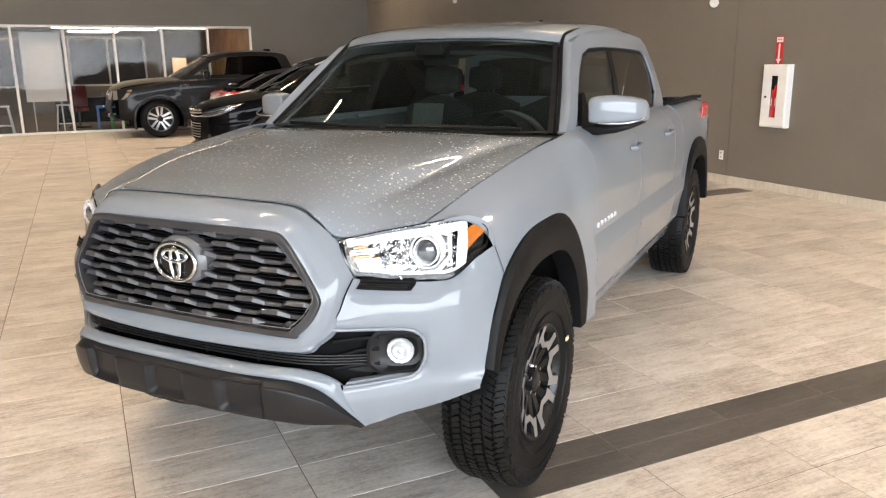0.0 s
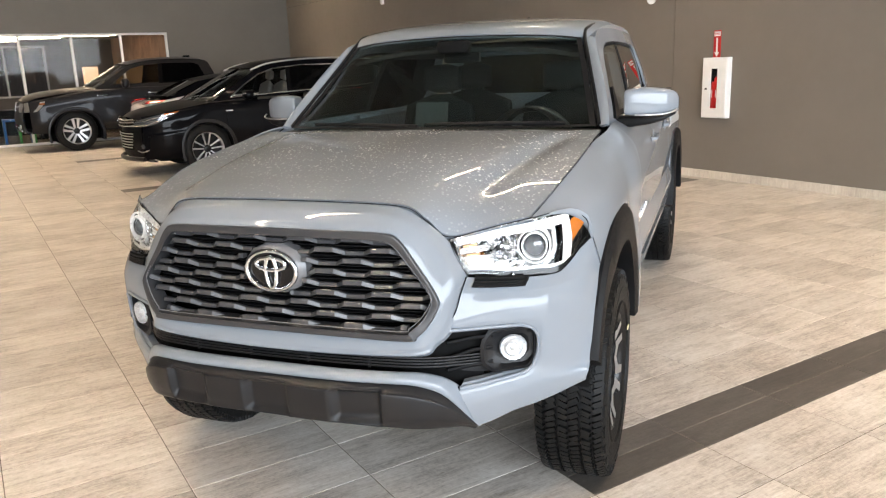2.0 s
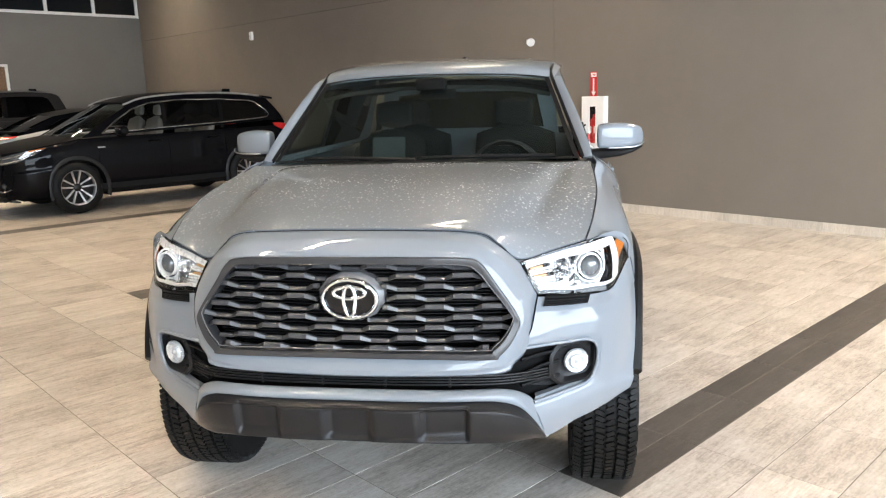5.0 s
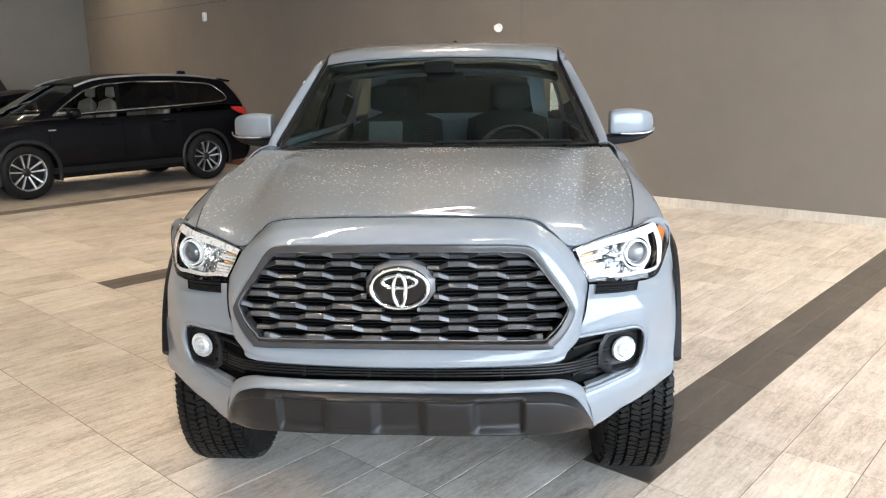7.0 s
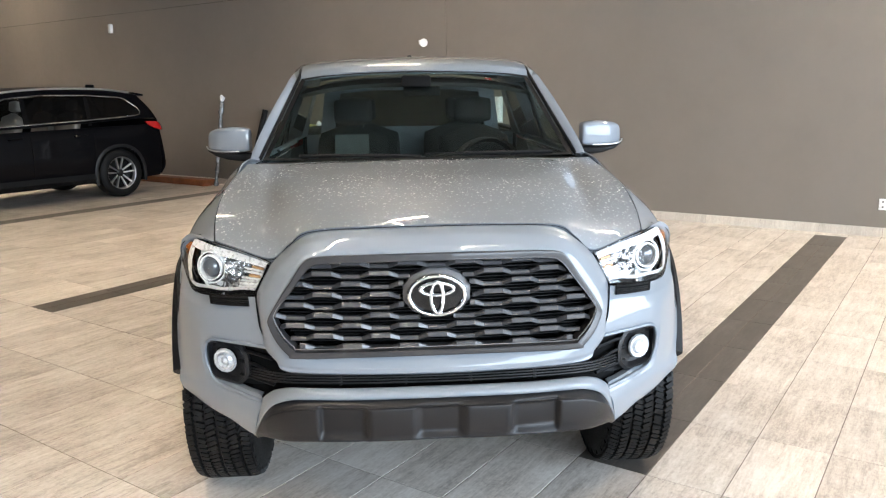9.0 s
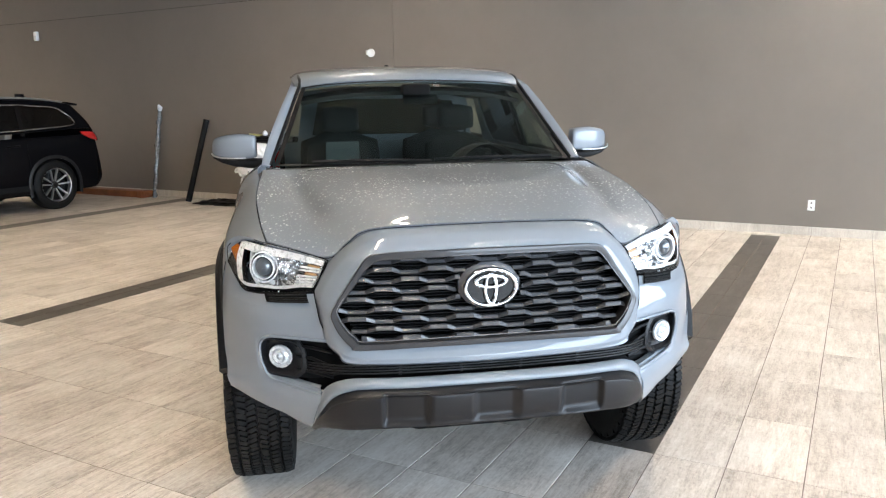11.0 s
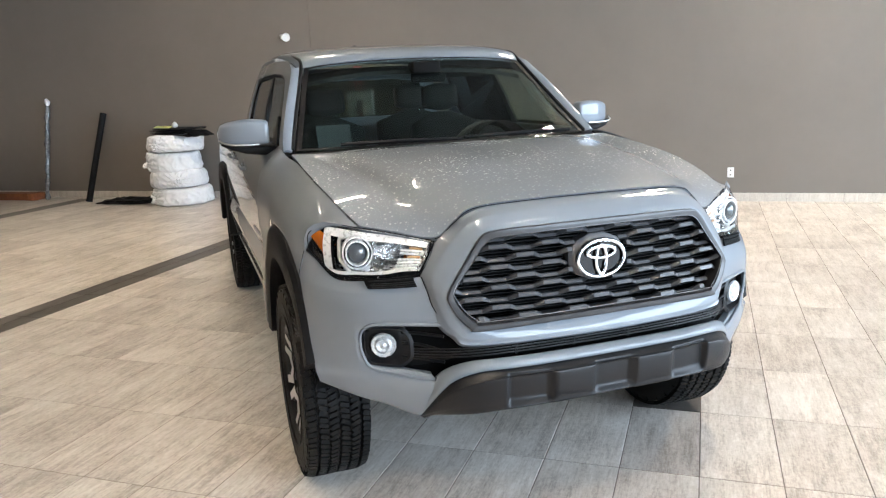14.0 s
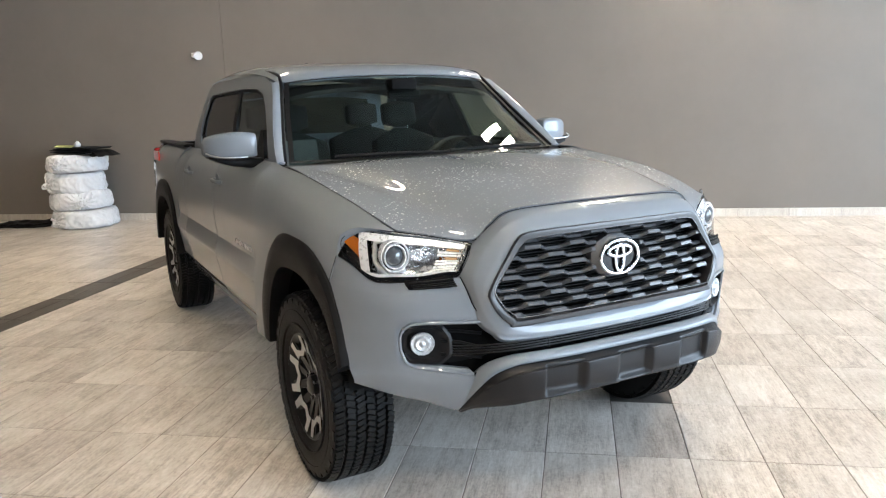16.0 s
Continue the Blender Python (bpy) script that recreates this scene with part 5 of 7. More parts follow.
for s_ in (-1, 1):
    spoke.add([(s_ * 0.002, 0.03, 0.05), (s_ * 0.040, 0.03, 0.05), (s_ * 0.070, 0.04, 0.205), (s_ * 0.024, 0.04, 0.205), (s_ * 0.004, 0.066, 0.05), (s_ * 0.034, 0.066, 0.05), (s_ * 0.066, 0.102, 0.203), (s_ * 0.028, 0.102, 0.203)],
              [(0, 1, 2, 3), (4, 5, 6, 7), (0, 1, 5, 4), (1, 2, 6, 5), (2, 3, 7, 6), (3, 0, 4, 7)])
spoke.box((0, 0.05, 0.085), (0.055, 0.035, 0.08), 0.006)
face = (Geo(), Geo())
# machined outline: a prong to the rim and an arm to the next spoke, on either side of each spoke
outl = [(0.004, 0.142), (0.024, 0.209), (0.056, 0.207), (0.046, 0.162), (0.0735, 0.1273), (0.0625, 0.1083), (0.033, 0.138)]
fy = lambda x, z: 0.0815 + (math.hypot(x, z) - 0.10) * 0.235
rightside = [(x, fy(x, z), z) for x, z in outl]
face[0].add(rightside, [(0, 1, 2, 3, 6), (6, 3, 4, 5)])
face[1].add([(-x, y, z) for x, y, z in rightside], [(6, 3, 2, 1, 0), (5, 4, 3, 6)])
for s_ in (-1, 1):
    front = [(s_ * x, y - 0.0015, z) for x, y, z in rightside]
    back = [(x, y - 0.03, z) for x, y, z in front]
    spoke.add(front + back, [(0, 1, 2, 3, 6), (6, 3, 4, 5), *((k, (k + 1) % 7, 7 + (k + 1) % 7, 7 + k) for k in range(7))])
nut = Geo().lathe([(0.001, 0.088), (0.009, 0.086), (0.011, 0.06)], (0, 0, 0.055), (0, 1, 0), 6)
nut.v = [(x * 0.87, y, z) for x, y, z in nut.v]
ms = (mesh_of(tyre, "tyre", RUBBER), mesh_of(tread, "tread", RUBBER, 0), mesh_of(rimg, "rim", DARKRIM), mesh_of(spoke, "spoke", DARKRIM, 30), [mesh_of(q, "spoke_face", FACE, 0) for q in face], mesh_of(nut, "wheel_nut", CHROME, 30))
for x in (AXF, AXR):
    for sg in (1, -1):
        hub = wheel(truck, x, sg, *ms)
        if sg < 0 and x == AXF:
            part("paint_mark", Geo().box((-0.252, 0.1235, 0.088), (0.030, 0.004, 0.016), 0.001), plain("yellow_white_mark", (0.85, 0.78, 0.45), 0.6), hub, "pale yellow paint mark", smooth=0)

# the front end draws in slightly over the wheels and stoops at the nose
FRONT = "opening_lip front_fender front_flare bumper_corner panel_gap bonnet grille_surround grille fog_panel rib fog_bezel fog_lamp reflector headlamp housing outer_housing lower_border gasket rim light_guide bezel projector_ring projector_bowl projector_lens turn_bulb side_marker upper_band lower_band outer_band inner_border turn_rib lamp_scoop scoop_rib step wheel_house bumper_strip valance lower_intake slat divider".split()
for o in truck.children_recursive:
    if o.data and o.name.split(".")[0] in FRONT:
        me = o.data
        co = np.empty(len(me.vertices) * 3)
        me.vertices.foreach_get("co", co)
        co = co.reshape(-1, 3)
        x, y, z = co.T.copy()
        co[:, 1] -= np.sign(y) * 0.018 * ease(0.70, 0.86, np.abs(y)) * ease(1.24, 0.95, x)
        co[:, 2] -= ease(0.45, 0.05, x) * (0.010 - 0.006 * ease(0.80, 0.70, z) * ease(0.56, 0.66, np.abs(y)))
        me.vertices.foreach_set("co", co.ravel())
        me.update()

# under the truck
und = part("underbody", Geo().box((2.3, 0, 0.52), (4.5, 1.1, 0.22), 0.03), UNDER, truck, "black underbody", smooth=0)
part("sump", Geo().box((0.35, 0, 0.40), (0.5, 0.5, 0.12), 0.04), UNDER, und, smooth=30)
for x in (AXF, AXR):
    part("axle", Geo().tube([(x, -0.74, TYRE), (x, -0.2, TYRE - 0.02), (x, 0.2, TYRE - 0.02), (x, 0.74, TYRE)], [0.045, 0.04, 0.04, 0.045], 12), STEEL, und)
for sg in (1, -1):
    part("spring_strut", Geo().tube([(AXF + 0.02, sg * 0.60, 0.40), (AXF + 0.03, sg * 0.55, 0.86)], 0.05, 14), STEEL, und)
    part("tow_hook", Geo().tube(cr([(-0.02, sg * 0.30, 0.49), (-0.06, sg * 0.30, 0.465), (-0.03, sg * 0.30, 0.45), (0.02, sg * 0.30, 0.47)], 12), 0.012, 8), STEEL, und)

# cab interior
dash = [[(1.05, 0, 1.225), (1.08, 0.4, 1.22), (1.2, 0.72, 1.21)], [(1.35, 0, 1.235), (1.36, 0.4, 1.235), (1.4, 0.73, 1.22)], [(1.55, 0, 1.21), (1.55, 0.4, 1.205), (1.56, 0.74, 1.19)], [(1.60, 0, 1.10), (1.60, 0.4, 1.09), (1.60, 0.75, 1.08)], [(1.55, 0, 0.85), (1.55, 0.4, 0.85), (1.55, 0.75, 0.85)]]
dd = part("dashboard", Geo().grid(net(dash, 20, 12)).both(), DASH, truck, "dark dashboard", smooth=60)
part("instrument_hood", Geo().lathe([(0.17, -0.12), (0.16, 0.05), (0.14, 0.07)], (1.56, -0.37, 1.15), (1, 0, 0), 24), DASH, dd)
part("screen", Geo().box((1.595, 0, 1.12), (0.02, 0.26, 0.15), 0.01), GLOSSBLACK, dd, smooth=30)
sc, sax = np.array([1.72, -0.37, 1.13]), np.array([0.92, 0, 0.4])
w = np.linspace(0, 2 * np.pi, 49)
e1, e2 = np.array([0, 1.0, 0]), np.array([-0.4, 0, 0.92])
stw = part("steering_wheel", Geo().tube([sc + 0.185 * (math.cos(k) * e1 + math.sin(k) * e2) for k in w], 0.015, 10, caps=False), plain("steering_wheel_leather", (0.07, 0.072, 0.072), 0.5, spec=0.3), truck, "grey leather steering wheel", smooth=60)
part("wheel_boss", Geo().lathe([(0.075, -0.02), (0.07, 0.02), (0.03, 0.03), (0.001, 0.03)], sc, sax, 20), DASH, stw)
for k in (0, 180, 270):
    part("wheel_spoke", Geo().tube([sc, sc + 0.18 * (math.cos(radians(k)) * e1 + math.sin(radians(k)) * e2)], 0.014, 8), DASH, stw)


def seat(x, y, width, parent):
    """A car seat: cushion, leaning back and headrest."""
    def pad(c, s, tilt, n=4.0):
        b = Geo()
        q = []
        for f in np.linspace(-1, 1, 9):
            k = (1 - abs(f) ** 4) ** 0.25 if abs(f) < 1 else 0.02
            ww = np.linspace(0, 2 * np.pi, 25)[:-1]
            q.append([(s[0] / 2 * k * np.sign(np.cos(a)) * abs(np.cos(a)) ** 0.6, s[1] / 2 * (0.9 + 0.1 * k) * np.sign(np.sin(a)) * abs(np.sin(a)) ** 0.5 * (k ** 0.3), s[2] / 2 * f) for a in ww])
        b.grid(q, cv=True)
        r = Matrix.Rotation(radians(tilt), 3, "Y")
        b.v = [tuple(r @ Vector(p) + Vector(c)) for p in b.v]
        return b
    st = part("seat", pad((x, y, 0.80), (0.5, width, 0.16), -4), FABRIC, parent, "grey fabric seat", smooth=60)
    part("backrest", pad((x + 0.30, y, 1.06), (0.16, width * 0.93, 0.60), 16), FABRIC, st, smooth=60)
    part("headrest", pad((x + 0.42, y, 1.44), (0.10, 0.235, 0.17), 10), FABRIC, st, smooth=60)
    part("headrest_post", Geo().tube([(x + 0.40, y - 0.06, 1.3), (x + 0.42, y - 0.06, 1.42)], 0.007, 6), CHROME, st)
    return st


seat(2.0, -0.37, 0.47, truck)
ps = seat(2.0, 0.37, 0.47, truck)
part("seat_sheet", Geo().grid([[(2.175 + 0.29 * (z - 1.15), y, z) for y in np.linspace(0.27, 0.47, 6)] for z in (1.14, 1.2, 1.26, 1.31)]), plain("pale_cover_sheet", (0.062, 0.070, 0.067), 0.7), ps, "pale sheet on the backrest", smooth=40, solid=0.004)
seat(2.62, -0.36, 0.60, truck)
seat(2.62, 0.36, 0.60, truck)
mirr = part("cabin_mirror", Geo().box((1.60, -0.03, 1.555), (0.03, 0.19, 0.05), 0.014), UNDER, truck, "interior mirror", smooth=40)
part("sensor_box", Geo().box((1.57, 0.0, 1.605), (0.10, 0.15, 0.06), 0.015), UNDER, mirr, smooth=40)
part("mirror_glass", Geo().box((1.617, -0.03, 1.555), (0.003, 0.18, 0.042), 0.001), CHROME, mirr, smooth=30)
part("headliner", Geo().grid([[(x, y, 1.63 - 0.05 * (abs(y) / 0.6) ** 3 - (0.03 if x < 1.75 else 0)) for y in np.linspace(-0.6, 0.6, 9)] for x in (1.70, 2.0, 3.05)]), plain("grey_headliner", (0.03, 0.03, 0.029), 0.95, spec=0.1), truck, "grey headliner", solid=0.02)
part("cab_floor", Geo().box((2.2, 0, 0.66), (1.9, 1.6, 0.06)), DASH, truck, smooth=0)


# ---------- the other vehicles ----------
def road_wheel(parent, x, y, sg, r, rr, w, spokes, broad=1.0, spread=0.030):
    """A road wheel with bright twin spokes."""
    t = Geo().lathe([(rr, -w / 2), (rr + 0.03, -w / 2 - 0.008), (r * 0.9, -w / 2), (r * 0.985, -w * 0.4), (r, -w * 0.25), (r, w * 0.25), (r * 0.985, w * 0.4), (r * 0.9, w / 2), (rr + 0.03, w / 2 + 0.008), (rr, w / 2)], (0, 0, 0), (0, 1, 0), 48)
    hub = part("wheel", Geo().lathe([(rr, -0.08), (rr * 0.97, 0.0), (rr * 0.96, 0.06), (rr * 1.0, w / 2 - 0.01), (rr * 1.04, w / 2 - 0.005)], (0, 0, 0), (0, 1, 0), 44).lathe([(rr * 0.95, -0.02), (0.001, -0.03)], (0, 0, 0), (0, 1, 0), 30), DARKRIM, parent, smooth=40)
    hub.matrix_basis = pose(x, y, r, 0, 0, 0 if sg > 0 else 180)
    part("tyre", t, RUBBER, hub, "black road tyre", smooth=40)
    part("rim_lip", Geo().lathe([(rr * 0.93, 0.05), (rr * 0.96, w / 2 - 0.012), (rr * 1.0, w / 2 - 0.004), (rr * 1.03, w / 2 - 0.001)], (0, 0, 0), (0, 1, 0), 44), SATIN, hub, "bright rim edge", smooth=40)
    part("hub_cap", Geo().lathe([(rr * 0.25, 0.02), (rr * 0.22, 0.066), (rr * 0.14, 0.074), (0.001, 0.076)], (0, 0, 0), (0, 1, 0), 20), DARKRIM, hub)
    sp = Geo()
    for s in (-1, 1):
        i0, i1, o0, o1 = 0.010, 0.010 + 0.020 * broad, spread, spread + 0.030 * broad
        sp.add([(s * i0, 0.06, rr * 0.2), (s * i1, 0.06, rr * 0.2), (s * o1, 0.085, rr * 0.98), (s * o0, 0.085, rr * 0.98), (s * i0, 0.03, rr * 0.2), (s * i1, 0.03, rr * 0.2), (s * o1, 0.05, rr * 0.98), (s * o0, 0.05, rr * 0.98)], [(0, 1, 2, 3), (4, 5, 6, 7), (0, 1, 5, 4), (1, 2, 6, 5), (2, 3, 7, 6), (3, 0, 4, 7)])
    me = mesh_of(sp, "spoke", SATIN, 30)
    for k in range(spokes):
        o = new("spoke", me)
        o.parent, o.matrix_basis = hub, Matrix.Rotation(2 * math.pi * k / spokes, 4, "Y")


def lower_body(car, paint, xs, hw, belt, arches, ar, zlow=0.27, shoulder=0.06):
    """Body sides below the windows, with the arches cut out."""
    rows = []
    for x in xs:
        w, b = hw(x), belt(x)
        sec = cr([(w * 0.90, zlow), (w * 0.975, zlow + 0.12), (w, 0.62), (w * 0.99, b - 0.28), (w * 0.985, b - 0.14), (w - shoulder * 0.6, b - 0.03), (w - shoulder, b)], 22)
        low = zlow
        for a in arches:
            d = abs(x - a) / ar
            if d < 1:
                low = max(low, 0.36 + (ar - 0.0) * (1 - d ** 2.2) ** (1 / 2.2))
        rows.append([(x, y, max(z, low)) for y, z in sec])
    r = part("body_side", Geo().grid(rows), paint, car, smooth=50, solid=0.02)
    l = part("body_side", Geo().grid(rows).mirrored(), paint, car, smooth=50, solid=0.02)
    for a in arches:
        w = hw(a)
        c = superarc(a, 0.36, ar + 0.005, ar + 0.005, 195, -15, 26, 2.2)
        c2 = superarc(a, 0.36, ar + 0.06, ar + 0.055, 195, -15, 26, 2.2)
        for s, pr in ((1, r), (-1, l)):
            part("arch_trim", Geo().grid([[(x2, s * (w + 0.002), z2), (x2 * 0.5 + x * 0.5, s * (w + 0.014), (z + z2) / 2), (x, s * (w + 0.008), z), (x, s * (w - 0.05), z)] for (x, z), (x2, z2) in zip(c, c2)]), VALANCE if paint is BLACKPAINT else paint, pr, smooth=40)
            part("wheel_house", Geo().grid([[(x, s * (w - 0.02), z), (x, s * (w - 0.35), z)] for x, z in c]).poly([(x, s * (w - 0.35), z) for x, z in c]), UNDER, pr, smooth=50)
    return r, l


def greenhouse(car, paint, out, inn, lean_f, posts, panes, trim=None):
    """Window frames, posts and panes on both sides."""
    for s in (1, -1):
        fr = part("window_frame", Geo().grid([[(x, s * y, z) for x, y, z in row] for row in ringed(out, inn, 4, lean_f)], cv=True), paint, car, smooth=50, solid=0.02)
        if trim:
            p = np.array([(x, s * (lean_f(x, z) + 0.004), z) for x, z in closed(inn, 80)])
            part("trim", Geo().tube(np.vstack([p, p[:1]]), 0.012, 6, caps=False), trim, fr, "bright window trim", smooth=60)
        for a, b, mat in panes:
            pts = []
            for x, z in closed(inn, 90):
                lo, hi = a + 0.12 * (z - 1.0), b + 0.12 * (z - 1.0)
                x = min(max(x, lo), hi)
                pts.append((x, s * (lean_f(x, z) - 0.012), z))
            o = part("side_window", Geo().poly(pts), mat, fr, smooth=0)
            o.visible_shadow = False
        for x0, wd in posts:
            zs = np.linspace(min(q[1] for q in inn), max(q[1] for q in inn), 5)
            part("post", Geo().grid([[(x0 + 0.12 * (z - 1.0) + k, s * (lean_f(x0, z) - 0.006), z) for k in (-wd / 2, wd / 2)] for z in zs]), GLOSSBLACK, fr, smooth=0, solid=0.01)


def cross(rows, n=10):
    """A sheet across the vehicle, crowned between half widths: rows of (x, half width, z at edge, crown, bow)."""
    g = []
    for x, w, z, crown, bow in rows:
        g.append([(x - bow * (1 - f * f), f * w, z + crown * (1 - f * f)) for f in np.linspace(-1, 1, 2 * n + 1)])
    g = np.array(g)
    return Geo().grid(np.stack([cr(g[:, j], 4 * len(rows)) for j in range(g.shape[1])], 1))


# --- black seven-seat SUV, nose towards the west ---
suv = thing("suv", pose(1.80, 13.35, 0) @ Matrix.Diagonal((0.965, 1, 1, 1)), "glossy black mid-size SUV with bright window trim", "SUV")
shw = lambda x: 0.955 - 0.30 * max(0, (0.8 - x) / 0.8) ** 2.2 - 0.10 * max(0, (x - 4.4) / 0.6) ** 2
sbelt = lambda x: 0.90 + 0.17 * min(1, max(0, x - 0.05) / 1.25) + 0.055 * max(0, x - 1.3) / 3.6
side_r, side_l = lower_body(suv, BLACKPAINT, np.linspace(0.12, 4.93, 90), shw, sbelt, (1.17, 4.06), 0.42)
sl = lambda x, z: shw(min(max(x, 0.6), 4.95)) - 0.06 - 0.40 * max(0, z - 1.10) ** 1.15 - 0.01
SOUT = [(1.30, 1.08), (1.70, 1.31), (2.10, 1.53), (2.45, 1.63), (3.00, 1.675), (3.70, 1.67), (4.35, 1.63), (4.62, 1.59), (4.80, 1.40), (4.92, 1.22), (4.6, 1.22), (3.6, 1.18), (2.6, 1.14), (1.8, 1.11)]
SINN = [(1.62, 1.135), (1.85, 1.30), (2.15, 1.47), (2.45, 1.555), (3.00, 1.595), (3.70, 1.588), (4.28, 1.55), (4.38, 1.52), (4.58, 1.38), (4.62, 1.28), (4.40, 1.255), (3.6, 1.215), (2.6, 1.18), (1.9, 1.15)]
greenhouse(suv, BLACKPAINT, SOUT, SINN, sl, ((2.62, 0.07), (3.62, 0.07)), ((1.3, 2.62, SIDEGLASS), (2.62, 3.62, PRIVACY), (3.62, 4.9, PRIVACY)), CHROME)
part("bonnet", cross([(0.08, 0.62, 0.86, 0.04, 0.08), (0.30, 0.78, 0.925, 0.06, 0.08), (0.75, 0.86, 1.0, 0.06, 0.05), (1.30, 0.90, 1.075, 0.055, 0.04)]), BLACKPAINT, suv, smooth=60, solid=0.01)
o = part("windscreen", cross([(1.30, 0.86, 1.085, 0.02, 0.22), (1.75, 0.80, 1.33, 0.02, 0.18), (2.16, 0.70, 1.55, 0.03, 0.12)]), SIDEGLASS, suv, smooth=80, solid=0.004)
o.visible_shadow = False
part("roof", cross([(2.13, 0.71, 1.555, 0.03, 0.12), (2.5, 0.71, 1.635, 0.045, 0.06), (3.1, 0.71, 1.675, 0.05, 0.0), (4.0, 0.71, 1.655, 0.05, 0.0), (4.66, 0.70, 1.59, 0.05, -0.02)]), BLACKPAINT, suv, smooth=60, solid=0.02)
part("rear_window", cross([(4.68, 0.68, 1.57, 0.03, -0.05), (4.84, 0.78, 1.36, 0.0, -0.06), (4.93, 0.84, 1.18, 0.0, -0.06)]), TINT, suv, smooth=60)
part("tailgate", cross([(4.92, 0.84, 1.20, 0.0, -0.06), (4.95, 0.87, 0.95, 0.0, -0.07), (4.98, 0.88, 0.72, 0.0, -0.08), (5.0, 0.88, 0.45, 0.0, -0.08), (4.93, 0.84, 0.30, 0.0, -0.06)]), BLACKPAINT, suv, smooth=60, solid=0.02)
part("spoiler", Geo().box((4.72, 0, 1.60), (0.22, 1.30, 0.035), 0.012, Matrix.Rotation(radians(8), 3, "Y")), BLACKPAINT, suv, smooth=40)
part("front_bumper", cross([(0.12, 0.66, 0.86, 0.0, 0.12), (0.10, 0.67, 0.66, 0.0, 0.16), (0.10, 0.68, 0.45, 0.0, 0.17), (0.14, 0.70, 0.26, 0.0, 0.12), (0.3, 0.74, 0.22, 0, 0)]), BLACKPAINT, suv, smooth=60, solid=0.02)
bow = lambda y, z: (-0.088 + 0.34 * y * y + 0.09 * max(0, abs(y) - 0.3), y, z)
up = part("upper_grille", Geo().grid([[bow(y, 0.875), (bow(y, 0)[0] + 0.012, y, 0.82), bow(y, 0.745)] for y in np.linspace(-0.56, 0.56, 21)]), GLOSSBLACK, suv, "gloss black upper grille", smooth=50, solid=0.01)
for z, r in ((0.862, 0.010), (0.818, 0.013), (0.765, 0.010)):
    part("grille_bar", Geo().tube([np.array(bow(y, z + 0.05 * y * y)) - [0.012, 0, 0] for y in np.linspace(-0.55, 0.55, 21)], r, 8), CHROME, up, "bright grille bar", smooth=60)
lo = part("lower_grille", Geo().grid([[bow(y * 1.0, 0.68), (bow(y, 0)[0] + 0.01, y * 0.95, 0.55), bow(y * 0.88, 0.41)] for y in np.linspace(-0.48, 0.48, 21)]), UNDER, suv, "dark lower grille", smooth=50, solid=0.01)
for k in range(6):
    z = 0.655 - 0.042 * k
    w = 0.47 - 0.010 * k
    part("grille_bar", Geo().tube([np.array(bow(y, z)) - [0.008, 0, 0] for y in np.linspace(-w, w, 15)], 0.0075, 6), SATIN, lo, "thin satin bar", smooth=60)
part("bumper_lip", Geo().tube([(bow(y, 0)[0] - 0.015, y, 0.275) for y in np.linspace(-0.70, 0.70, 21)], 0.035, 10), VALANCE, suv, "black bumper lip", smooth=60)
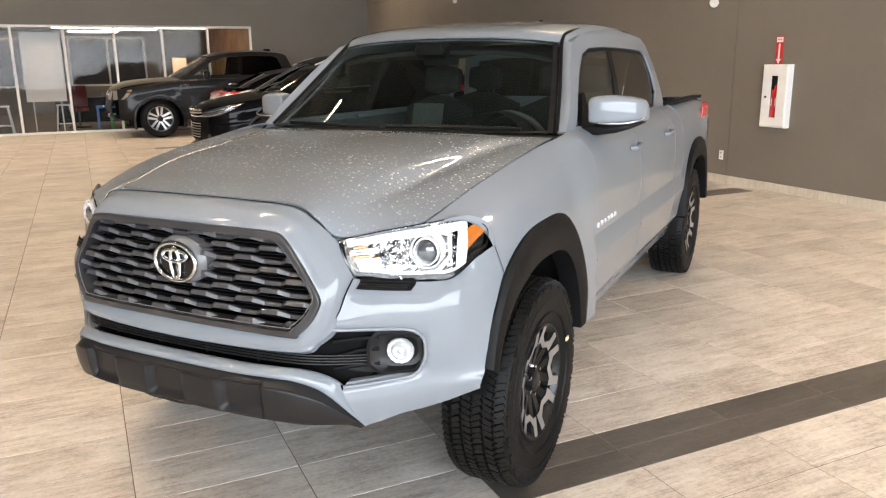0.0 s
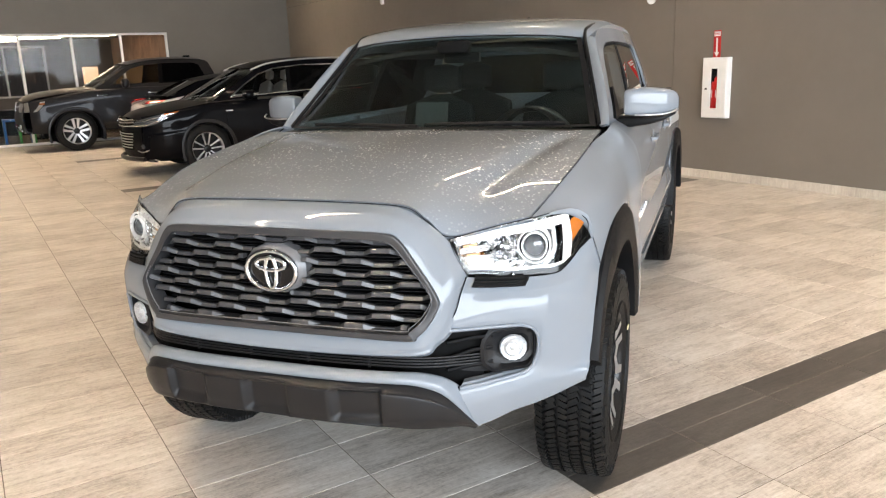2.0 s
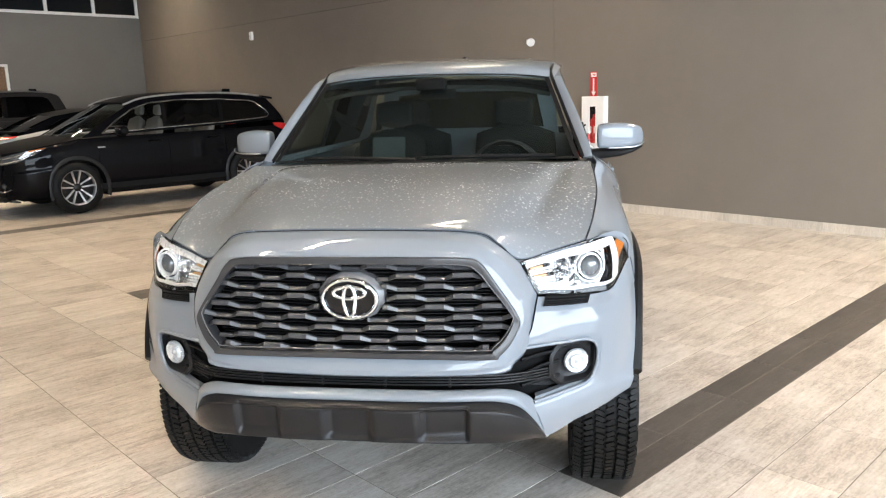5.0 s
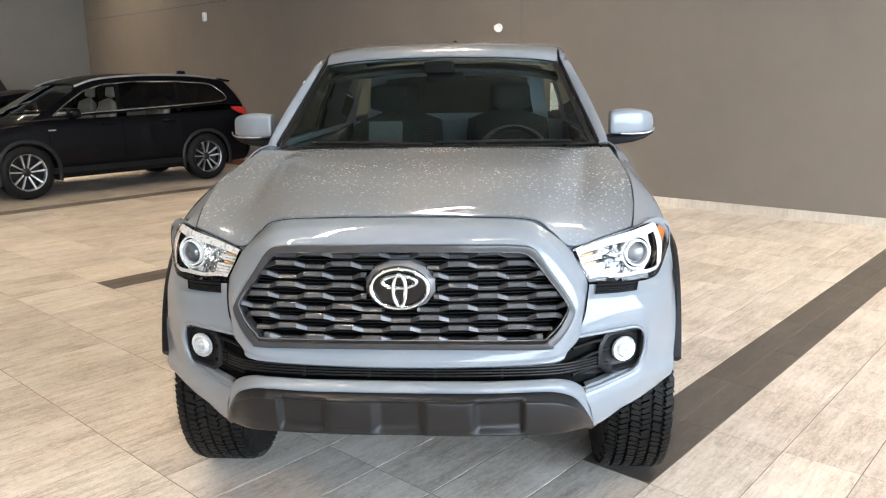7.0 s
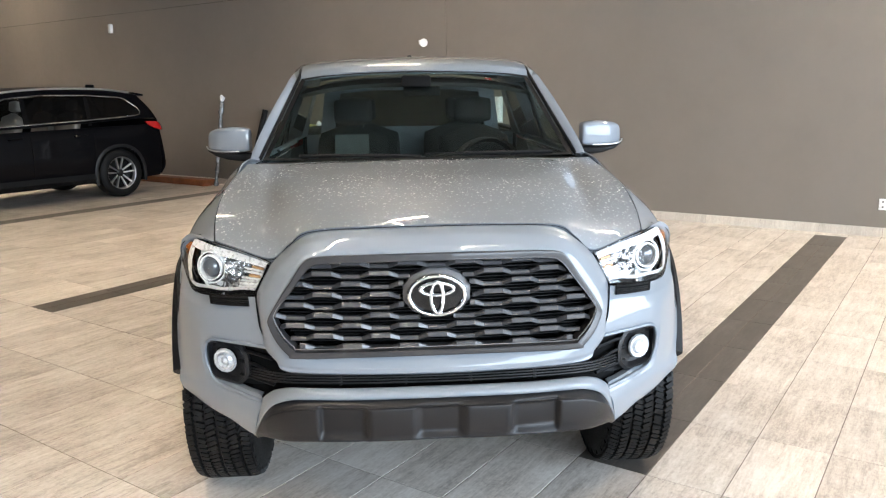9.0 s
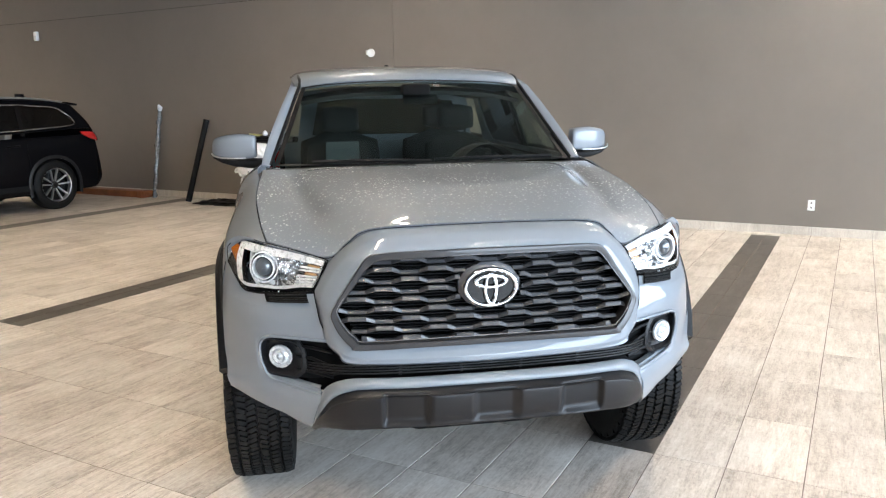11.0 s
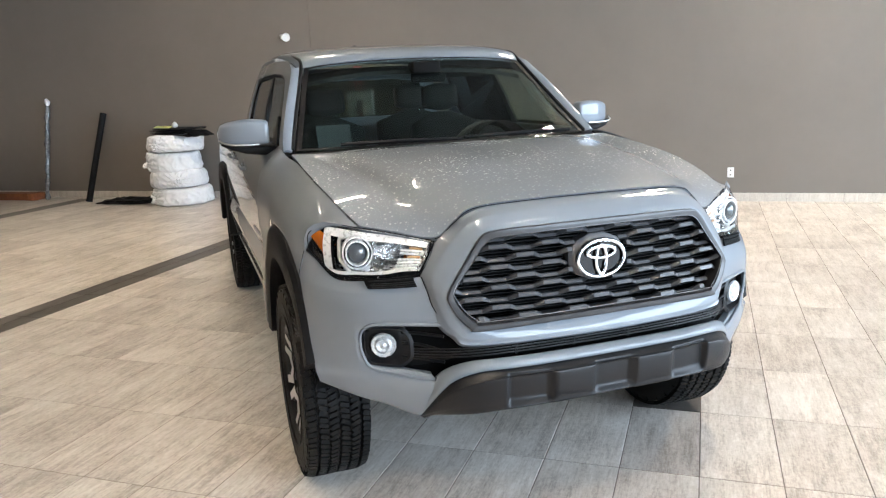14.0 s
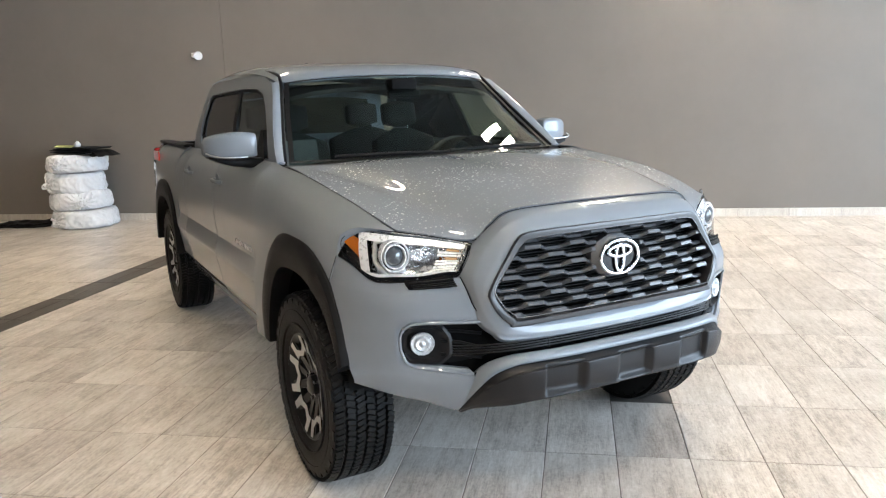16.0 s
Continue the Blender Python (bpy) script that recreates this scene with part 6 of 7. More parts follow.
for s, pr in ((1, side_r), (-1, side_l)):
    f = lambda a: np.array(a) * [1, s, 1]
    hlp = part("headlamp", Geo().grid(f(net([[(0.04, 0.58, 0.84), (0.18, 0.77, 0.885), (0.42, 0.89, 0.935), (0.74, 0.95, 0.98)], [(0.02, 0.60, 0.80), (0.15, 0.78, 0.82), (0.38, 0.885, 0.865), (0.70, 0.955, 0.955)], [(0.03, 0.60, 0.755), (0.14, 0.77, 0.765), (0.33, 0.87, 0.80), (0.56, 0.94, 0.90)]], 8, 20) + [-0.015, 0.012, 0.004])), PROJECTOR, pr, "headlamp with bright strips", smooth=60, solid=0.01)
    for q in ([(0.05, 0.605, 0.825), (0.18, 0.785, 0.86), (0.40, 0.90, 0.905), (0.66, 0.96, 0.955)], [(0.03, 0.615, 0.785), (0.15, 0.785, 0.795), (0.35, 0.885, 0.835), (0.56, 0.95, 0.905)]):
        part("lamp_strip", Geo().tube(f(cr(q, 16)) + np.array([-0.02, s * 0.012, 0.0]), 0.010, 6), CHROME, hlp, "bright strip", smooth=60)
    part("side_marker", Geo().grid(f(net([[(0.48, 0.905, 0.945), (0.72, 0.955, 0.978)], [(0.45, 0.905, 0.918), (0.66, 0.955, 0.958)]], 4, 6) + [-0.012, 0.018, 0.004])), AMBER, hlp, "amber marker", smooth=40, solid=0.006)
    vent = part("side_vent", Geo().grid(f([[(0.065, 0.56, 0.66), (0.15, 0.70, 0.68), (0.23, 0.80, 0.66)], [(0.06, 0.55, 0.52), (0.14, 0.70, 0.52), (0.22, 0.80, 0.54)], [(0.07, 0.54, 0.39), (0.14, 0.69, 0.38), (0.20, 0.77, 0.43)]]) + np.array([-0.012, s * 0.006, 0])), UNDER, pr, "dark side vent", smooth=50, solid=0.01)
    part("fog_lamp", Geo().lathe([(0.04, 0.0), (0.034, 0.014), (0.001, 0.018)], (0.10, s * 0.69, 0.47), (-0.8, s * 0.6, 0), 20), PROJECTOR, vent)
    part("vent_trim", Geo().tube(f(cr([(0.03, 0.545, 0.40), (0.09, 0.68, 0.385), (0.17, 0.78, 0.42)], 12)), 0.008, 6), SATIN, vent, "thin bright trim", smooth=60)
    part("tail_light", Geo().grid(f(net([[(4.62, 0.905, 1.17), (4.82, 0.90, 1.16), (4.99, 0.80, 1.14), (5.03, 0.62, 1.13)], [(4.66, 0.925, 1.12), (4.86, 0.91, 1.10), (5.02, 0.81, 1.08), (5.05, 0.62, 1.07)], [(4.78, 0.935, 1.06), (4.90, 0.915, 1.03), (5.03, 0.82, 1.01), (5.06, 0.62, 1.01)]], 8, 16) + [0, 0.012, 0])), REDLENS, pr, "red tail light", smooth=60, solid=0.012)
    mm = part("door_mirror", Geo().box((1.86, s * 1.04, 1.165), (0.15, 0.24, 0.14), 0.05), BLACKPAINT, pr, smooth=50)
    part("mirror_cap", Geo().box((1.80, s * 1.04, 1.19), (0.04, 0.2, 0.02), 0.008), CHROME, mm, smooth=40)
    for x in (2.42, 3.42):
        part("door_handle", Geo().tube(cr([(x - 0.1, s * 0.93, 0.985), (x - 0.08, s * 0.965, 0.99), (x + 0.08, s * 0.965, 1.0), (x + 0.1, s * 0.93, 1.0)], 12), 0.014, 8), BLACKPAINT, pr)
    for x in (1.50, 2.62, 3.62):
        part("door_seam", Geo().tube(cr([(x, s * 0.945, 0.42), (x + 0.02, s * 0.958, 0.7), (x + 0.02, s * 0.94, 1.02)], 10), 0.004, 4), UNDER, pr)
    part("side_cladding", Geo().grid([[(x, s * 0.925, 0.27), (x, s * 0.965, 0.33), (x, s * 0.955, 0.41)] for x in np.linspace(1.5, 3.66, 6)]), PLASTIC, pr, smooth=30, solid=0.01)
    part("fender_badge", Geo().box((1.56, s * 0.962, 0.94), (0.11, 0.004, 0.014), 0.001), SATIN, pr, smooth=0)
    part("roof_rail", Geo().tube(cr([(2.05, s * 0.715, 1.54), (2.4, s * 0.72, 1.64), (3.1, s * 0.715, 1.69), (3.9, s * 0.71, 1.685), (4.5, s * 0.70, 1.63)], 30), 0.014, 8), SATIN, suv, "satin silver roof rail", smooth=60)
    for x in (1.17, 4.06):
        road_wheel(suv, x, s * 0.83, s, 0.38, 0.256, 0.24, 5, 0.85, 0.052)
    seat(2.35, s * 0.36, 0.52, suv).data.materials[0] = LEATHER
    seat(3.25, s * 0.36, 0.6, suv).data.materials[0] = LEATHER
for o in suv.children_recursive:
    if o.name.startswith(("backrest", "headrest")) and not o.name.startswith("headrest_post"):
        o.data.materials[0] = LEATHER
part("aerial", Geo().box((4.25, 0, 1.735), (0.16, 0.035, 0.06), 0.015), BLACKPAINT, suv, smooth=40)
part("underbody", Geo().box((2.55, 0, 0.32), (4.3, 1.2, 0.2)), UNDER, suv, smooth=0)
part("cabin_floor", Geo().box((2.9, 0, 0.6), (3.2, 1.6, 0.1)), DASH, suv, smooth=0)
part("dashboard", Geo().box((1.72, 0, 1.0), (0.4, 1.6, 0.2), 0.06), DASH, suv, smooth=40)

# short overhangs
for o in suv.children_recursive:
    if o.data and not o.name.startswith(("wheel.", "tyre", "hub_cap", "spoke", "rim_lip")):
        for v in o.data.vertices:
            v.co.x = 1.17 - (1.17 - v.co.x) * 0.87 if v.co.x < 1.17 else 4.06 + (v.co.x - 4.06) * 0.95 if v.co.x > 4.06 else v.co.x

# --- dark grey full-size pickup beyond it ---
tun = thing("pickup_truck", pose(0.90, 19.35, 0), "dark grey metallic full-size pickup truck", "pickup truck")
thw = lambda x: 1.0 - 0.16 * max(0, (0.45 - x) / 0.45) ** 2.2
tbelt = lambda x: 1.05 + 0.20 * min(1, max(0, x) / 1.3) + 0.03 * min(1, max(0, x - 1.3) / 2)
tr, tl = lower_body(tun, GREYPAINT, np.linspace(0.1, 5.75, 90), thw, tbelt, (0.93, 4.65), 0.50, 0.40)
tlean = lambda x, z: 0.93 - 0.38 * max(0, z - 1.27) ** 1.1
TOUT = [(1.40, 1.26), (1.80, 1.52), (2.12, 1.72), (2.5, 1.82), (3.1, 1.85), (3.65, 1.83), (3.86, 1.76), (3.96, 1.5), (4.0, 1.28), (3.2, 1.27), (2.4, 1.27), (1.8, 1.265)]
TINN = [(1.72, 1.33), (1.95, 1.50), (2.18, 1.66), (2.5, 1.745), (3.1, 1.765), (3.55, 1.75), (3.66, 1.70), (3.74, 1.5), (3.74, 1.36), (3.2, 1.335), (2.4, 1.33), (1.9, 1.33)]
greenhouse(tun, GREYPAINT, TOUT, TINN, tlean, ((2.72, 0.09),), ((1.5, 2.72, SIDEGLASS), (2.72, 3.9, TINT)))
part("bonnet", cross([(0.02, 0.80, 1.03, 0.05, 0.05), (0.3, 0.88, 1.13, 0.08, 0.08), (0.8, 0.92, 1.20, 0.08, 0.05), (1.42, 0.94, 1.255, 0.06, 0.05)]), GREYPAINT, tun, smooth=60, solid=0.01)
o = part("windscreen", cross([(1.42, 0.90, 1.265, 0.02, 0.2), (1.8, 0.84, 1.52, 0.02, 0.15), (2.16, 0.74, 1.74, 0.03, 0.1)]), SIDEGLASS, tun, smooth=80, solid=0.004)
o.visible_shadow = False
part("roof", cross([(2.13, 0.75, 1.745, 0.03, 0.1), (2.5, 0.74, 1.82, 0.045, 0.05), (3.1, 0.74, 1.85, 0.05, 0), (3.7, 0.74, 1.82, 0.05, 0), (3.88, 0.74, 1.76, 0.04, 0)]), GREYPAINT, tun, smooth=60, solid=0.02)
part("cab_back", cross([(3.88, 0.74, 1.76, 0.03, 0), (3.97, 0.85, 1.5, 0.0, 0), (4.0, 0.92, 1.28, 0.0, 0), (4.0, 0.92, 0.8, 0, 0)]), GREYPAINT, tun, smooth=40, solid=0.02)
part("front_bumper", cross([(0.02, 0.80, 1.03, 0.0, 0.05), (-0.02, 0.84, 0.85, 0.0, 0.08), (-0.05, 0.86, 0.66, 0.0, 0.08), (0.0, 0.86, 0.45, 0.0, 0.06), (0.2, 0.86, 0.40, 0, 0)]), GREYPAINT, tun, smooth=50, solid=0.02)
for z in (0.95, 0.87, 0.79, 0.71):
    part("grille_bar", Geo().tube(cr([(0.0, -0.5, z), (-0.09, 0, z), (0.0, 0.5, z)], 16), 0.022, 8), CHROME, tun, "chrome grille bar", smooth=60)
part("lower_bumper", cross([(-0.08, 0.86, 0.60, 0, 0.06), (-0.10, 0.86, 0.50, 0, 0.06), (-0.02, 0.86, 0.42, 0, 0.05)]), CHROME, tun, smooth=50, solid=0.01)
part("tailgate", Geo().box((5.74, 0, 1.0), (0.06, 1.84, 0.55), 0.02), GREYPAINT, tun, smooth=40)
part("bed_cover", Geo().box((4.87, 0, 1.26), (1.7, 1.84, 0.04), 0.01), PLASTIC, tun, smooth=40)
part("underbody", Geo().box((2.9, 0, 0.48), (5.2, 1.3, 0.2)), UNDER, tun, smooth=0)
part("cabin_floor", Geo().box((2.7, 0, 0.75), (2.4, 1.7, 0.1)), DASH, tun, smooth=0)
for s, pr in ((1, tr), (-1, tl)):
    f = lambda a: np.array(a) * [1, s, 1]
    hlp = part("headlamp", Geo().grid(f(net([[(-0.02, 0.58, 1.02), (0.06, 0.80, 1.04), (0.42, 0.985, 1.06)], [(-0.05, 0.58, 0.92), (0.03, 0.80, 0.93), (0.34, 0.985, 0.95)], [(-0.05, 0.58, 0.85), (0.02, 0.80, 0.85), (0.25, 0.96, 0.86)]], 8, 12) + [-0.02, 0.012, 0])), SATIN, pr, "bright headlamp", smooth=50, solid=0.01)
    part("side_marker", Geo().box((0.34, s * 0.992, 1.01), (0.10, 0.014, 0.04), 0.006), AMBER, hlp, "amber marker", smooth=40)
    mm = part("door_mirror", Geo().box((1.98, s * 1.12, 1.36), (0.14, 0.22, 0.20), 0.05), GREYPAINT, pr, smooth=50)
    part("mirror_face", Geo().box((1.905, s * 1.12, 1.38), (0.02, 0.16, 0.06), 0.01), CHROME, mm, smooth=40)
    for x in (2.55, 3.55):
        part("door_handle", Geo().box((x, s * 1.0, 1.14), (0.2, 0.03, 0.035), 0.012), CHROME, pr, smooth=40)
    part("fender_badge", Geo().box((1.52, s * 1.0, 1.13), (0.22, 0.008, 0.04), 0.003), CHROME, pr, smooth=0)
    part("tail_light", Geo().box((5.70, s * 0.96, 1.05), (0.1, 0.08, 0.34), 0.02), REDLENS, pr, smooth=40)
    for x in (2.72, 3.85):
        part("door_seam", Geo().tube([(x, s * 0.99, 0.5), (x, s * 1.002, 0.8), (x, s * 0.975, 1.2)], 0.004, 4), UNDER, pr)
    for x in (0.93, 4.65):
        road_wheel(tun, x, s * 0.86, s, 0.415, 0.275, 0.27, 5, 1.8)
part("aerial", Geo().box((3.6, 0, 1.90), (0.16, 0.035, 0.06), 0.015), BLACKPAINT, tun, smooth=40)

# --- two-tone hatchback between them, its tail towards us ---
hat = thing("hatchback", pose(2.75, 16.8, 0), "silver hatchback with black glasshouse and red tail lights", "car")
hhw = lambda x: 0.89 - 0.14 * max(0, (0.5 - x) / 0.5) ** 2
hr, hl_ = lower_body(hat, SILVERPAINT, np.linspace(0.08, 4.3, 60), hhw, lambda x: 0.98 + 0.15 * min(1, max(0, x - 0.1) / 0.9) - 0.05 * max(0, x - 1) / 3, (0.85, 3.45), 0.36, 0.24)
hlean = lambda x, z: 0.83 - 0.45 * max(0, z - 0.95) ** 1.1
HO = [(0.35, 0.98), (0.75, 1.20), (1.15, 1.37), (1.7, 1.44), (2.3, 1.42), (2.8, 1.27), (3.35, 0.98), (2.4, 0.97), (1.4, 0.97)]
HI = [(0.85, 1.08), (1.0, 1.19), (1.25, 1.31), (1.7, 1.37), (2.3, 1.35), (2.7, 1.22), (3.05, 1.04), (2.4, 1.03), (1.4, 1.04)]
greenhouse(hat, BLACKPAINT, HO, HI, hlean, ((1.7, 0.08),), ((0.5, 1.7, TINT), (1.7, 3.4, TINT)))
part("roof", cross([(1.1, 0.62, 1.36, 0.04, 0.05), (1.7, 0.62, 1.44, 0.05, 0), (2.3, 0.62, 1.42, 0.04, 0)]), BLACKPAINT, hat, smooth=60, solid=0.02)
part("rear_window", cross([(0.30, 0.76, 1.0, 0.03, 0.05), (0.75, 0.72, 1.22, 0.02, 0.06), (1.13, 0.63, 1.37, 0.03, 0.05)]), TINT, hat, smooth=60)
part("tailgate", cross([(0.30, 0.76, 1.0, 0.03, 0.05), (0.08, 0.74, 0.92, 0.02, 0.07), (0.03, 0.74, 0.70, 0, 0.08), (0.0, 0.75, 0.45, 0, 0.08), (0.08, 0.75, 0.27, 0, 0.05)]), SILVERPAINT, hat, smooth=60, solid=0.02)
part("spoiler", Geo().box((0.42, 0, 1.10), (0.10, 1.40, 0.03), 0.01), BLACKPAINT, hat, smooth=40)
part("windscreen", cross([(2.3, 0.62, 1.42, 0.03, 0), (2.8, 0.72, 1.25, 0.02, -0.05), (3.35, 0.80, 0.98, 0.02, -0.15)]), TINT, hat, smooth=60)
part("bonnet", cross([(3.3, 0.80, 0.98, 0.03, -0.1), (3.9, 0.78, 0.88, 0.04, -0.1), (4.3, 0.70, 0.72, 0.03, -0.1)]), SILVERPAINT, hat, smooth=60, solid=0.01)
part("underbody", Geo().box((2.1, 0, 0.3), (3.8, 1.1, 0.2)), UNDER, hat, smooth=0)
for s, pr in ((1, hr), (-1, hl_)):
    f = lambda a: np.array(a) * [1, s, 1]
    part("tail_light", Geo().grid(f(net([[(0.10, 0.46, 1.01), (0.16, 0.70, 1.03), (0.42, 0.84, 1.04)], [(0.06, 0.50, 0.99), (0.12, 0.72, 1.005), (0.38, 0.85, 1.02)], [(0.04, 0.56, 0.965), (0.09, 0.74, 0.98), (0.3, 0.85, 1.0)]], 8, 12) + [-0.01, 0.012, 0])), REDLENS, pr, "red wrap-round tail light", smooth=50, solid=0.012)
    for x in (0.85, 3.45):
        road_wheel(hat, x, s * 0.77, s, 0.32, 0.21, 0.2, 5, 1.6)

# ---------- things along the back wall ----------
# fire extinguisher cabinet with its sign
fc = thing("extinguisher_cabinet", pose(BACK, 6.745, 0.102), "white wall-mounted cabinet with a red fire extinguisher inside", "fire cabinet")
part("box", Geo().grid(np.array([[(0.0, y, z) for y, z in ((-0.185, 0.66), (0.185, 0.66), (0.185, 1.38), (-0.185, 1.38))], [(-0.16, y, z) for y, z in ((-0.185, 0.66), (0.185, 0.66), (0.185, 1.38), (-0.185, 1.38))], [(-0.166, y, z) for y, z in ((-0.178, 0.667), (0.178, 0.667), (0.178, 1.373), (-0.178, 1.373))]]), cv=True), WHITE, fc, "white steel box", smooth=0)
SLOT = [(-0.045, 0.775), (0.055, 0.775), (0.055, 1.25), (-0.045, 1.25)]
fd = part("door", Geo().grid(np.array([[(x, y, z) for y, z in o] for x, o in ((-0.166, [(-0.178, 0.667), (0.178, 0.667), (0.178, 1.373), (-0.178, 1.373)]), (-0.178, [(-0.174, 0.671), (0.174, 0.671), (0.174, 1.369), (-0.174, 1.369)]), (-0.178, SLOT), (-0.150, SLOT))]), cv=True), WHITE, fc, "white door with a narrow glazed slot", smooth=0)
part("latch", Geo().box((-0.186, 0.118, 1.01), (0.016, 0.028, 0.022), 0.004), PLASTIC, fd, "small black latch", smooth=30)
part("slot_pane", Geo().box((-0.155, 0.005, 1.012), (0.003, 0.1, 0.475)), CLEAR, fd, smooth=0).visible_shadow = False
ex = part("extinguisher", Geo().lathe([(0.001, 0.70), (0.06, 0.70), (0.066, 0.72), (0.066, 1.04), (0.055, 1.09), (0.025, 1.125), (0.02, 1.15)], (-0.086, 0.01, 0), (0, 0, 1), 24), RED, fc, "red extinguisher bottle", smooth=50)
part("nozzle", Geo().tube(cr([(-0.09, 0.02, 1.16), (-0.12, 0.03, 1.13), (-0.13, 0.025, 1.0), (-0.13, 0.02, 0.9)], 14), 0.012, 8), PLASTIC, ex)
part("label_patch", Geo().box((-0.147, 0.01, 0.95), (0.002, 0.07, 0.09)), WHITE, ex, smooth=0)
part("back_liner", Geo().box((-0.012, 0, 1.02), (0.01, 0.36, 0.7)), DASH, fc, smooth=0)
for o in fc.children_recursive:
    o.data.transform(Matrix.Diagonal((0.5, 0.97, 1, 1)))
sg_ = thing("fire_sign", pose(BACK, 6.79, 0.083), "red wall sign with a white arrow pointing down", "sign")
part("plate", Geo().box((-0.004, 0, 1.55), (0.006, 0.105, 0.33), 0.002), RED, sg_, smooth=0)
part("arrow", Geo().add([(-0.009, y, z) for y, z in ((-0.012, 1.63), (0.012, 1.63), (0.012, 1.46), (0.036, 1.46), (0.0, 1.405), (-0.036, 1.46), (-0.012, 1.46))], [(0, 1, 2, 3, 4, 5, 6)]), WHITE, sg_, "white arrow", smooth=0, solid=0.001, off=0)
part("heading", Geo().box((-0.008, 0, 1.675), (0.002, 0.088, 0.055)), WHITE, sg_, "white heading patch", smooth=0)
fc_txt = bpy.data.curves.new("word", "FONT")
fc_txt.body, fc_txt.size, fc_txt.align_x, fc_txt.align_y, fc_txt.extrude = "FIRE", 0.036, "CENTER", "CENTER", 0.0005
word = new("word", fc_txt)
word.matrix_basis = pose(-0.0100, 0, 1.675, 90, 0, -90)
word.parent = sg_
fc_txt.materials.append(RED)


def outlet(y, z):
    o = thing("wall_socket", pose(BACK, y, z), "white wall socket with a dark slot plate", "socket", "wall sockets")
    part("plate", Geo().box((-0.004, 0, 0), (0.008, 0.072, 0.118), 0.003), WHITE, o, smooth=30)
    for k in (-0.026, 0.026):
        part("slot", Geo().box((-0.009, 0, k), (0.003, 0.016, 0.018), 0.001), STEEL, o, smooth=0)


outlet(7.567, 0.353)
outlet(2.037, 0.343)


def wall_lamp(y, z, turn):
    """A round white emergency lamp head on a wall plate."""
    o = thing("emergency_lamp", pose(BACK, y, z), "small white wall-mounted emergency lamp", "wall lamp", "emergency lamps")
    part("wall_plate", Geo().box((-0.02, 0.075, 0.005), (0.04, 0.045, 0.06), 0.006), WHITE, o, smooth=30)
    part("neck", Geo().tube([(-0.03, 0.06, 0.005), (-0.06, 0.02, 0.0)], 0.014, 10), WHITE, o)
    for s in turn:
        part("lamp_head", Geo().lathe([(0.001, -0.04), (0.034, -0.036), (0.052, -0.01), (0.056, 0.03), (0.050, 0.036), (0.03, 0.03), (0.001, 0.028)], (-0.075, s * 0.02, -0.005), (-0.85, s * 0.4, -0.3), 22), WHITE, o, "white lamp head", smooth=50)


wall_lamp(7.81, 2.243, (-1,))
o = thing("alarm_sensor", pose(BACK, 15.27, 2.855), "small white alarm sensor on the wall", "sensor")
part("body", Geo().box((-0.03, 0, 0), (0.06, 0.10, 0.17), 0.02), WHITE, o, smooth=40)
part("lens", Geo().box((-0.062, 0, -0.03), (0.006, 0.07, 0.07), 0.003), plain("frosted_lens", (0.6, 0.6, 0.58), 0.5), o, smooth=40)

# stack of four bagged tyres, clutter on top
BAG = plain("thin_white_plastic_bag", (0.72, 0.73, 0.75), 0.26, vary=0.06, scale=9, grain=0.6, gscale=38)
rn = random.Random(11)
LEVELS = (  # offset towards the wall and along it, height, foot, radius, tilt, angle of the gathered knot
    (0.00, 0.00, 0.245, 0.0, 0.405, (0, 0), 2.55),
    (0.02, 0.06, 0.25, 0.235, 0.395, (-2, 1.5), 3.75),
    (0.00, 0.09, 0.28, 0.475, 0.375, (2.5, -1), 2.35),
    (-0.01, 0.02, 0.25, 0.735, 0.385, (-3, 2), 3.05),
)
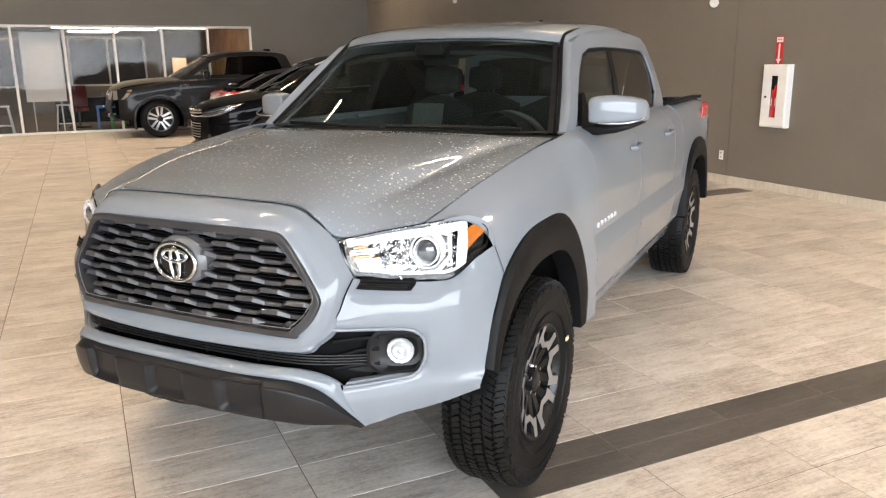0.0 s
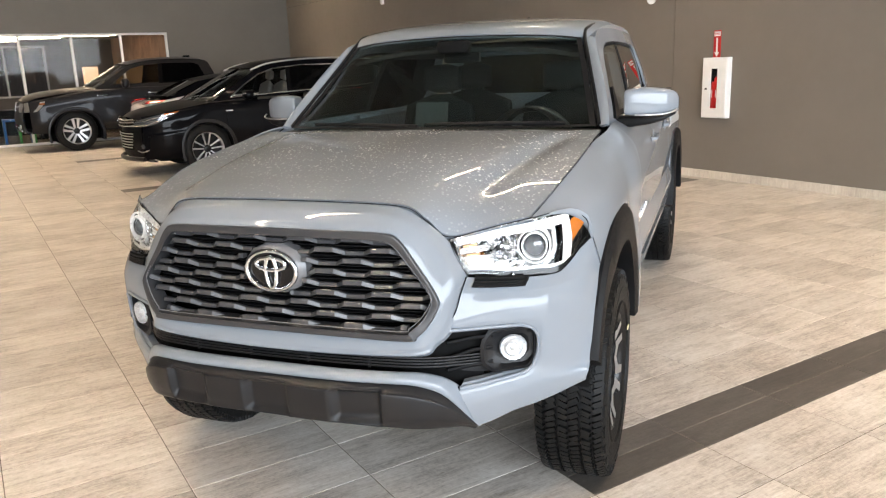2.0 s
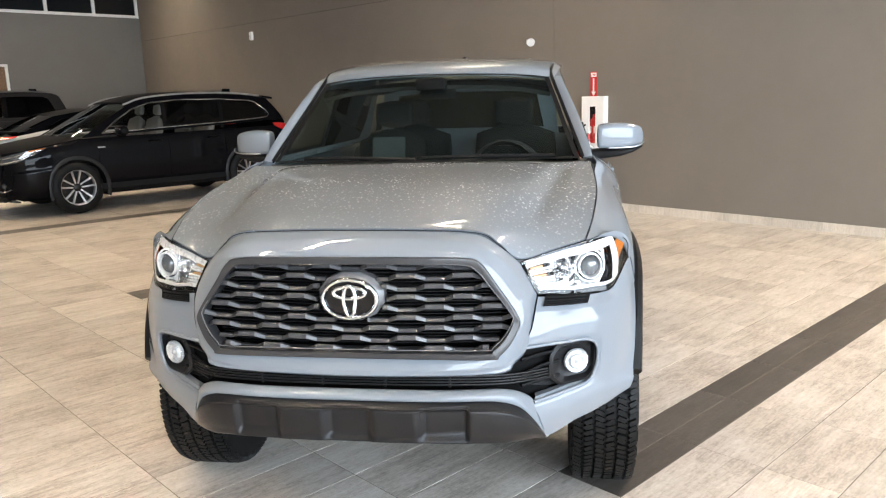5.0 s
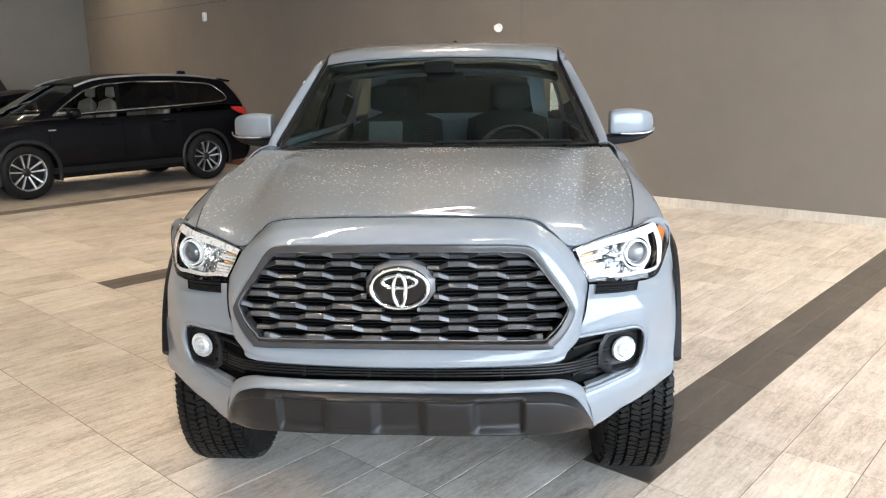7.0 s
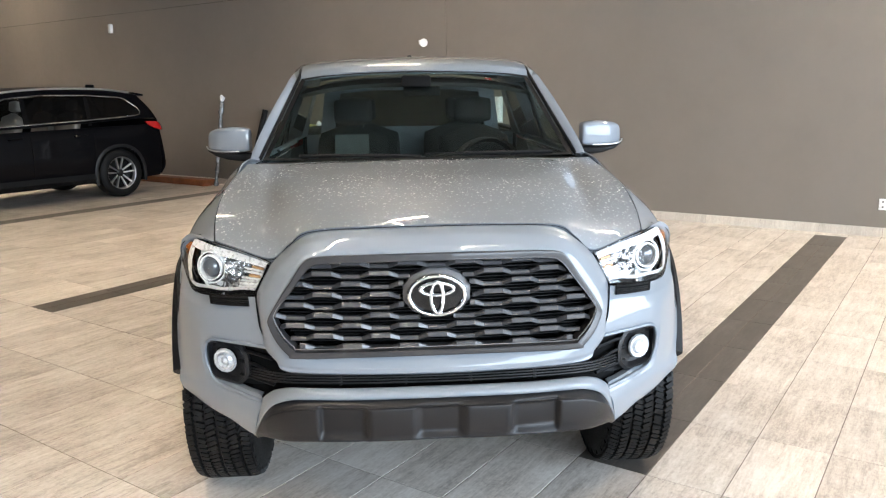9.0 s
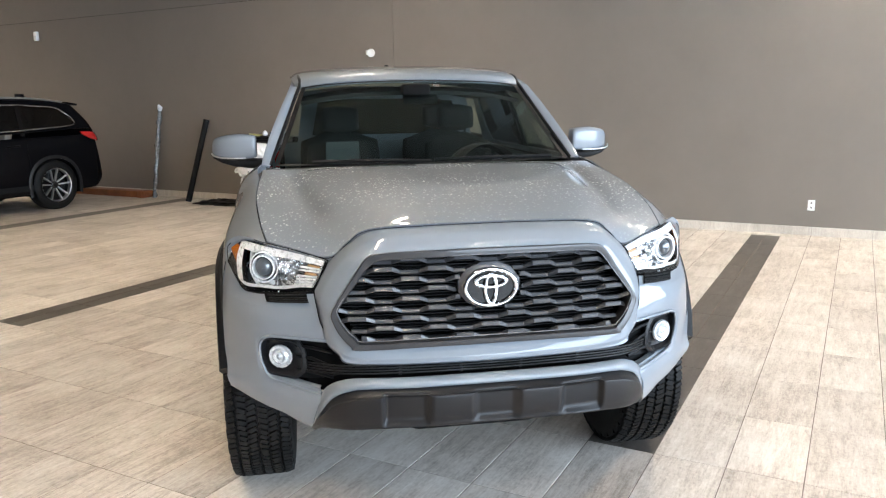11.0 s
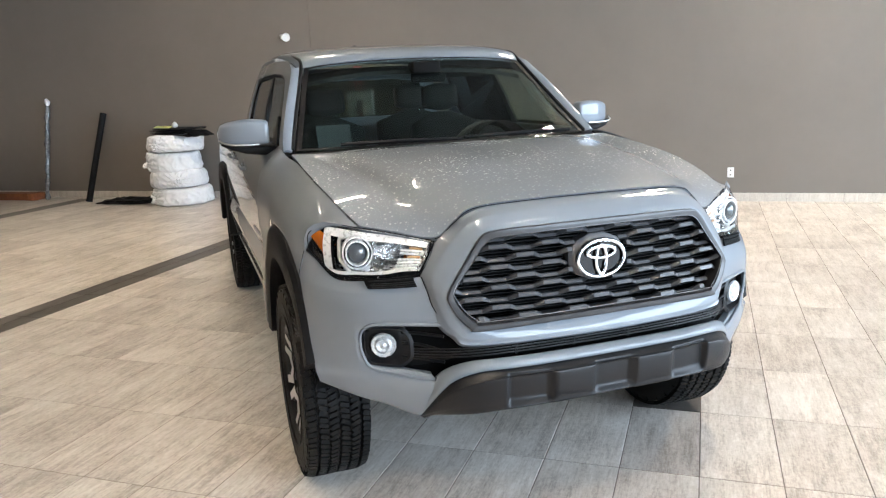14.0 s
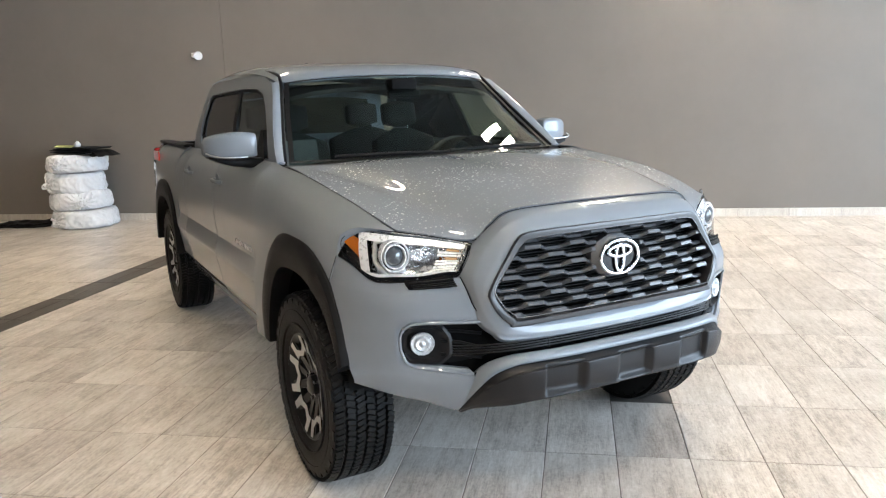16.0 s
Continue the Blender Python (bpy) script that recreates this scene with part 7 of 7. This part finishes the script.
for k, (dx, dy, H, foot, R, tilt, a0) in enumerate(LEVELS):
    o = thing("bagged_tyre", pose(7.18 + dx, 9.46 + dy, foot, tilt[0], tilt[1], 0), "tyre in a knotted white plastic bag, in a stack", "bagged tyre", "stack of bagged tyres")
    prof = cr([(0.001, 0.05), (R * 0.5, 0.02), (R * 0.86, 0.0), (R * 0.985, 0.04), (R * 1.01, H * 0.45), (R * 0.985, H * 0.8), (R * 0.88, H * 0.97), (R * 0.6, H * 0.97), (0.1, H * 0.9), (0.001, H * 0.88)], 56)
    g = Geo().lathe(prof, (0, 0, 0), (0, 0, 1), 150)
    out = []
    for x, y, z in g.v:
        r, a = math.hypot(x, y), math.atan2(y, x)
        d = (a - a0 + math.pi) % (2 * math.pi) - math.pi
        c, s = math.cos(a), math.sin(a)
        broad = noise.noise(Vector((c * 1.7 + k * 7, s * 1.7, z * 5)))
        # creases run out from the gathered knot
        ray = math.atan2(z - H * 0.35, d * R)
        near = math.exp(-((d * R) ** 2 + (z - H * 0.35) ** 2) / 0.05)
        pleat = near * (abs(math.sin(ray * 9 + 2 * broad)) - 0.5)
        ridge = 1 - abs(noise.noise(Vector((c * 5 + z * 6 + k, s * 5, z * 10 + a * 0.7)))) * 2.2
        fine = 1 - abs(noise.noise(Vector((c * 13 + k * 3, s * 13 + z * 9, z * 19)))) * 2.0
        f = 1 + (0.075 * broad + 0.07 * pleat + 0.045 * ridge ** 2 + 0.016 * fine - 0.035) * min(1, r / 0.25)
        zz = z + 0.012 * broad * min(1, z / 0.1) + 0.006 * fine
        if k == 0 and z < 0.12:
            f += 0.07 * (1 - z / 0.12) * max(0, noise.noise(Vector((c * 3.4 + 9, s * 3.4, 1.0))) + 0.25)
        out.append((x * f, y * f, max(0.0, zz)))
    g.v = out
    part("bag", g, BAG, o, "wrinkled white plastic bag", smooth=50)
    kn = Geo()
    for q in range(9):
        a = a0 + rn.uniform(-0.10, 0.10)
        p0 = np.array([math.cos(a) * R * 0.99, math.sin(a) * R * 0.99, H * 0.35 + rn.uniform(-0.03, 0.03)])
        d = np.array([math.cos(a), math.sin(a), rn.uniform(-0.8, 0.5)])
        kn.tube([p0, p0 + d * 0.022, p0 + d * 0.045 + [0, rn.uniform(-0.02, 0.02), rn.uniform(-0.03, 0.03)]], [0.026, 0.010, 0.020], 6)
    part("knot", kn, BAG, o, "gathered knot", smooth=60)
mats = thing("floor_mat", pose(7.16, 9.46, 0.972), "untidy pile of black rubber mats on the tyre stack", "rubber mat")
for k in range(5):
    n1, n2 = 22, 14
    y0, y1 = -0.40 + rn.uniform(-0.10, 0.06), 0.22 + rn.uniform(-0.08, 0.04)
    q = []
    for x in np.linspace(-0.26, 0.22, n2):
        row = []
        for y in np.linspace(y0, y1, n1):
            e = 1 + 0.12 * noise.noise(Vector((y * 6, k * 5, x * 3)))
            sag = -0.06 * max(0, (abs(y + 0.02) - 0.33) / 0.1) ** 1.5
            row.append((x * e + 0.02 * (k % 2), y + 0.03 * noise.noise(Vector((x * 9, k * 3, 4))), 0.014 + 0.021 * k + sag * (1 - 0.15 * k) + 0.018 * noise.noise(Vector((x * 6, y * 5, k * 4)))))
        q.append(row)
    part("mat", Geo().grid(q), PLASTIC, mats, smooth=60, solid=0.009, off=0)
o = thing("instruction_booklet", pose(7.02, 9.55, 1.098, 4, -6, 20), "yellow-green paper booklet lying on the mats", "booklet")
part("cover", Geo().box((0, 0, 0), (0.15, 0.21, 0.008), 0.002), plain("yellow_paper", (0.62, 0.60, 0.22), 0.6, vary=0.2, scale=20), o, smooth=0)
o = thing("plastic_wad", pose(7.06, 9.38, 1.085), "crumpled white plastic wad on the mats", "plastic wad")
g = Geo().lathe([(0.001, 0.0), (0.035, 0.005), (0.045, 0.035), (0.03, 0.065), (0.001, 0.08)], (0, 0, 0), (0, 0, 1), 20)
g.v = [tuple(Vector(p) * (1 + 0.3 * noise.noise(Vector(p) * 30))) for p in g.v]
part("wad", g, BAG, o, smooth=70)

# wrapped strip and black tube leaning on the wall, black sheet, timber
FILM = plain("clear_wrapping_film", (0.13, 0.135, 0.14), 0.14, vary=0.6, scale=22, grain=0.9, gscale=45, coat=1.0)
lw = thing("wrapped_trim_strip", pose(0, 0, 0), "long trim strip wrapped in clear plastic film leaning on the wall", "trim strip")
p = lin([(7.36, 12.20, 0.0), (7.60, 12.16, 1.50)], 40)
g = Geo().tube(p, [0.036 + 0.018 * noise.noise(Vector((k * 0.5, 0, 0))) for k in range(40)], 14)
g.v = [(x + 0.016 * noise.noise(Vector((x * 22, y * 22, z * 9))), y + 0.022 * noise.noise(Vector((x * 20 + 5, y * 20, z * 11))), max(0, z)) for x, y, z in g.v]
part("film", g, FILM, lw, "crumpled film", smooth=50)
part("strip", Geo().tube(lin([(7.36, 12.21, 0.0), (7.602, 12.17, 1.46)], 4), 0.018, 6), DASH, lw)
part("film_end", Geo().tube([(7.595, 12.16, 1.46), (7.60, 12.15, 1.51), (7.60, 12.18, 1.56)], [0.03, 0.045, 0.02], 8), BAG, lw, "gathered white end")
lt = thing("black_tube", pose(0, 0, 0), "long black tube leaning on the wall", "tube")
part("tube", Geo().tube(lin([(7.17, 11.19, 0.002), (7.59, 11.085, 1.30)], 6), 0.047, 18), PLASTIC, lt)
part("end_cap", Geo().tube(lin([(7.584, 11.087, 1.28), (7.592, 11.085, 1.305)], 2), 0.05, 18), PLASTIC, lt)
o = thing("black_sheet", pose(7.16, 10.42, 0.0, 0, 0, 6), "crumpled black rubber sheet lying on the floor", "rubber sheet")
for k in range(2):
    q = [[(x * (1 + 0.35 * noise.noise(Vector((y * 5, k * 3, 1)))) + 0.05 * k, y * (1 - 0.2 * k) - 0.05 * k, 0.012 + 0.03 * k + 0.07 * abs(noise.noise(Vector((x * 5, y * 4, 2 + k)))) * (1 - abs(x) / 0.3)) for y in np.linspace(-0.44, 0.42, 34)] for x in np.linspace(-0.22, 0.2, 16)]
    part("sheet", Geo().grid(q), PLASTIC, o, smooth=60, solid=0.01, off=0)
o = thing("timber_beam", pose(7.35, 13.33, 0), "reddish-brown wooden beam lying along the wall", "timber beam")
WOODM = plain("stained_wood", (0.22, 0.075, 0.03), 0.45, vary=0.35, scale=6, grain=0.3, gscale=90)
part("beam", Geo().box((0, 0, 0.055), (0.22, 2.0, 0.11), 0.008), WOODM, o, smooth=30)
part("end_piece", Geo().box((-0.01, -0.92, 0.058), (0.235, 0.09, 0.116), 0.006), WOODM, o, smooth=30)

# ---------- beyond the glazed front ----------
bd = thing("notice_board", pose(-0.45, NORTH + 0.30, 0), "plain white notice board behind the glass", "board")
part("board", Geo().box((0, 0, 1.56), (0.86, 0.03, 1.6), 0.006), WHITE, bd, smooth=30)
for s in (-0.3, 0.3):
    part("leg", Geo().tube([(s, 0.03, 0), (s, 0.03, 0.8)], 0.015, 8), ALU, bd)
for x in (-1.45, -0.12):
    o = thing("bar_stool", pose(x, NORTH + 0.55, 0), "white metal bar stool behind the glass", "stool", "white stools")
    part("seat", Geo().box((0, 0, 0.66), (0.32, 0.32, 0.03), 0.01), WHITE, o, smooth=30)
    for a in (-1, 1):
        for b in (-1, 1):
            part("leg", Geo().tube([(a * 0.20, b * 0.20, 0), (a * 0.13, b * 0.13, 0.65)], 0.018, 8), WHITE, o)
    part("footrest", Geo().box((0, -0.17, 0.22), (0.34, 0.02, 0.03), 0.004), WHITE, o, smooth=0)
for x, y, s, c, nm in ((0.92, 0.9, (0.62, 0.4, 0.60), (0.03, 0.16, 0.5), "blue"), (1.08, 0.5, (0.36, 0.28, 0.42), (0.05, 0.32, 0.08), "green"), (1.75, 0.6, (0.35, 0.3, 0.3), (0.5, 0.03, 0.03), "red")):
    o = thing("play_cube", pose(x, NORTH + y, 0), nm + " plastic children's play table behind the glass", "play table", "play tables")
    part("top", Geo().box((0, 0, s[2] - 0.03), (s[0], s[1], 0.05), 0.01), plain(nm + "_plastic", c, 0.35), o, smooth=30)
    for a in (-1, 1):
        part("side", Geo().box((a * (s[0] / 2 - 0.03), 0, (s[2] - 0.05) / 2), (0.05, s[1] * 0.9, s[2] - 0.055), 0.008), plain(nm + "_plastic", c, 0.35), o, smooth=30)
# desks and dark seating deeper in the room
for x, y, w in ((-3.2, 3.2, 1.8), (0.6, 2.6, 1.9), (3.2, 3.6, 1.5), (-6.0, 2.8, 1.8)):
    o = thing("office_desk", pose(x, NORTH + y, 0), "dark office desk deeper in the room", "desk", "office desks")
    part("desktop", Geo().box((0, 0, 0.74), (w, 0.8, 0.04), 0.006), DASH, o, smooth=30)
    for a in (-1, 1):
        part("side_panel", Geo().box((a * (w / 2 - 0.03), 0, 0.36), (0.04, 0.74, 0.72), 0.004), DASH, o, smooth=0)
    part("front_panel", Geo().box((0, -0.34, 0.42), (w - 0.1, 0.02, 0.6)), DASH, o, smooth=0)
for x, y, c in ((0.2, 2.0, DARKRED), (1.5, 2.2, DARKRED), (2.3, 2.9, DASH), (-3.8, 2.4, DASH), (-2.3, 2.2, DARKRED)):
    o = thing("office_chair", pose(x, NORTH + y, 0), "padded office chair deeper in the room", "chair", "office chairs")
    part("seat", Geo().box((0, 0, 0.48), (0.5, 0.5, 0.1), 0.04), c, o, smooth=40)
    part("backrest", Geo().box((0, -0.22, 0.82), (0.48, 0.09, 0.55), 0.04), c, o, smooth=40)
    part("stem", Geo().tube([(0, 0, 0.05), (0, 0, 0.45)], 0.03, 10), STEEL, o)
    part("base", Geo().lathe([(0.001, 0.05), (0.28, 0.03), (0.29, 0.0)], (0, 0, 0), (0, 0, 1), 10), DASH, o)
o = thing("floor_lamp", pose(2.75, NORTH + 1.2, 0), "pale orange box lamp glowing in the room beyond the glass", "lamp")
part("shade", Geo().box((0, 0, 1.55), (0.32, 0.32, 0.42), 0.01), glow("lamp_shade", (1.0, 0.55, 0.25), 1.5), o, smooth=30)
part("pole", Geo().tube([(0, 0, 0), (0, 0, 1.4)], 0.015, 8), DASH, o)
TUBE = glow("tube_glow", (1.0, 0.80, 0.58), 40.0)
tb = thing("tube_light", pose(-4.6, NORTH + 4.2, 2.78), "warm-white tube lamp hanging in the room beyond the glass", "lamp", "tube lamps beyond the glass")
part("lamp_body", Geo().box((0, 0, -0.08), (1.5, 0.05, 0.03), 0.006), ALU, tb, smooth=30)
part("tube", Geo().tube([(-0.72, 0, -0.125), (0.72, 0, -0.125)], 0.022, 12), TUBE, tb, "glowing tube", smooth=60)
for s in (-1, 1):
    part("rod", Geo().tube([(s * 0.6, 0, -0.07), (s * 0.6, 0, 0.0)], 0.006, 6), ALU, tb)
    part("tube_holder", Geo().box((s * 0.735, 0, -0.115), (0.03, 0.05, 0.06), 0.005), ALU, tb, smooth=30)
for x, y in ((-2.4, 4.9), (-1.2, 3.6), (0.5, 4.4), (1.9, 5.2), (3.2, 4.0), (-3.4, 6.6), (0.9, 7.0)):
    copy_thing(tb, pose(x, NORTH + y, 2.78))


# ---------- floor: tiles of 0.6 by 0.3 m with recessed joints, dark strips between the bays ----------
MX, MY, TX0, TY0 = 0.601, 0.301, 1.465, 2.32
floor = structure(block("floor", (WEST, SOUTH, -0.12), (BACK, NORTH, -0.002), GROUT), "beige stone-look tiled showroom floor with dark tile strips", "floor")


def tile_geo(sx, sy, c=0.0012):
    """A slab with a chamfered upper edge, its top at z = 0."""
    a, b = sx / 2, sy / 2
    v = [(-a, -b, -0.008), (a, -b, -0.008), (a, b, -0.008), (-a, b, -0.008), (-a, -b, -c), (a, -b, -c), (a, b, -c), (-a, b, -c), (-a + c, -b + c, 0), (a - c, -b + c, 0), (a - c, b - c, 0), (-a + c, b - c, 0)]
    f = [(8, 9, 10, 11)] + [(i, (i + 1) % 4, 4 + (i + 1) % 4, 4 + i) for i in range(4)] + [(4 + i, 4 + (i + 1) % 4, 8 + (i + 1) % 4, 8 + i) for i in range(4)]
    return Geo().add(v, f)


JOINT = 0.004
light = mesh_of(tile_geo(MX - JOINT, MY - JOINT), "tile", TILE, 0)
dark = mesh_of(tile_geo(MX - JOINT, MY / 2 - JOINT), "dark_tile", DARK_TILE, 0)
rest, darkrest = Geo(), Geo()
count = 0
for j in range(-30, 64):
    yc = TY0 + (j + 0.5) * MY
    if yc - MY / 2 < SOUTH - 0.01 or yc + MY / 2 > NORTH + 0.31:
        continue
    strip = j % 15 == 0 and j >= 0
    for i in range(-19, 11):
        xc = TX0 + (i + 0.5) * MX
        sx = MX - JOINT
        x0, x1 = xc - sx / 2, min(xc + sx / 2, BACK - 0.006)
        y0, y1 = max(yc - MY / 2 + JOINT / 2, SOUTH), min(yc + MY / 2 - JOINT / 2, NORTH - 0.01)
        if x1 - x0 < 0.02 or y1 - y0 < 0.02 or x0 < WEST:
            continue
        near = -1.6 < xc < 3.8 and 0.6 < yc < 6.0 and x1 - x0 > 0.59
        if strip and 0 <= i <= 9:
            for h in (-0.25, 0.25):
                if j == 0:
                    o = new("dark_tile", dark)
                    o.parent, o.location = floor, (xc, yc + h * MY, 0)
                else:
                    t = tile_geo(x1 - x0, MY / 2 - JOINT)
                    darkrest.add([(p[0] + (x0 + x1) / 2, p[1] + yc + h * MY, p[2]) for p in t.v], t.f)
        elif near and count < 290:
            o = new("tile", light)
            o.parent, o.location = floor, (xc, yc, 0)
            count += 1
        else:
            t = tile_geo(x1 - x0, y1 - y0)
            rest.add([(p[0] + (x0 + x1) / 2, p[1] + (y0 + y1) / 2, p[2]) for p in t.v], t.f)
tagged(part("tiles", rest, TILE, floor, smooth=0), kind="stuff")
tagged(part("strip_tiles", darkrest, DARK_TILE, floor, smooth=0), kind="stuff")
# tiled skirting at the foot of the back wall
skirt = structure(new("baseboard"), "low beige tile skirting along the back wall", "baseboard")
sk = mesh_of(Geo().box((-0.006, 0, 0.05), (0.012, MX - 0.003, 0.1), 0.0015), "skirting_tile", SKIRT, 0)
y = SOUTH + MX / 2
while y < NORTH - 0.3:
    o = new("skirting_tile", sk)
    o.parent, o.location = skirt, (BACK, y, 0)
    y += MX
